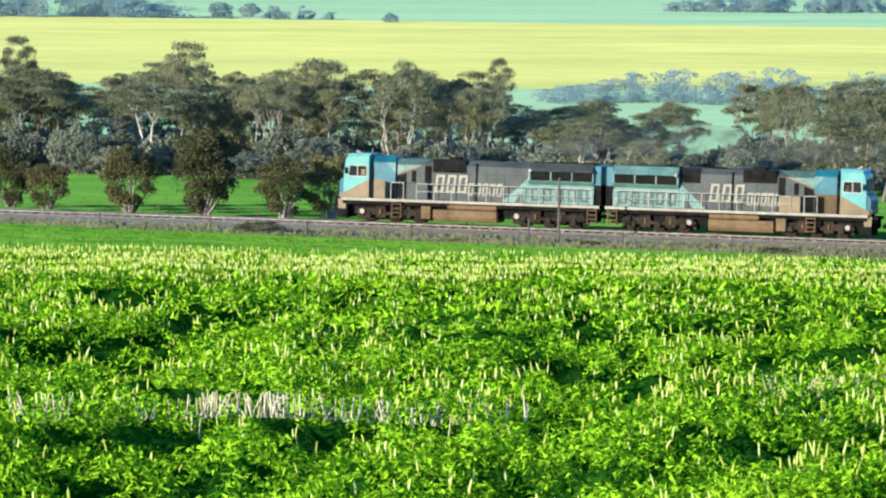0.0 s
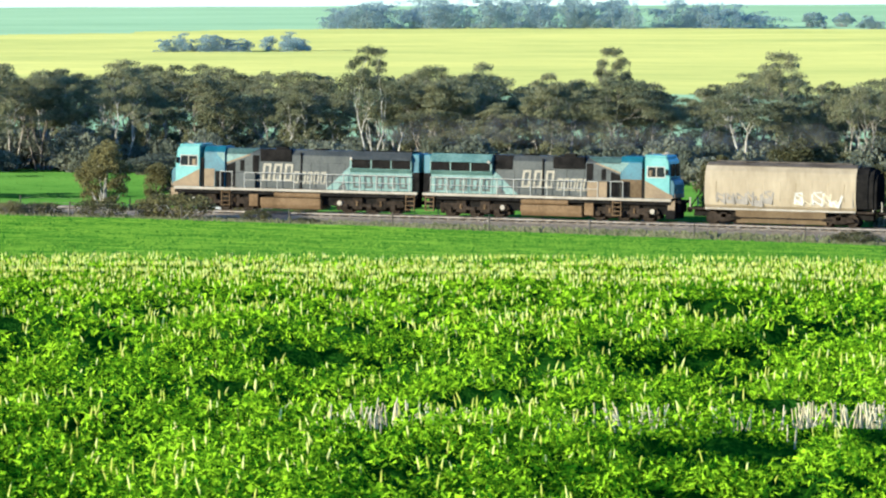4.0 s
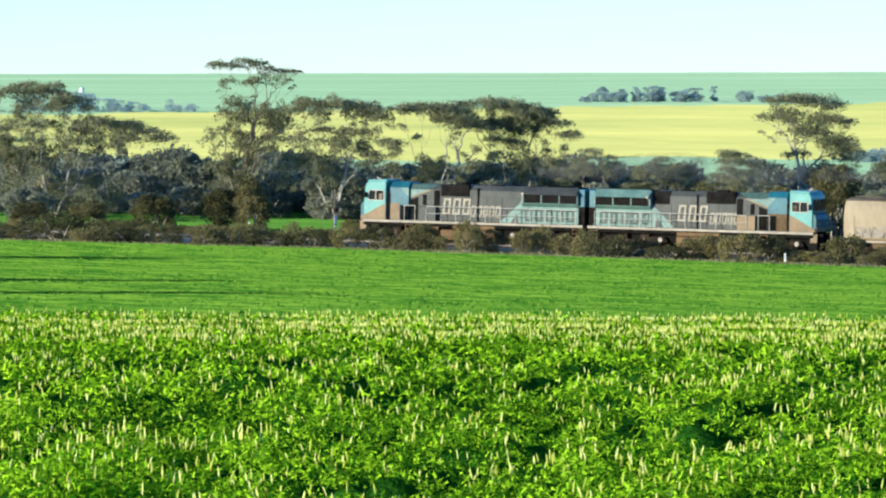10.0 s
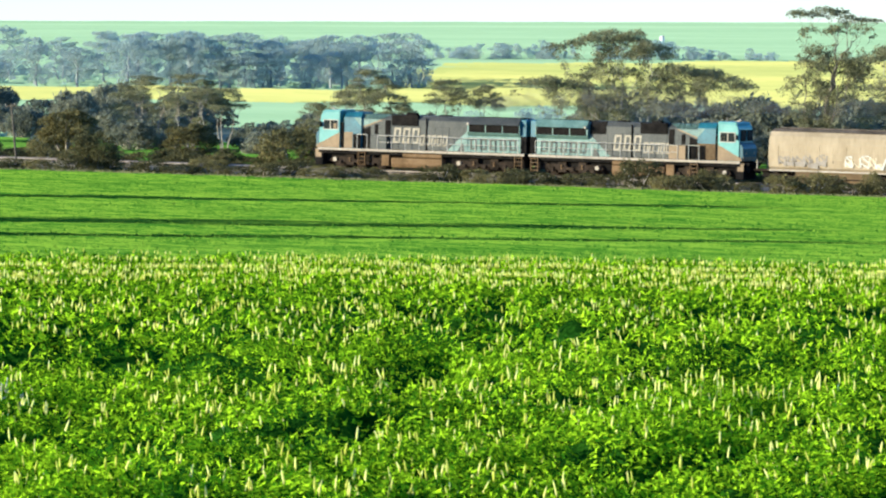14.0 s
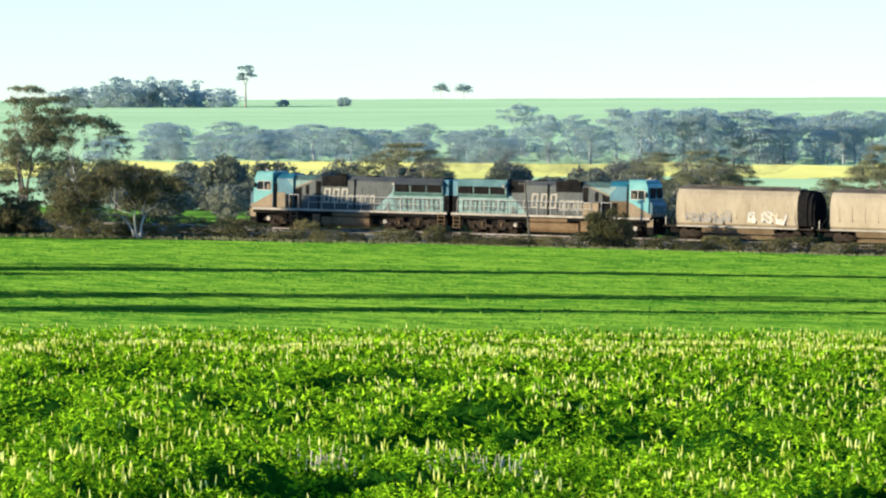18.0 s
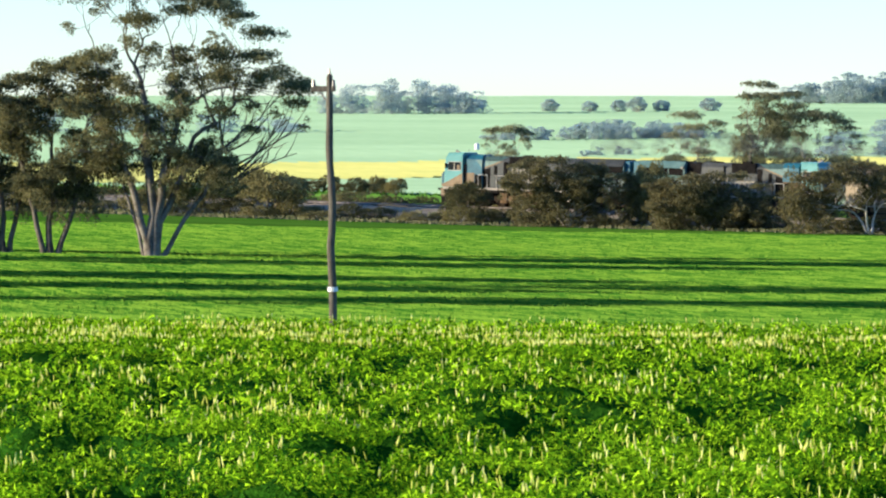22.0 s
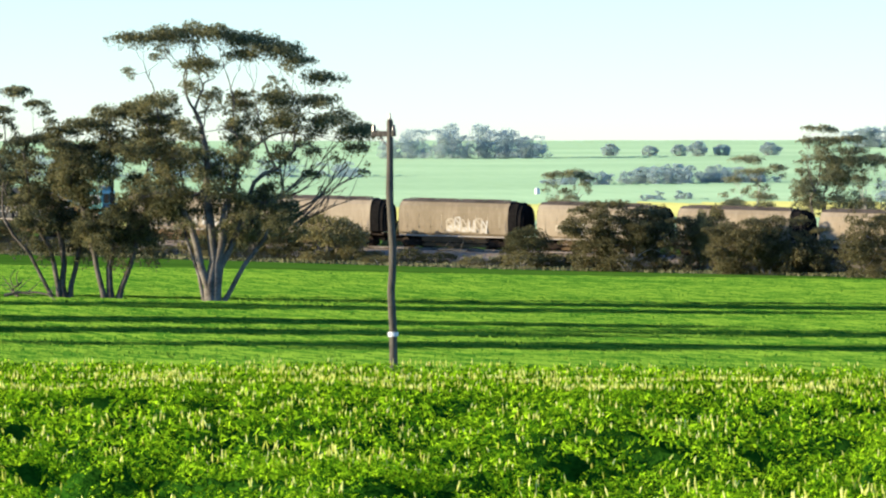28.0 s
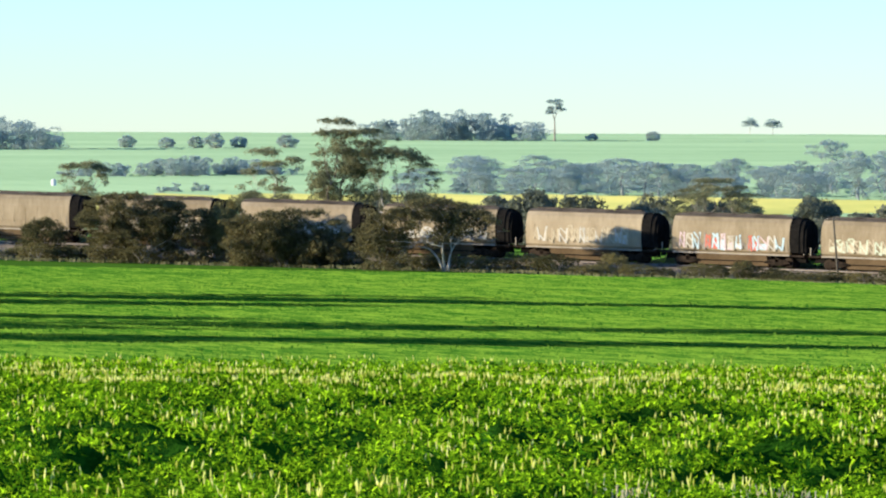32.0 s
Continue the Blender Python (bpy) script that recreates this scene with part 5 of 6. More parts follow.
crown_tree(-23.43, 338, 9.6, 8.0, 404, 5, 40000,
           ((-3.6, 7.0, 0.9), (-1.4, 7.7, 0.95), (-0.2, 9.2, 0.8), (1.2, 9.6, 0.85), (2.4, 9.2, 0.8), (-2.6, 8.6, 0.6)), ((-4.6, 1.0, 2.6, 7.0, 56), (0.4, 3.0, 4.6, 8.6, 26), (-5.6, -1.0, 1.0, 4.0, 30)), girth=1.5, **CLUMP)
crown_tree(-24.6, 238, 16.0, 12.0, 406, 3, 34000,
           ((1.0, 15.6, 1.2), (2.6, 15.2, 1.1), (3.4, 14.4, 0.9), (0.2, 13.0, 1.2), (2.0, 12.4, 1.0), (4.3, 12.3, 0.9), (5.3, 12.2, 0.6), (3.0, 10.9, 0.9), (1.6, 10.3, 1.0), (3.2, 9.8, 0.8), (-2.0, 15.4, 1.5), (-4.0, 14.6, 1.5), (-5.6, 12.4, 1.4)),
           ((-5.0, 1.6, 8.6, 14.0, 44), (0.6, 3.2, 9.6, 11.6, 10)), leaf=0.16, fork=0.36, girth=1.1, deep=3.0, bark=DARKBARK, label="tall eucalypt with dark limbs and drooping clumps of leaves", **FIELD)
rng_h = np.random.default_rng(77)
for k in range(9):
    path, p, dr = limb(rng_h, (3.4 + 1.6 * rng_h.random(), rng_h.normal() * 1.0, 4.0 + 2.6 * rng_h.random()), (1, 0.25 * rng_h.normal(), 0.25 + 0.2 * rng_h.random()), 3.6 + 2.2 * rng_h.random(), 0.075, 0.02, 0.1, 0.5, 6)
    tv, tf = tubes([path], 5)
    branch = shared("branch", mesh_of("branch", tv, tf, DARKBARK, smooth=True), old_gum, None, "leafless dark branch")
    for j in range(4):
        tv, tf = tubes([limb(rng_h, path[2 + j][:3], (0.8, 0.4 * rng_h.normal(), 0.8 + 0.5 * rng_h.normal()), 1.2 + 1.5 * rng_h.random(), 0.032, 0.012, 0.14, 0.4, 4)[0]], 5)
        shared("twig", mesh_of("twig", tv, tf, DARKBARK, smooth=True), branch)


def dead_branch(az, d, lift, turn, length, label):
    """A fallen or leaning limb with side twigs."""
    rng = np.random.default_rng(int(length * 100))
    path, p, dr = limb(rng, (0, 0, 0), (1, 0.1, 0.18), length, 0.1, 0.03, 0.16, -0.25, 8)
    root = thing("dead_branch", standing(az, d, turn) @ pose(0, 0, lift), label, "branch")
    tv, tf = tubes([path], 6)
    shared("limb", mesh_of("limb", tv, tf, POLEWOOD, smooth=True), root)
    for k in range(6):
        tv, tf = tubes([limb(rng, path[1 + k][:3], (0.6, rng.normal() * 0.6, 0.5 + 0.4 * rng.normal()), 0.7 + 0.9 * rng.random(), 0.04, 0.012, 0.2, 0.0, 4)[0]], 5)
        shared("twig", mesh_of("twig", tv, tf, POLEWOOD, smooth=True), root)


dead_branch(-22.15, 329, 0.35, 15, 3.8, "bent grey dead branch lying under the eucalypts")
dead_branch(-22.0, 333, 0.2, 130, 2.6, "fallen dry branch under the eucalypts")
dead_branch(-17.75, track_at(-17.75)[0] - 8.5, 1.15, 14, 3.0, "dark dead limb leaning over the lineside scrub")
# more trees out of sight to the side, whose long shadows lie over the field
for i, (az, d, h) in enumerate(((-28.5, 318, 12), (-27.4, 268, 19), (-30.4, 240, 14), (-30.2, 283, 11), (-32.4, 262, 11))):
    plant("gum_tree", gum_meshes(320 + i, h, 16, 3, 26, 44, 11000, 0.55, 0.33, 0.32, 1.0, 0.45, 0.35, 0.11), standing(az, d, 40 * i), "spreading eucalypt at the field's edge", "tree", "field trees")

BACK_BUSHES = ((15.42, 22, 4.6, 3.2), (15.81, 18, 3.7, 2.8), (16.64, 18, 5.3, 3.4), (17.38, 16, 6.5, 4.1), (18.19, 16, 4.7, 3.1), (18.67, 20, 4.9, 3.2),
    (11.81, 13, 2.7, 2.9), (12.39, 11, 1.7, 1.9), (10.36, 10, 5.2, 3.4), (10.93, 18, 3.7, 2.5), (4.03, 20, 5.8, 2.6), (4.34, 20, 5.2, 2.6), (4.74, 14, 5.4, 3.8), (5.37, 14, 7.4, 3.4),
    (6.11, 12, 6.6, 3.5), (6.43, 18, 4.9, 2.5))
MORE_BACK_BUSHES = ((-3.4, 14, 3.9, 3.3), (-2.8, 13, 2.8, 2.7), (-2.21, 14, 3.1, 2.7), (-1.55, 13, 3.7, 3.1), (-3.72, 9, 1.5, 2.1), (-4.02, 9, 1.3, 2.0), (-2.45, 9, 1.2, 1.8), (-1.3, 8, 1.3, 2.0), (-0.55, 14, 5.1, 2.6), (-0.86, 16, 4.3, 3.1), (1.11, 16, 5.6, 3.5), (1.77, 20, 5, 2.6), (2.05, 14, 4.3, 2.6), (0.48, 9, 2.2, 1.9),
    (-6.02, 10, 3.7, 5.9), (-7.04, 18, 3.8, 4.2), (-4.93, 14, 5, 2.7), (-4.41, 14, 4.7, 3.6), (-5.5, 10, 3.1, 3.1), (-6.65, 9, 1.9, 2.7),
    (-7.27, 10, 1.6, 2.7), (-9.71, 12, 2.9, 5.6), (-9.11, 9, 2.4, 2.1), (-8.57, 10, 2.1, 2.8), (-8.28, 16, 4.6, 4.6), (-11.35, 10, 3.7, 2.4),
    (-11.07, 8, 3.6, 2.8))
FRONT_BUSHES = ((1.16, -8, 1.9, 3.0), (-7.99, -8.5, 3.1, 4), (-15.12, -6, 4.4, 2.8), (-18.83, -8, 4, 7.2), (-16.85, -9, 3.2, 4.3),
    (-19.91, -7, 2.6, 5.9), (-19.39, -9, 2.4, 3.9), (-15.01, -8, 5.3, 3.7),
    (-22.42, -6, 2.4, 9), (-23.16, -7, 2.2, 8), (-24.07, -5, 2.2, 9.1))
ROUND = [bush_meshes(60 + k, 5, 3.4, 11000, 0.16, 0.06) for k in range(5)]
WIDE = [bush_meshes(70 + k, 3, 5, 7000, 0.18, 0.02) for k in range(4)]
for i, (az, past, h, w) in enumerate(BACK_BUSHES + MORE_BACK_BUSHES):
    d = track_at(az)[0] + past
    m = standing(az, d, 77 * i, h / 5, w * 1.2 / 3.4) if h > w * 0.9 else standing(az, d, 77 * i, h / 3, w / 5)
    plant("bush", (ROUND if h > w * 0.9 else WIDE)[i % 4], m, "dense rounded olive-green bush beside the railway" if h > w * 0.9 else "broad dark olive bush beside the railway", "bush", "lineside bushes", ("stem", "foliage"))
for i, (az, past, h, w) in enumerate(FRONT_BUSHES):
    plant("bush", WIDE[i % 4], standing(az, track_at(az)[0] + past, 50 * i, h / 3, w / 5), "broad brown-green bush on the field side of the line", "bush", "lineside bushes", ("stem", "foliage"))
for i in range(16):
    az = -19.4 + 2.0 * (i + 0.4 * math.sin(i * 7)) / 16
    plant("bush", WIDE[i % 4], standing(az, track_at(az)[0] + 104 + 8 * math.sin(i * 5), 70 * i, 0.5 + 0.12 * math.sin(i * 3), 0.55), "dark round bush along the far side of the paddock", "bush", "paddock bushes", ("stem", "foliage"))
GOLDEN = material("golden_leaf", (0.07, 0.07, 0.02), (0.2, 0.17, 0.05), 0.85, 0.6, island=0.7, thin=0.2)
plant("bush", bush_meshes(91, 6.5, 2.8, 2600, 0.28, 0.03, GOLDEN), standing(8.62, track_at(8.6)[0] + 9), "tall conical golden-green bush beside the crossing sign", "bush", "lineside bushes", ("stem", "foliage"))

WHITEBARK = material("smooth_white_bark", (0.3, 0.27, 0.23), (0.55, 0.51, 0.45), 0.8, 1.5, fine=0.5)
MALLEELEAF = material("mallee_leaf", (0.062, 0.06, 0.03), (0.18, 0.155, 0.072), 0.85, 0.5, island=0.4, each=0.2, thin=0.4)
# low broad trees between line and field
LOW = dict(mat=MALLEELEAF, wide=0.8, leaf=0.2, group="lineside trees")
crown_tree(-15.83, track_at(-15.83)[0] - 12, 5.9, 9.5, 331, 5, 42000,
           ((-4.0, 5.4, 0.9), (-2.4, 5.9, 1.1), (-0.8, 5.9, 1.1), (1.0, 5.6, 1.1), (2.6, 5.2, 1.0), (4.2, 4.6, 1.0), (5.2, 3.6, 0.8), (-5.0, 3.9, 0.8)),
           ((-5.0, 5.2, 0.5, 4.2, 64), (-3.6, 3.0, 2.0, 5.2, 36)), deep=2.6, label="low dense mallee with dark foliage beside the line", **LOW)
crown_tree(-14.42, track_at(-14.42)[0] - 12, 4.9, 9.5, 332, 5, 40000,
           ((-4.6, 4.0, 0.8), (-3.2, 4.4, 1.0), (-1.2, 4.7, 1.1), (0.8, 4.9, 1.1), (2.6, 4.8, 1.0), (4.2, 4.0, 0.9), (5.0, 3.0, 0.7)),
           ((-4.8, 4.8, 0.5, 3.4, 64), (-3.4, 3.4, 1.6, 4.2, 30)), deep=2.6, label="low dense mallee with dark foliage beside the line", **LOW)
crown_tree(-12.77, track_at(-12.77)[0] - 13, 6.0, 8.0, 333, 3, 30000,
           ((-5.6, 4.9, 0.9), (-4.0, 5.4, 1.0), (-2.2, 5.8, 1.1), (-0.4, 6.0, 1.1), (1.4, 5.7, 1.0), (2.8, 5.1, 0.9), (3.8, 4.4, 0.7)),
           ((-6.4, 2.0, 2.8, 5.0, 44), (-7.0, -3.0, 0.5, 3.2, 30), (1.0, 3.6, 3.2, 4.8, 12)), fork=0.32, girth=1.2, deep=2.0, bark=WHITEBARK, label="low spreading mallee with white stems beside the line", **LOW)

# low scrub along the field side of the line
SCRUB = [bush_meshes(80 + k, 1.3, 2.6, 3000, 0.11, 0.0) for k in range(5)]
rng_s = np.random.default_rng(8)
az = -25.5
while az < 11.2:
    past = -11.5 + 4.0 * rng_s.random()
    h = (0.55 + 0.65 * rng_s.random()) * (1.25 if rng_s.random() < 0.25 else 1.0) * (1.4 if -3 < az < 8.2 else 1.0)
    plant("scrub_bush", SCRUB[int(rng_s.random() * 5)], standing(az, track_at(az)[0] + past, 360 * rng_s.random(), h / 1.1, (2.0 + 2.4 * rng_s.random()) / 2.6), "low dark olive-brown scrub bush along the ballast", "bush", "lineside scrub", ("stem", "foliage"))
    az += 0.13 + 0.24 * rng_s.random() + (0.35 if az > 9.5 else 0)
az = -25.5
while az < 6.5:
    plant("scrub_bush", SCRUB[int(rng_s.random() * 5)], standing(az, track_at(az)[0] + 7 + (9 if az > -9 else 16) * rng_s.random(), 360 * rng_s.random(), 0.5 + 0.7 * rng_s.random(), (2.0 + 2.2 * rng_s.random()) / 2.6), "low grey-olive scrub bush behind the line", "bush", "lineside scrub", ("stem", "foliage"))
    az += 0.26 + 0.3 * rng_s.random()
az = -25.5
while az < 9.0:
    plant("scrub_bush", SCRUB[int(rng_s.random() * 5)], standing(az, track_at(az)[0] + 6.5 + 3 * rng_s.random(), 360 * rng_s.random(), 0.85 + 0.35 * rng_s.random(), (3.4 + 1.8 * rng_s.random()) / 2.6), "low grey-olive scrub bush behind the line", "bush", "lineside scrub", ("stem", "foliage"))
    az += 0.3 + 0.22 * rng_s.random()
for az, past, h, w in ((11.1, -9, 1.8, 5.6), (11.9, -9, 0.9, 2.2), (17.95, -10, 0.9, 3.4), (19.9, -11, 0.35, 2.0), (12.4, -10, 0.5, 2.0), (21.3, -9, 0.4, 1.6), (23.2, -10, 0.5, 2.2)):
    plant("scrub_bush", SCRUB[1], standing(az, track_at(az)[0] + past, 30 * az, h / 1.3, w / 2.6), "low brown mound of scrub in the grass verge", "bush", "lineside scrub", ("stem", "foliage"))

# the wood behind the line
TALL = ((15.5, 140, 12.4, 3.6), (17.21, 150, 11.9, 5), (18.55, 118, 10.9, 7.4), (19.44, 120, 10.4, 5.4), (20.1, 125, 9.9, 5.7), (20.39, 160, 10.9, 2.8),
    (21.34, 90, 6.4, 6), (21.85, 80, 5.1, 4.5), (23.85, 70, 8.2, 8.8), (24.24, 90, 10.2, 7.3), (13.06, 110, 12.1, 5.5),
    (13.71, 125, 10.4, 4.2), (14.17, 130, 10.4, 4.4), (10.54, 110, 10.4, 6), (9.77, 120, 9.4, 4.9), (25.0, 95, 10.5, 8))
TALL_MID = ((2.91, 95, 7.1, 4.8), (4.34, 80, 7.5, 5.6), (6.06, 80, 7.6, 6.3), (5.43, 60, 6.7, 3.7),
    (7.2, 90, 7.4, 6.5), (3.6, 90, 6.4, 6))
TALL_LEFT = ((-5.21, 60, 8.5, 5.5), (-5.44, 65, 6.6, 4.8), (-4.93, 60, 6.1, 3), (-4.44, 70, 7.7, 4.3), (-4.04, 75, 7.2, 3.4), (-5.79, 60, 5.4, 3),
    (-7.04, 70, 7.6, 6.2), (-6.7, 75, 6.3, 4.1), (-10.05, 66, 8, 8.2), (-7.5, 80, 7.2, 6.4))
TALL_FAR_LEFT = ((-16.41, 70, 5.2, 3.3), (-10.43, 60, 5.7, 2.5), (-14.75, 60, 5.4, 3.2))
PARASOL = [gum_meshes(40 + k, 10, 7, 2 + k % 3, 15 + 2 * (k % 3), 11, 14000, 0.175, 0.3, 0.5, 0.85, 0.34 + 0.06 * (k % 3), 0.35, 0.13) for k in range(6)]
DENSE = [gum_meshes(50 + k, 10, 6, 3, 13, 26, 14500, 0.2, 0.25, 0.6, 0.9, 0.35, 0.15, 0.14) for k in range(6)]
UMBRELLA = [gum_meshes(240 + k, 10, 7, 2 + k % 2, 12 + k, 2 + k, 9500, 0.18, 0.42, 0.36, 0.75, 0.3, 0.6, 0.15) for k in range(4)]
for i, (az, past, h, w) in enumerate(TALL + TALL_MID + TALL_LEFT + TALL_FAR_LEFT):
    plant("gum_tree", UMBRELLA[i % 4] if w < 5.2 and h < 12 else DENSE[i % 6] if w > 9.5 else PARASOL[i % 6], standing(az, track_at(az)[0] + past, 53 * i, h / 10, w * 1.1 / (6 if w > 9.5 else 7)), "eucalypt with bare pale stems under a flat parasol crown", "tree", "woodland trees")
LONE = dict(wide=0.95, leaf=0.21, label="eucalypt with bare pale stems under domed caps of leaves")
crown_tree(-16.47, track_at(-16.47)[0] + 110, 7.6, 5.0, 501, 2, 6750,
           ((-1.7, 7.2, 0.6), (-0.6, 7.5, 0.9), (0.8, 7.6, 1.0), (1.8, 7.3, 0.7), (2.7, 6.9, 0.5)), ((-1.4, 1.6, 3.0, 4.4, 8),), fork=0.2, girth=0.7, deep=1.0, **LONE)
crown_tree(-14.6, track_at(-14.6)[0] + 110, 9.4, 5.0, 502, 3, 12000,
           ((-0.8, 9.4, 0.9), (0.6, 9.4, 1.0), (0.0, 8.1, 0.9), (1.4, 8.1, 0.9), (-1.7, 7.3, 0.75), (3.0, 8.5, 0.8), (1.5, 5.6, 1.1), (-1.7, 4.8, 1.5)), ((-2.6, 2.4, 1.6, 4.6, 14),), fork=0.2, girth=0.8, deep=1.2, **LONE)
crown_tree(-13.91, track_at(-13.91)[0] + 108, 12.8, 6.6, 503, 3, 25500,
           ((-0.8, 12.6, 0.65), (0.8, 12.6, 0.9), (1.5, 12.3, 0.6), (-1.1, 11.4, 0.8), (0.6, 11.6, 0.9), (1.7, 11.5, 0.9), (3.1, 11.6, 0.9), (4.2, 11.6, 0.7), (4.1, 10.5, 1.05), (2.7, 10.4, 0.8), (-1.4, 9.3, 0.7), (-1.5, 8.3, 0.8), (0.8, 9.8, 1.0)),
           ((-2.7, -0.4, 3.6, 7.3, 20), (-0.4, 1.9, 6.9, 11.2, 16), (-0.6, 2.3, 3.6, 7.3, 18), (1.6, 2.7, 7.3, 8.6, 4)), fork=0.25, deep=1.6, **LONE)
crown_tree(-13.34, track_at(-13.34)[0] + 110, 9.8, 8.0, 504, 3, 19500,
           ((-3.5, 9.4, 0.95), (-1.9, 9.6, 1.2), (-0.2, 9.8, 1.2), (1.3, 9.5, 1.2), (2.6, 8.9, 1.0), (3.5, 8.2, 0.8), (-1.7, 7.7, 1.05), (-3.3, 8.2, 0.9), (-1.1, 5.4, 1.6), (4.4, 7.3, 0.55), (2.9, 5.5, 1.6)),
           ((-3.1, 0.0, 8.6, 9.2, 6), (-3.1, -1.2, 6.8, 7.4, 4), (-0.8, 2.7, 8.6, 9.2, 6), (-3.5, 3.5, 2.0, 5.0, 16)), fork=0.25, deep=1.6, **LONE)
crown_tree(-2.57, track_at(-2.57)[0] + 70, 12.5, 13.0, 505, 5, 51000,
           ((-6.5, 11.2, 0.85), (-4.9, 11.4, 0.9), (-3.6, 12.1, 1.1), (-2.4, 12.4, 1.0), (-1.1, 12.0, 0.9), (0.0, 12.3, 1.1), (0.7, 11.6, 0.8), (2.3, 11.0, 1.1), (3.1, 10.2, 0.65), (4.7, 9.4, 1.35), (5.9, 8.8, 1.1), (7.2, 9.1, 1.25), (8.6, 8.3, 1.15), (9.9, 7.8, 1.0), (-8.5, 8.0, 1.1), (-7.2, 8.2, 1.1), (-5.6, 7.9, 1.1), (-4.1, 8.6, 0.9)),
           ((-4.3, 2.5, 1.0, 8.9, 84), (2.0, 6.0, 1.0, 4.0, 16), (-2.9, 1.4, 9.5, 12.0, 20), (2.5, 6.1, 6.2, 8.9, 20), (6.1, 9.7, 6.6, 8.4, 8), (-7.7, -4.1, 6.0, 7.7, 10)), fork=0.2, deep=3.0, **LONE)
crown_tree(-0.66, track_at(-0.66)[0] + 90, 14.8, 8.0, 506, 4, 22500,
           ((-2.1, 14.4, 0.8), (-0.8, 14.4, 0.85), (0.6, 14.7, 0.9), (1.7, 14.5, 0.8), (2.7, 14.0, 0.8), (3.8, 13.8, 0.8), (4.9, 13.6, 0.55), (1.0, 12.8, 0.8), (2.3, 10.6, 0.5)),
           ((-1.6, 0.8, 9.0, 10.9, 12), (1.4, 4.1, 6.0, 10.2, 26), (-2.9, 2.2, 3.0, 6.7, 32), (-0.9, 0.2, 6.7, 9.6, 8), (-2.9, -1.2, 7.5, 9.0, 4)), fork=0.3, girth=1.1, deep=1.6, **LONE)
crown_tree(0.28, track_at(0.28)[0] + 85, 11.4, 9.0, 507, 4, 30000,
           ((-3.6, 10.6, 1.0), (-2.2, 11.3, 1.2), (-1.0, 11.0, 1.0), (0.7, 11.3, 1.25), (2.1, 11.1, 1.25), (3.4, 10.5, 1.2), (4.3, 9.8, 0.85), (-3.2, 7.9, 0.85), (-1.2, 8.7, 0.85), (1.2, 8.7, 1.0), (2.6, 8.5, 0.85), (5.2, 7.7, 1.05)),
           ((-4.0, 4.0, 9.6, 10.4, 14), (-4.8, 6.0, 3.0, 6.9, 44), (-2.8, 3.2, 6.9, 8.5, 8)), fork=0.25, deep=2.0, **LONE)
crown_tree(1.39, track_at(1.39)[0] + 90, 11.2, 7.5, 508, 4, 16500,
           ((-3.5, 10.8, 1.1), (-2.0, 11.0, 1.15), (-0.4, 11.2, 1.4), (1.0, 10.7, 1.3), (1.9, 9.9, 1.3), (3.1, 9.4, 1.05)), ((-1.7, 2.9, 9.0, 9.8, 6), (-2.3, 2.3, 3.6, 6.3, 16)), fork=0.3, deep=1.8, **LONE)
crown_tree(2.11, track_at(2.11)[0] + 95, 11.7, 9.5, 509, 5, 30000,
           ((-4.5, 11.4, 0.95), (-2.2, 11.7, 1.45), (-0.6, 11.6, 1.45), (1.2, 11.1, 1.6), (2.6, 10.5, 1.45), (4.0, 9.6, 0.95), (0.6, 9.6, 1.75), (-1.4, 9.7, 1.45), (5.0, 8.5, 0.95)),
           ((-2.9, 3.5, 9.0, 10.6, 14), (-2.3, 1.8, 6.1, 8.4, 6), (-2.9, 4.7, 3.4, 6.4, 28)), fork=0.3, deep=2.0, **LONE)
crown_tree(5.0, track_at(5.0)[0] + 118, 12.5, 8.0, 510, 2, 18000,
           ((-2.1, 12.1, 1.1), (-0.5, 12.5, 1.4), (1.2, 12.3, 1.45), (3.0, 11.7, 1.3), (-3.3, 10.6, 1.0), (-1.0, 10.8, 1.45), (2.1, 10.4, 1.45), (4.4, 10.1, 0.9), (0.7, 9.5, 1.65), (3.1, 8.4, 1.45), (4.2, 7.5, 1.4), (-0.5, 7.1, 1.05)),
           ((-1.7, 3.5, 8.7, 10.4, 6), (2.1, 4.9, 6.0, 8.2, 6)), fork=0.4, deep=1.8, **LONE)
crown_tree(8.75, track_at(8.75)[0] + 100, 11.6, 9.5, 511, 4, 33000,
           ((-3.6, 10.3, 1.6), (-1.5, 10.2, 1.6), (-1.8, 11.2, 0.8), (0.2, 11.1, 1.8), (2.5, 11.6, 1.6), (3.9, 9.4, 1.8), (-3.3, 8.9, 1.6), (1.0, 9.1, 2.0)), ((-3.6, 5.6, 5.8, 9.4, 34), (-3.9, 5.9, 2.6, 6.1, 30)), fork=0.2, deep=2.4, **LONE)
rng_w = np.random.default_rng(5)
for i in range(190):
    az = 8.0 + 14.2 * rng_w.random() if i < 160 else 22.6 + 3.4 * rng_w.random()
    low = 0.72 if az > 20.4 and az < 22.6 else 1.0
    h = (0.68 + 0.3 * rng_w.random()) * low * (0.9 if az < 9 else 1)
    plant("gum_tree", UMBRELLA[i % 4] if i % 5 in (1, 3) else DENSE[i % 6], standing(az, track_at(az)[0] + 112 + 70 * rng_w.random() ** 1.4, 360 * rng_w.random(), h, 0.75 + 0.5 * rng_w.random()), "grey-green eucalypt in a dense wood behind the paddock", "tree", "woodland trees")
THICKET = [bush_meshes(100 + k, 3.6, 4.4, 2600, 0.32, 0.0, GREYLEAF) for k in range(5)]
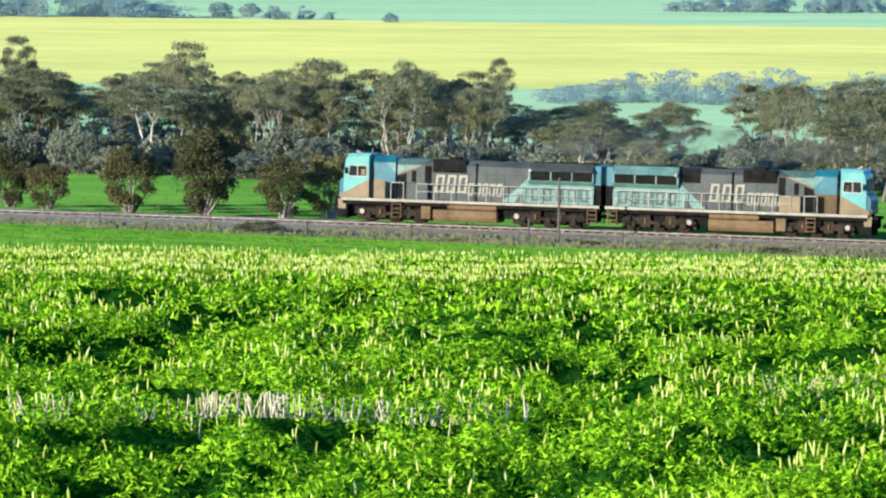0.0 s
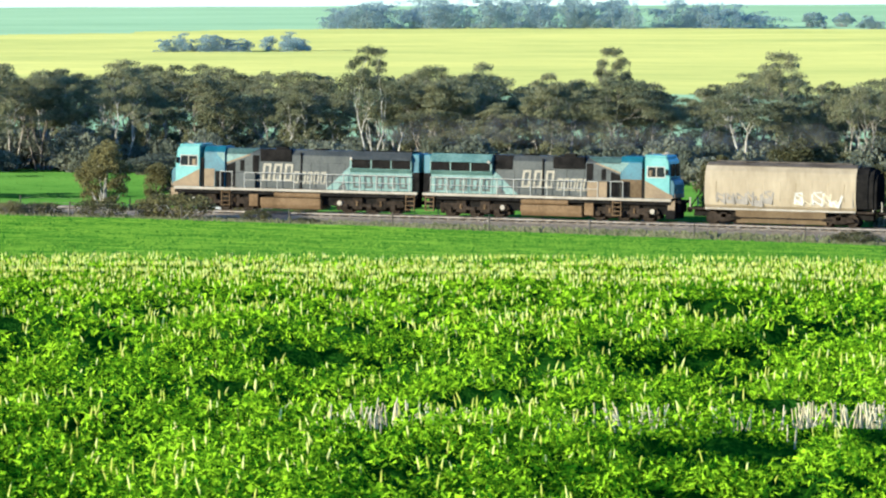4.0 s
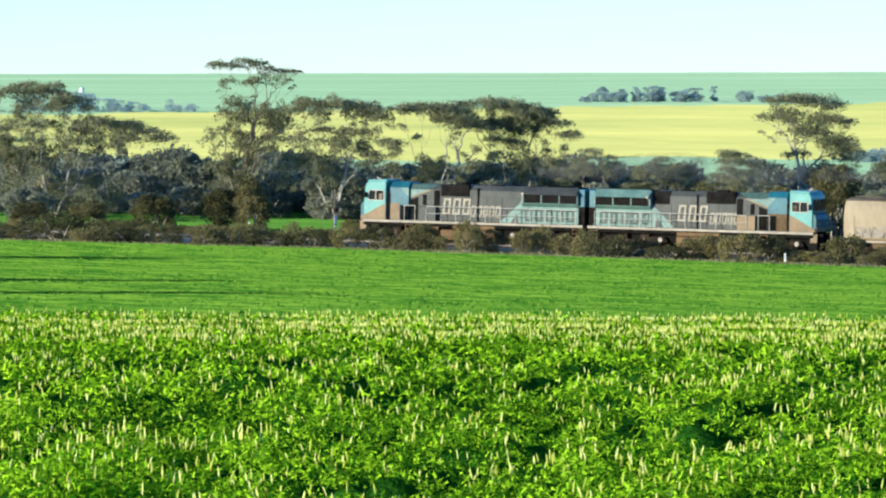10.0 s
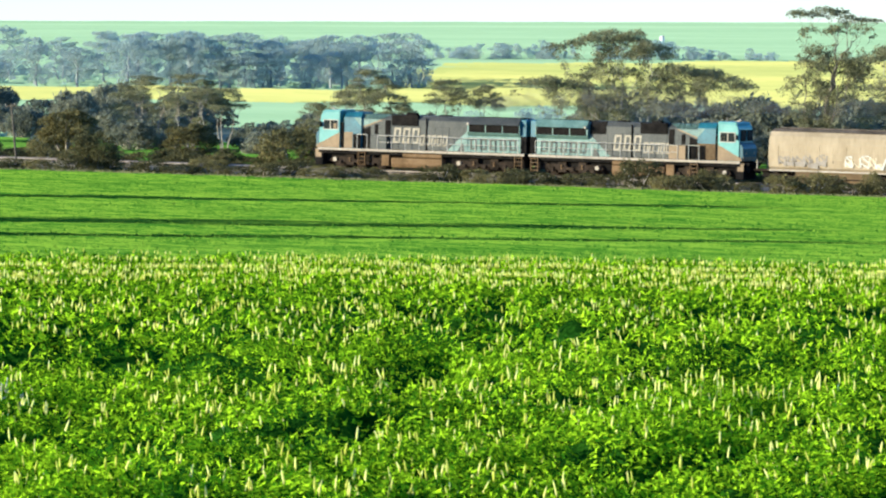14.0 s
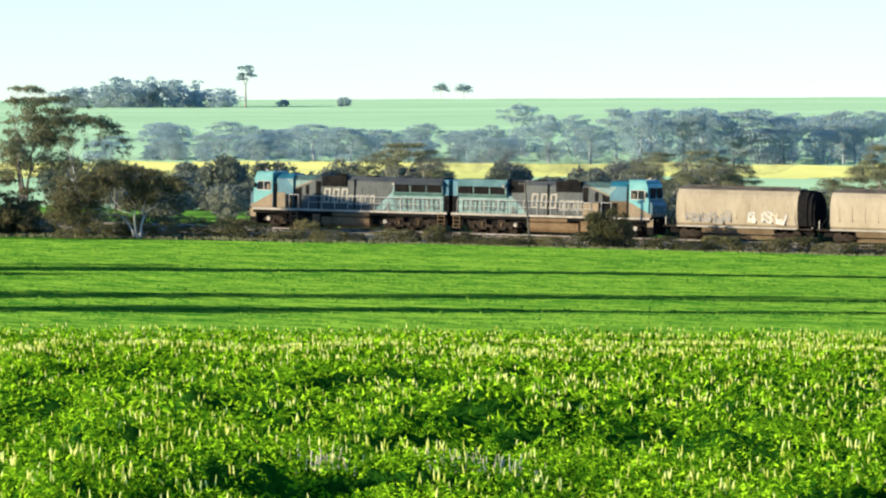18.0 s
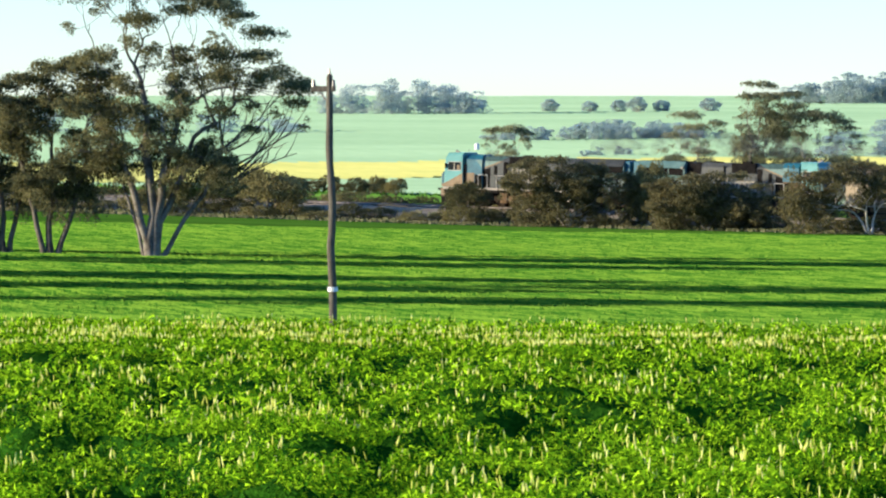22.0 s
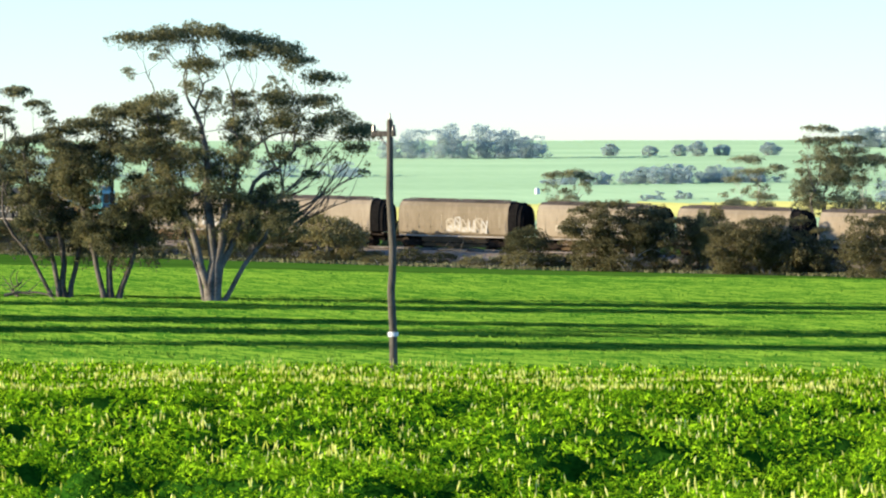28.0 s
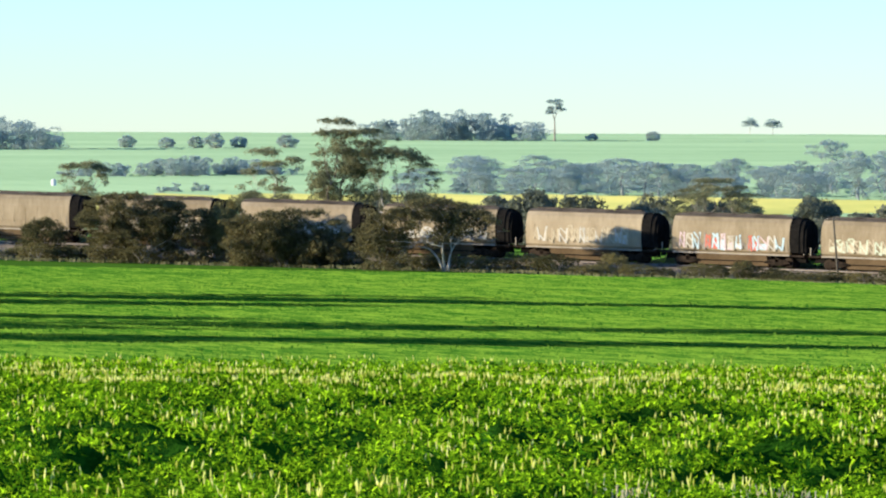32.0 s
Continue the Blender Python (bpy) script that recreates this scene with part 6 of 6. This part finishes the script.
for i in range(230):
    az = -3.0 + 29 * rng_w.random() if i < 150 else 7.6 + 14.5 * rng_w.random()
    plant("thicket_bush", THICKET[i % 5], standing(az, track_at(az)[0] + (102 if az > 8 else 84) + 34 * rng_w.random(), 360 * rng_w.random(), 0.55 + 0.65 * rng_w.random(), 0.8 + 0.7 * rng_w.random()), "grey-green understorey bush at the wood's edge", "bush", "woodland understorey", ("stem", "foliage"))
for i in range(110):
    az = -3.4 + 11.6 * rng_w.random()
    plant("understorey_shrub", THICKET[i % 5], standing(az, track_at(az)[0] + 100 + 40 * rng_w.random(), 360 * rng_w.random(), 1.0 + 0.65 * rng_w.random(), 1.0 + 0.7 * rng_w.random()), "tall grey-green thicket bush behind the paddock", "bush", "woodland understorey", ("stem", "foliage"))
for i in range(46):
    az = -13.6 + 6.8 * rng_w.random()
    plant("understorey_shrub", THICKET[i % 5], standing(az, track_at(az)[0] + 115 + 90 * rng_w.random(), 360 * rng_w.random(), 0.8 + 0.7 * rng_w.random(), 1.0 + 0.6 * rng_w.random()), "tall grey-green thicket bush behind the paddock", "bush", "woodland understorey", ("stem", "foliage"))
for i in range(70):
    az = -13 + 10.5 * rng_w.random()
    plant("thicket_bush", THICKET[i % 5], standing(az, track_at(az)[0] + 55 + 90 * rng_w.random(), 360 * rng_w.random(), 0.5 + 0.5 * rng_w.random(), 0.7 + 0.6 * rng_w.random()), "scattered grey-green bush in the far paddock", "bush", "paddock bushes", ("stem", "foliage"))


# Far stems greyed to match the haze painted into the far leaves.
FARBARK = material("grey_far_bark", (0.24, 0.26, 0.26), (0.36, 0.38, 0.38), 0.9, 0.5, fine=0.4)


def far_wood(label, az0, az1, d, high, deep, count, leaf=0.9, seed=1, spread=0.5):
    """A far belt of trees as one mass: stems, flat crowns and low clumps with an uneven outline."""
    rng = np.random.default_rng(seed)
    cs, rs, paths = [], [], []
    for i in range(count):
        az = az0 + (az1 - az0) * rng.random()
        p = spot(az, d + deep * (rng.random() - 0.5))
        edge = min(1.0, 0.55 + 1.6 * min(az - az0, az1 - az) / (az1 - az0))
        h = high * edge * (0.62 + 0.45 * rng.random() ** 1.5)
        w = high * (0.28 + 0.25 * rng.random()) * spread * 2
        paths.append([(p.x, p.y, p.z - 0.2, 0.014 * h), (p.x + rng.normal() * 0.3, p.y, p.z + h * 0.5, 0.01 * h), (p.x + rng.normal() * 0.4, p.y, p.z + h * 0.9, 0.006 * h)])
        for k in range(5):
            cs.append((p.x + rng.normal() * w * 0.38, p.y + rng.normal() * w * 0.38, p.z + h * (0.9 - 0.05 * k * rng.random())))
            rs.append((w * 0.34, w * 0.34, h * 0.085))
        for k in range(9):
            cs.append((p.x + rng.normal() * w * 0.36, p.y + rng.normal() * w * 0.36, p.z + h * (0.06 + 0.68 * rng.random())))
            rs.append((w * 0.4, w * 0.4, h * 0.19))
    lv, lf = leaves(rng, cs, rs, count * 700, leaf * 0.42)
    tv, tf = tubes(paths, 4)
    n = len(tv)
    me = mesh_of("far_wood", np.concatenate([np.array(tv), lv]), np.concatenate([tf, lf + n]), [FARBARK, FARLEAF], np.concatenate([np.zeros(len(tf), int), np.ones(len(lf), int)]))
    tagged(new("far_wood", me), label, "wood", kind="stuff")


far_wood("blue-grey belt of far gum trees above the yellow field", 12.5, 17.1, 1915, 13, 60, 120, 1.6, 1)
far_wood("blue-grey far trees near the skyline", 22.1, 26.5, 2250, 11, 60, 80, 1.8, 2)
far_wood("small clump of far trees in the yellow field", 10.95, 11.7, 1385, 6.6, 16, 16, 1.1, 3)
far_wood("small clump of far trees in the yellow field", 11.74, 12.4, 1400, 6.2, 16, 13, 1.1, 4)
far_wood("thin line of far trees on the green slope", 2.8, 4.8, 1668, 5.2, 20, 34, 1.3, 5)
far_wood("wooded hilltop on the skyline", -13.6, -11.75, 2464, 13.8, 50, 60, 2.0, 6, 0.4)
far_wood("far wood on the green slope", -18.3, -16.7, 2038, 13.4, 40, 46, 1.6, 7, 0.4)
far_wood("dark line of far trees in the valley", -16.6, -14.3, 1358, 5.2, 25, 60, 1.0, 8)
far_wood("far trees at the edge of the yellow field", 5.4, 8.6, 890, 4.6, 30, 46, 0.8, 11)
far_wood("far trees on the green slope beyond the wood", 20.8, 25.5, 885, 6.0, 30, 70, 0.8, 12)
far_wood("low far bushes in the valley", -15.75, -15.1, 1124, 2.5, 10, 10, 0.6, 14)
far_wood("scattered small far trees on the green slope", 17.45, 18.75, 1900, 5.2, 30, 12, 1.2, 15)
far_wood("small far trees at the edge of the wood", -4.2, -1.0, 640, 4.5, 40, 26, 0.6, 16)
far_wood("far wood on the slope at the edge of the valley", -24.5, -18.6, 1534, 8.5, 60, 60, 1.1, 17)
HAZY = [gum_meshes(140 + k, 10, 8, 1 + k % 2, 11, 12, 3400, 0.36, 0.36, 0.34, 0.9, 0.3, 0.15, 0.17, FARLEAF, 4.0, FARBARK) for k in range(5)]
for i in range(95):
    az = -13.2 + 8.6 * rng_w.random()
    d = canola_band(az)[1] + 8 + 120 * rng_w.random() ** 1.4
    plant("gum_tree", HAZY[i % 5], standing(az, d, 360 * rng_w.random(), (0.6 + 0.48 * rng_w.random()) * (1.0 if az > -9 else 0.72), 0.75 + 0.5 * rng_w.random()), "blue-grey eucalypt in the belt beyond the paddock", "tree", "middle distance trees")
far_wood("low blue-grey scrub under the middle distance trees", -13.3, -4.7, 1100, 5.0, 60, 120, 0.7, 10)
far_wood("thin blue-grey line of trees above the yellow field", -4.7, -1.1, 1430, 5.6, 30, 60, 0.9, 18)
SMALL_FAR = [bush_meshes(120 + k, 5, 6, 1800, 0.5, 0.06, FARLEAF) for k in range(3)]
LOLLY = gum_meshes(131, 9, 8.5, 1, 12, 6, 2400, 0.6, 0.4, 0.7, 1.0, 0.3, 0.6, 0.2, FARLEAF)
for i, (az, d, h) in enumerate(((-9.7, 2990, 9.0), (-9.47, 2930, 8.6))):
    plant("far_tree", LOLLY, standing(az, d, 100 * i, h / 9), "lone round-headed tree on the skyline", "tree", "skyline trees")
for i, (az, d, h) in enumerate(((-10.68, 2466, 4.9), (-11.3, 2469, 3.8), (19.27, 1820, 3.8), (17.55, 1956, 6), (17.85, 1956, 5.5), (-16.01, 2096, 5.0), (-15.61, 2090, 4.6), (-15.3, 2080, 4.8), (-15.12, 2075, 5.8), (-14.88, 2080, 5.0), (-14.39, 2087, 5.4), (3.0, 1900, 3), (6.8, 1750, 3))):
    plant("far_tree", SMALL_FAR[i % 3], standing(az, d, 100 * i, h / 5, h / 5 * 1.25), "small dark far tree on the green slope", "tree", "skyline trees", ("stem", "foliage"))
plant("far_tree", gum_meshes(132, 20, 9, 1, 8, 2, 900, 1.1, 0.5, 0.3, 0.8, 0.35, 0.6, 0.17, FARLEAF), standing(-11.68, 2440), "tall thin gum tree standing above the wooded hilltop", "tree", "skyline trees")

# ---- poles, signs and posts ----
WHITE = material("white_enamel", (0.6, 0.6, 0.58), (0.8, 0.8, 0.78), 0.4, 3.0, fine=0.4)
REDPAINT = material("red_enamel", (0.45, 0.06, 0.04), (0.62, 0.12, 0.08), 0.4, 3.0, fine=0.4)
SPARROW = material("insulator_brown", (0.05, 0.03, 0.02), (0.1, 0.06, 0.045), 0.35, 5.0)


def power_pole():
    p = spot(-18.21, 200)
    root = thing("power_pole", Matrix.Translation(p) @ pose(0, 0, 0, 0, -0.9, 0), "crooked weathered wooden pole with short crossarm and white band", "pole")
    path = [(0.0, 0, -0.8, 0.15), (0.02, 0, 1.6, 0.145), (-0.04, 0, 3.0, 0.14), (0.02, 0, 3.6, 0.135), (0.06, 0, 4.6, 0.135), (-0.02, 0, 6.0, 0.125), (-0.03, 0, 6.5, 0.14), (0.0, 0, 7.6, 0.12), (0.02, 0, 9.05, 0.11)]
    tv, tf = tubes([path], 9)
    shared("shaft", mesh_of("shaft", tv, tf, POLEWOOD, smooth=True), root)
    part("pole_cap", rod((0.02, 0, 9.0), (0.02, 0, 9.12), 0.125, 0.07), POLEWOOD, root)
    part("white_band", rod((0.015, 0, 1.42), (0.015, 0, 1.58), 0.185, n=12), WHITE, root, "white painted band")
    part("crossarm", box(-0.66, 0.22, -0.09, 0.09, 8.5, 8.7, 0.02), POLEWOOD, root)
    part("brace", rod((-0.4, 0.03, 8.55), (-0.05, 0.03, 8.1), 0.025), STEEL, root)
    for x in (-0.58, 0.15):
        part("insulator", rod((x, 0, 8.68), (x, 0, 8.92), 0.085, 0.06), SPARROW, root, "brown glazed insulator")
    part("top_insulator", rod((0.02, 0, 9.1), (0.02, 0, 9.32), 0.05, 0.03), SPARROW, root)


def crossing_sign():
    p = spot(8.76, track_at(8.76)[0] - 7.5)
    root = thing("crossing_sign", Matrix.Translation(p) @ pose(0, 0, 0, 0, 0, -8), "white crossbuck railway crossing sign with red and white plates", "sign")
    part("post", rod((0, 0, -0.3), (0, 0, 3.4), 0.045), STEEL, root)
    for turn in (45, -45):
        bm = box(-0.72, 0.72, -0.06 - 0.006 * (turn > 0), -0.045 - 0.006 * (turn > 0), -0.11, 0.11, 0.004)
        bmesh.ops.transform(bm, matrix=pose(0, 0, 3.0, 0, turn, 0), verts=bm.verts)
        part("crossbuck_arm", bm, WHITE, root)
    part("red_plate", box(-0.3, 0.3, -0.065, -0.05, 1.98, 2.42, 0.01), REDPAINT, root, "red plate")
    part("plate_bar", box(-0.22, 0.22, -0.072, -0.066, 2.16, 2.24, 0.002), WHITE, root, "unreadable white bar of writing")
    part("white_board", prism([(-0.33, 0.6), (0.33, 0.6), (0.2, 1.9), (-0.2, 1.9)], -0.06, -0.045, axis="y"), WHITE, root, "white tapered board")


def back_sign():
    p = spot(0.28, track_at(0.28)[0] + 6)
    root = thing("crossing_sign", Matrix.Translation(p) @ pose(0, 0, 0, 0, 4, 70), "leaning dark crossing post with white plates", "sign")
    part("post", rod((0, 0, -0.3), (0, 0, 4.3), 0.09, 0.08), POLEWOOD, root)
    part("white_plate", box(-0.28, 0.28, -0.08, -0.05, 1.7, 2.35, 0.01), WHITE, root)
    part("lower_plate", box(-0.2, 0.2, -0.08, -0.05, 1.4, 1.6, 0.01), WHITE, root)
    part("hood", box(-0.2, 0.2, -0.2, 0.05, 2.6, 2.9, 0.02), DARK, root)


def crossing_signal():
    p = spot(11.5, track_at(11.5)[0] + 8)
    root = thing("crossing_signal", Matrix.Translation(p) @ pose(0, 0, 0, 0, 0, -12), "railway crossing signal with black lamp boards on a white post", "signal")
    part("post", rod((0, 0, -0.3), (0, 0, 3.9), 0.06), WHITE, root)
    part("arm", box(-0.45, 0.45, -0.04, 0.04, 2.86, 2.94, 0.01), STEEL, root)
    for x in (-0.42, 0.42):
        lamp = part("lamp_board", rod((x, -0.06, 2.9), (x, -0.1, 2.9), 0.3, n=18), DARK, root, "round black lamp board")
        part("lens", rod((x, -0.1, 2.9), (x, -0.12, 2.9), 0.12, n=12), REDPAINT, lamp, "unlit red lens")
    for turn in (45, -45):
        bm = box(-0.6, 0.6, -0.06 - 0.006 * (turn > 0), -0.045 - 0.006 * (turn > 0), -0.1, 0.1, 0.004)
        bmesh.ops.transform(bm, matrix=pose(0, 0, 3.6, 0, turn, 0), verts=bm.verts)
        part("crossbuck_arm", bm, WHITE, root)
    part("equipment_box", box(-0.3, 0.3, -0.25, 0.2, 0.2, 1.5, 0.03), WHITE, root, "white equipment box")


def line_pole(az, past, h, lean, arm):
    p = spot(az, track_at(az)[0] + past)
    root = thing("line_pole", Matrix.Translation(p) @ pose(0, 0, 0, 0, lean, 0), "thin dark leaning telegraph pole beside the line", "pole", "telegraph poles")
    part("shaft", rod((0, 0, -0.4), (0, 0, h), 0.09, 0.07), POLEWOOD, root)
    if arm:
        part("crossarm", box(-0.5, 0.35, -0.05, 0.05, h - 0.25, h - 0.13, 0.01), POLEWOOD, root)
        for x in (-0.42, 0.27):
            part("insulator", rod((x, 0, h - 0.13), (x, 0, h + 0.03), 0.04, 0.02), SPARROW, root)


def post(az, past, h, mat, label):
    p = spot(az, track_at(az)[0] + past)
    root = thing("marker_post", Matrix.Translation(p), label, "post", "lineside posts")
    part("shaft", box(-0.06, 0.06, -0.05, 0.05, -0.2, h, 0.015), mat, root)
    part("top_cap", box(-0.07, 0.07, -0.06, 0.06, h, h + 0.05, 0.01), mat, root)


def water_tank(az, d, r, h):
    p = spot(az, d)
    root = thing("water_tank", Matrix.Translation(p), "small white farm water tank on the far slope", "tank", "farm tanks")
    part("shell", rod((0, 0, -0.1), (0, 0, h * 0.85), r, n=18), WHITE, root)
    part("lid", rod((0, 0, h * 0.85), (0, 0, h), r * 1.04, r * 0.2, 18), WHITE, root)
    part("hatch", rod((r * 0.4, 0, h * 0.9), (r * 0.4, 0, h * 1.02), r * 0.16, n=10), STEEL, root)


water_tank(-16.75, 1225, 0.55, 1.9)
water_tank(-2.27, 1925, 0.8, 2.6)
power_pole()
crossing_sign()
back_sign()
crossing_signal()
line_pole(-8.8, -8.5, 5.1, -5, True)
line_pole(20.99, -7, 4.2, 0.5, False)
line_pole(-13.0, 9, 5.0, 0, False)
post(6.72, -12, 0.95, WHITE, "short white painted marker post in the scrub")
post(4.85, -12, 0.8, WHITE, "short white painted marker post in the scrub")
post(20.69, -8, 1.5, POLEWOOD, "old timber marker post in the verge")


def fence(az0, az1, past, step=1.05):
    """A post and wire fence on one side of the line."""
    root = thing("wire_fence", Matrix.Identity(4), "sagging post and wire fence along the railway", "fence", "lineside fences")
    spots, az = [], az0
    while az < az1:
        spots.append(spot(az, track_at(az)[0] + past))
        az += step * (0.92 + 0.16 * random.random())
    me = None
    for p in spots:
        if me is None:
            ob = part("fence_post", rod((0, 0, -0.25), (0, 0, 1.15), 0.06, 0.05, 7), POLEWOOD, root)
            me = ob.data
        else:
            ob = shared("fence_post", me, root)
        ob.matrix_basis = Matrix.Translation(p) @ pose(0, 0, 0, random.uniform(-4, 4), random.uniform(-4, 4), 0)
    for h in (0.35, 0.7, 1.05):
        path = []
        for a, b in zip(spots, spots[1:]):
            path += [(*(a + Vector((0, 0, h))), 0.006), (*(a.lerp(b, 0.5) + Vector((0, 0, h - 0.03))), 0.006)]
        tv, tf = tubes([path], 3)
        shared("wire", mesh_of("wire", tv, tf, STEEL), root)


fence(9.5, 25.5, 10.5)
fence(9.0, 24.8, -12.6)
fence(-8.5, 8.0, 11.5)


motions()
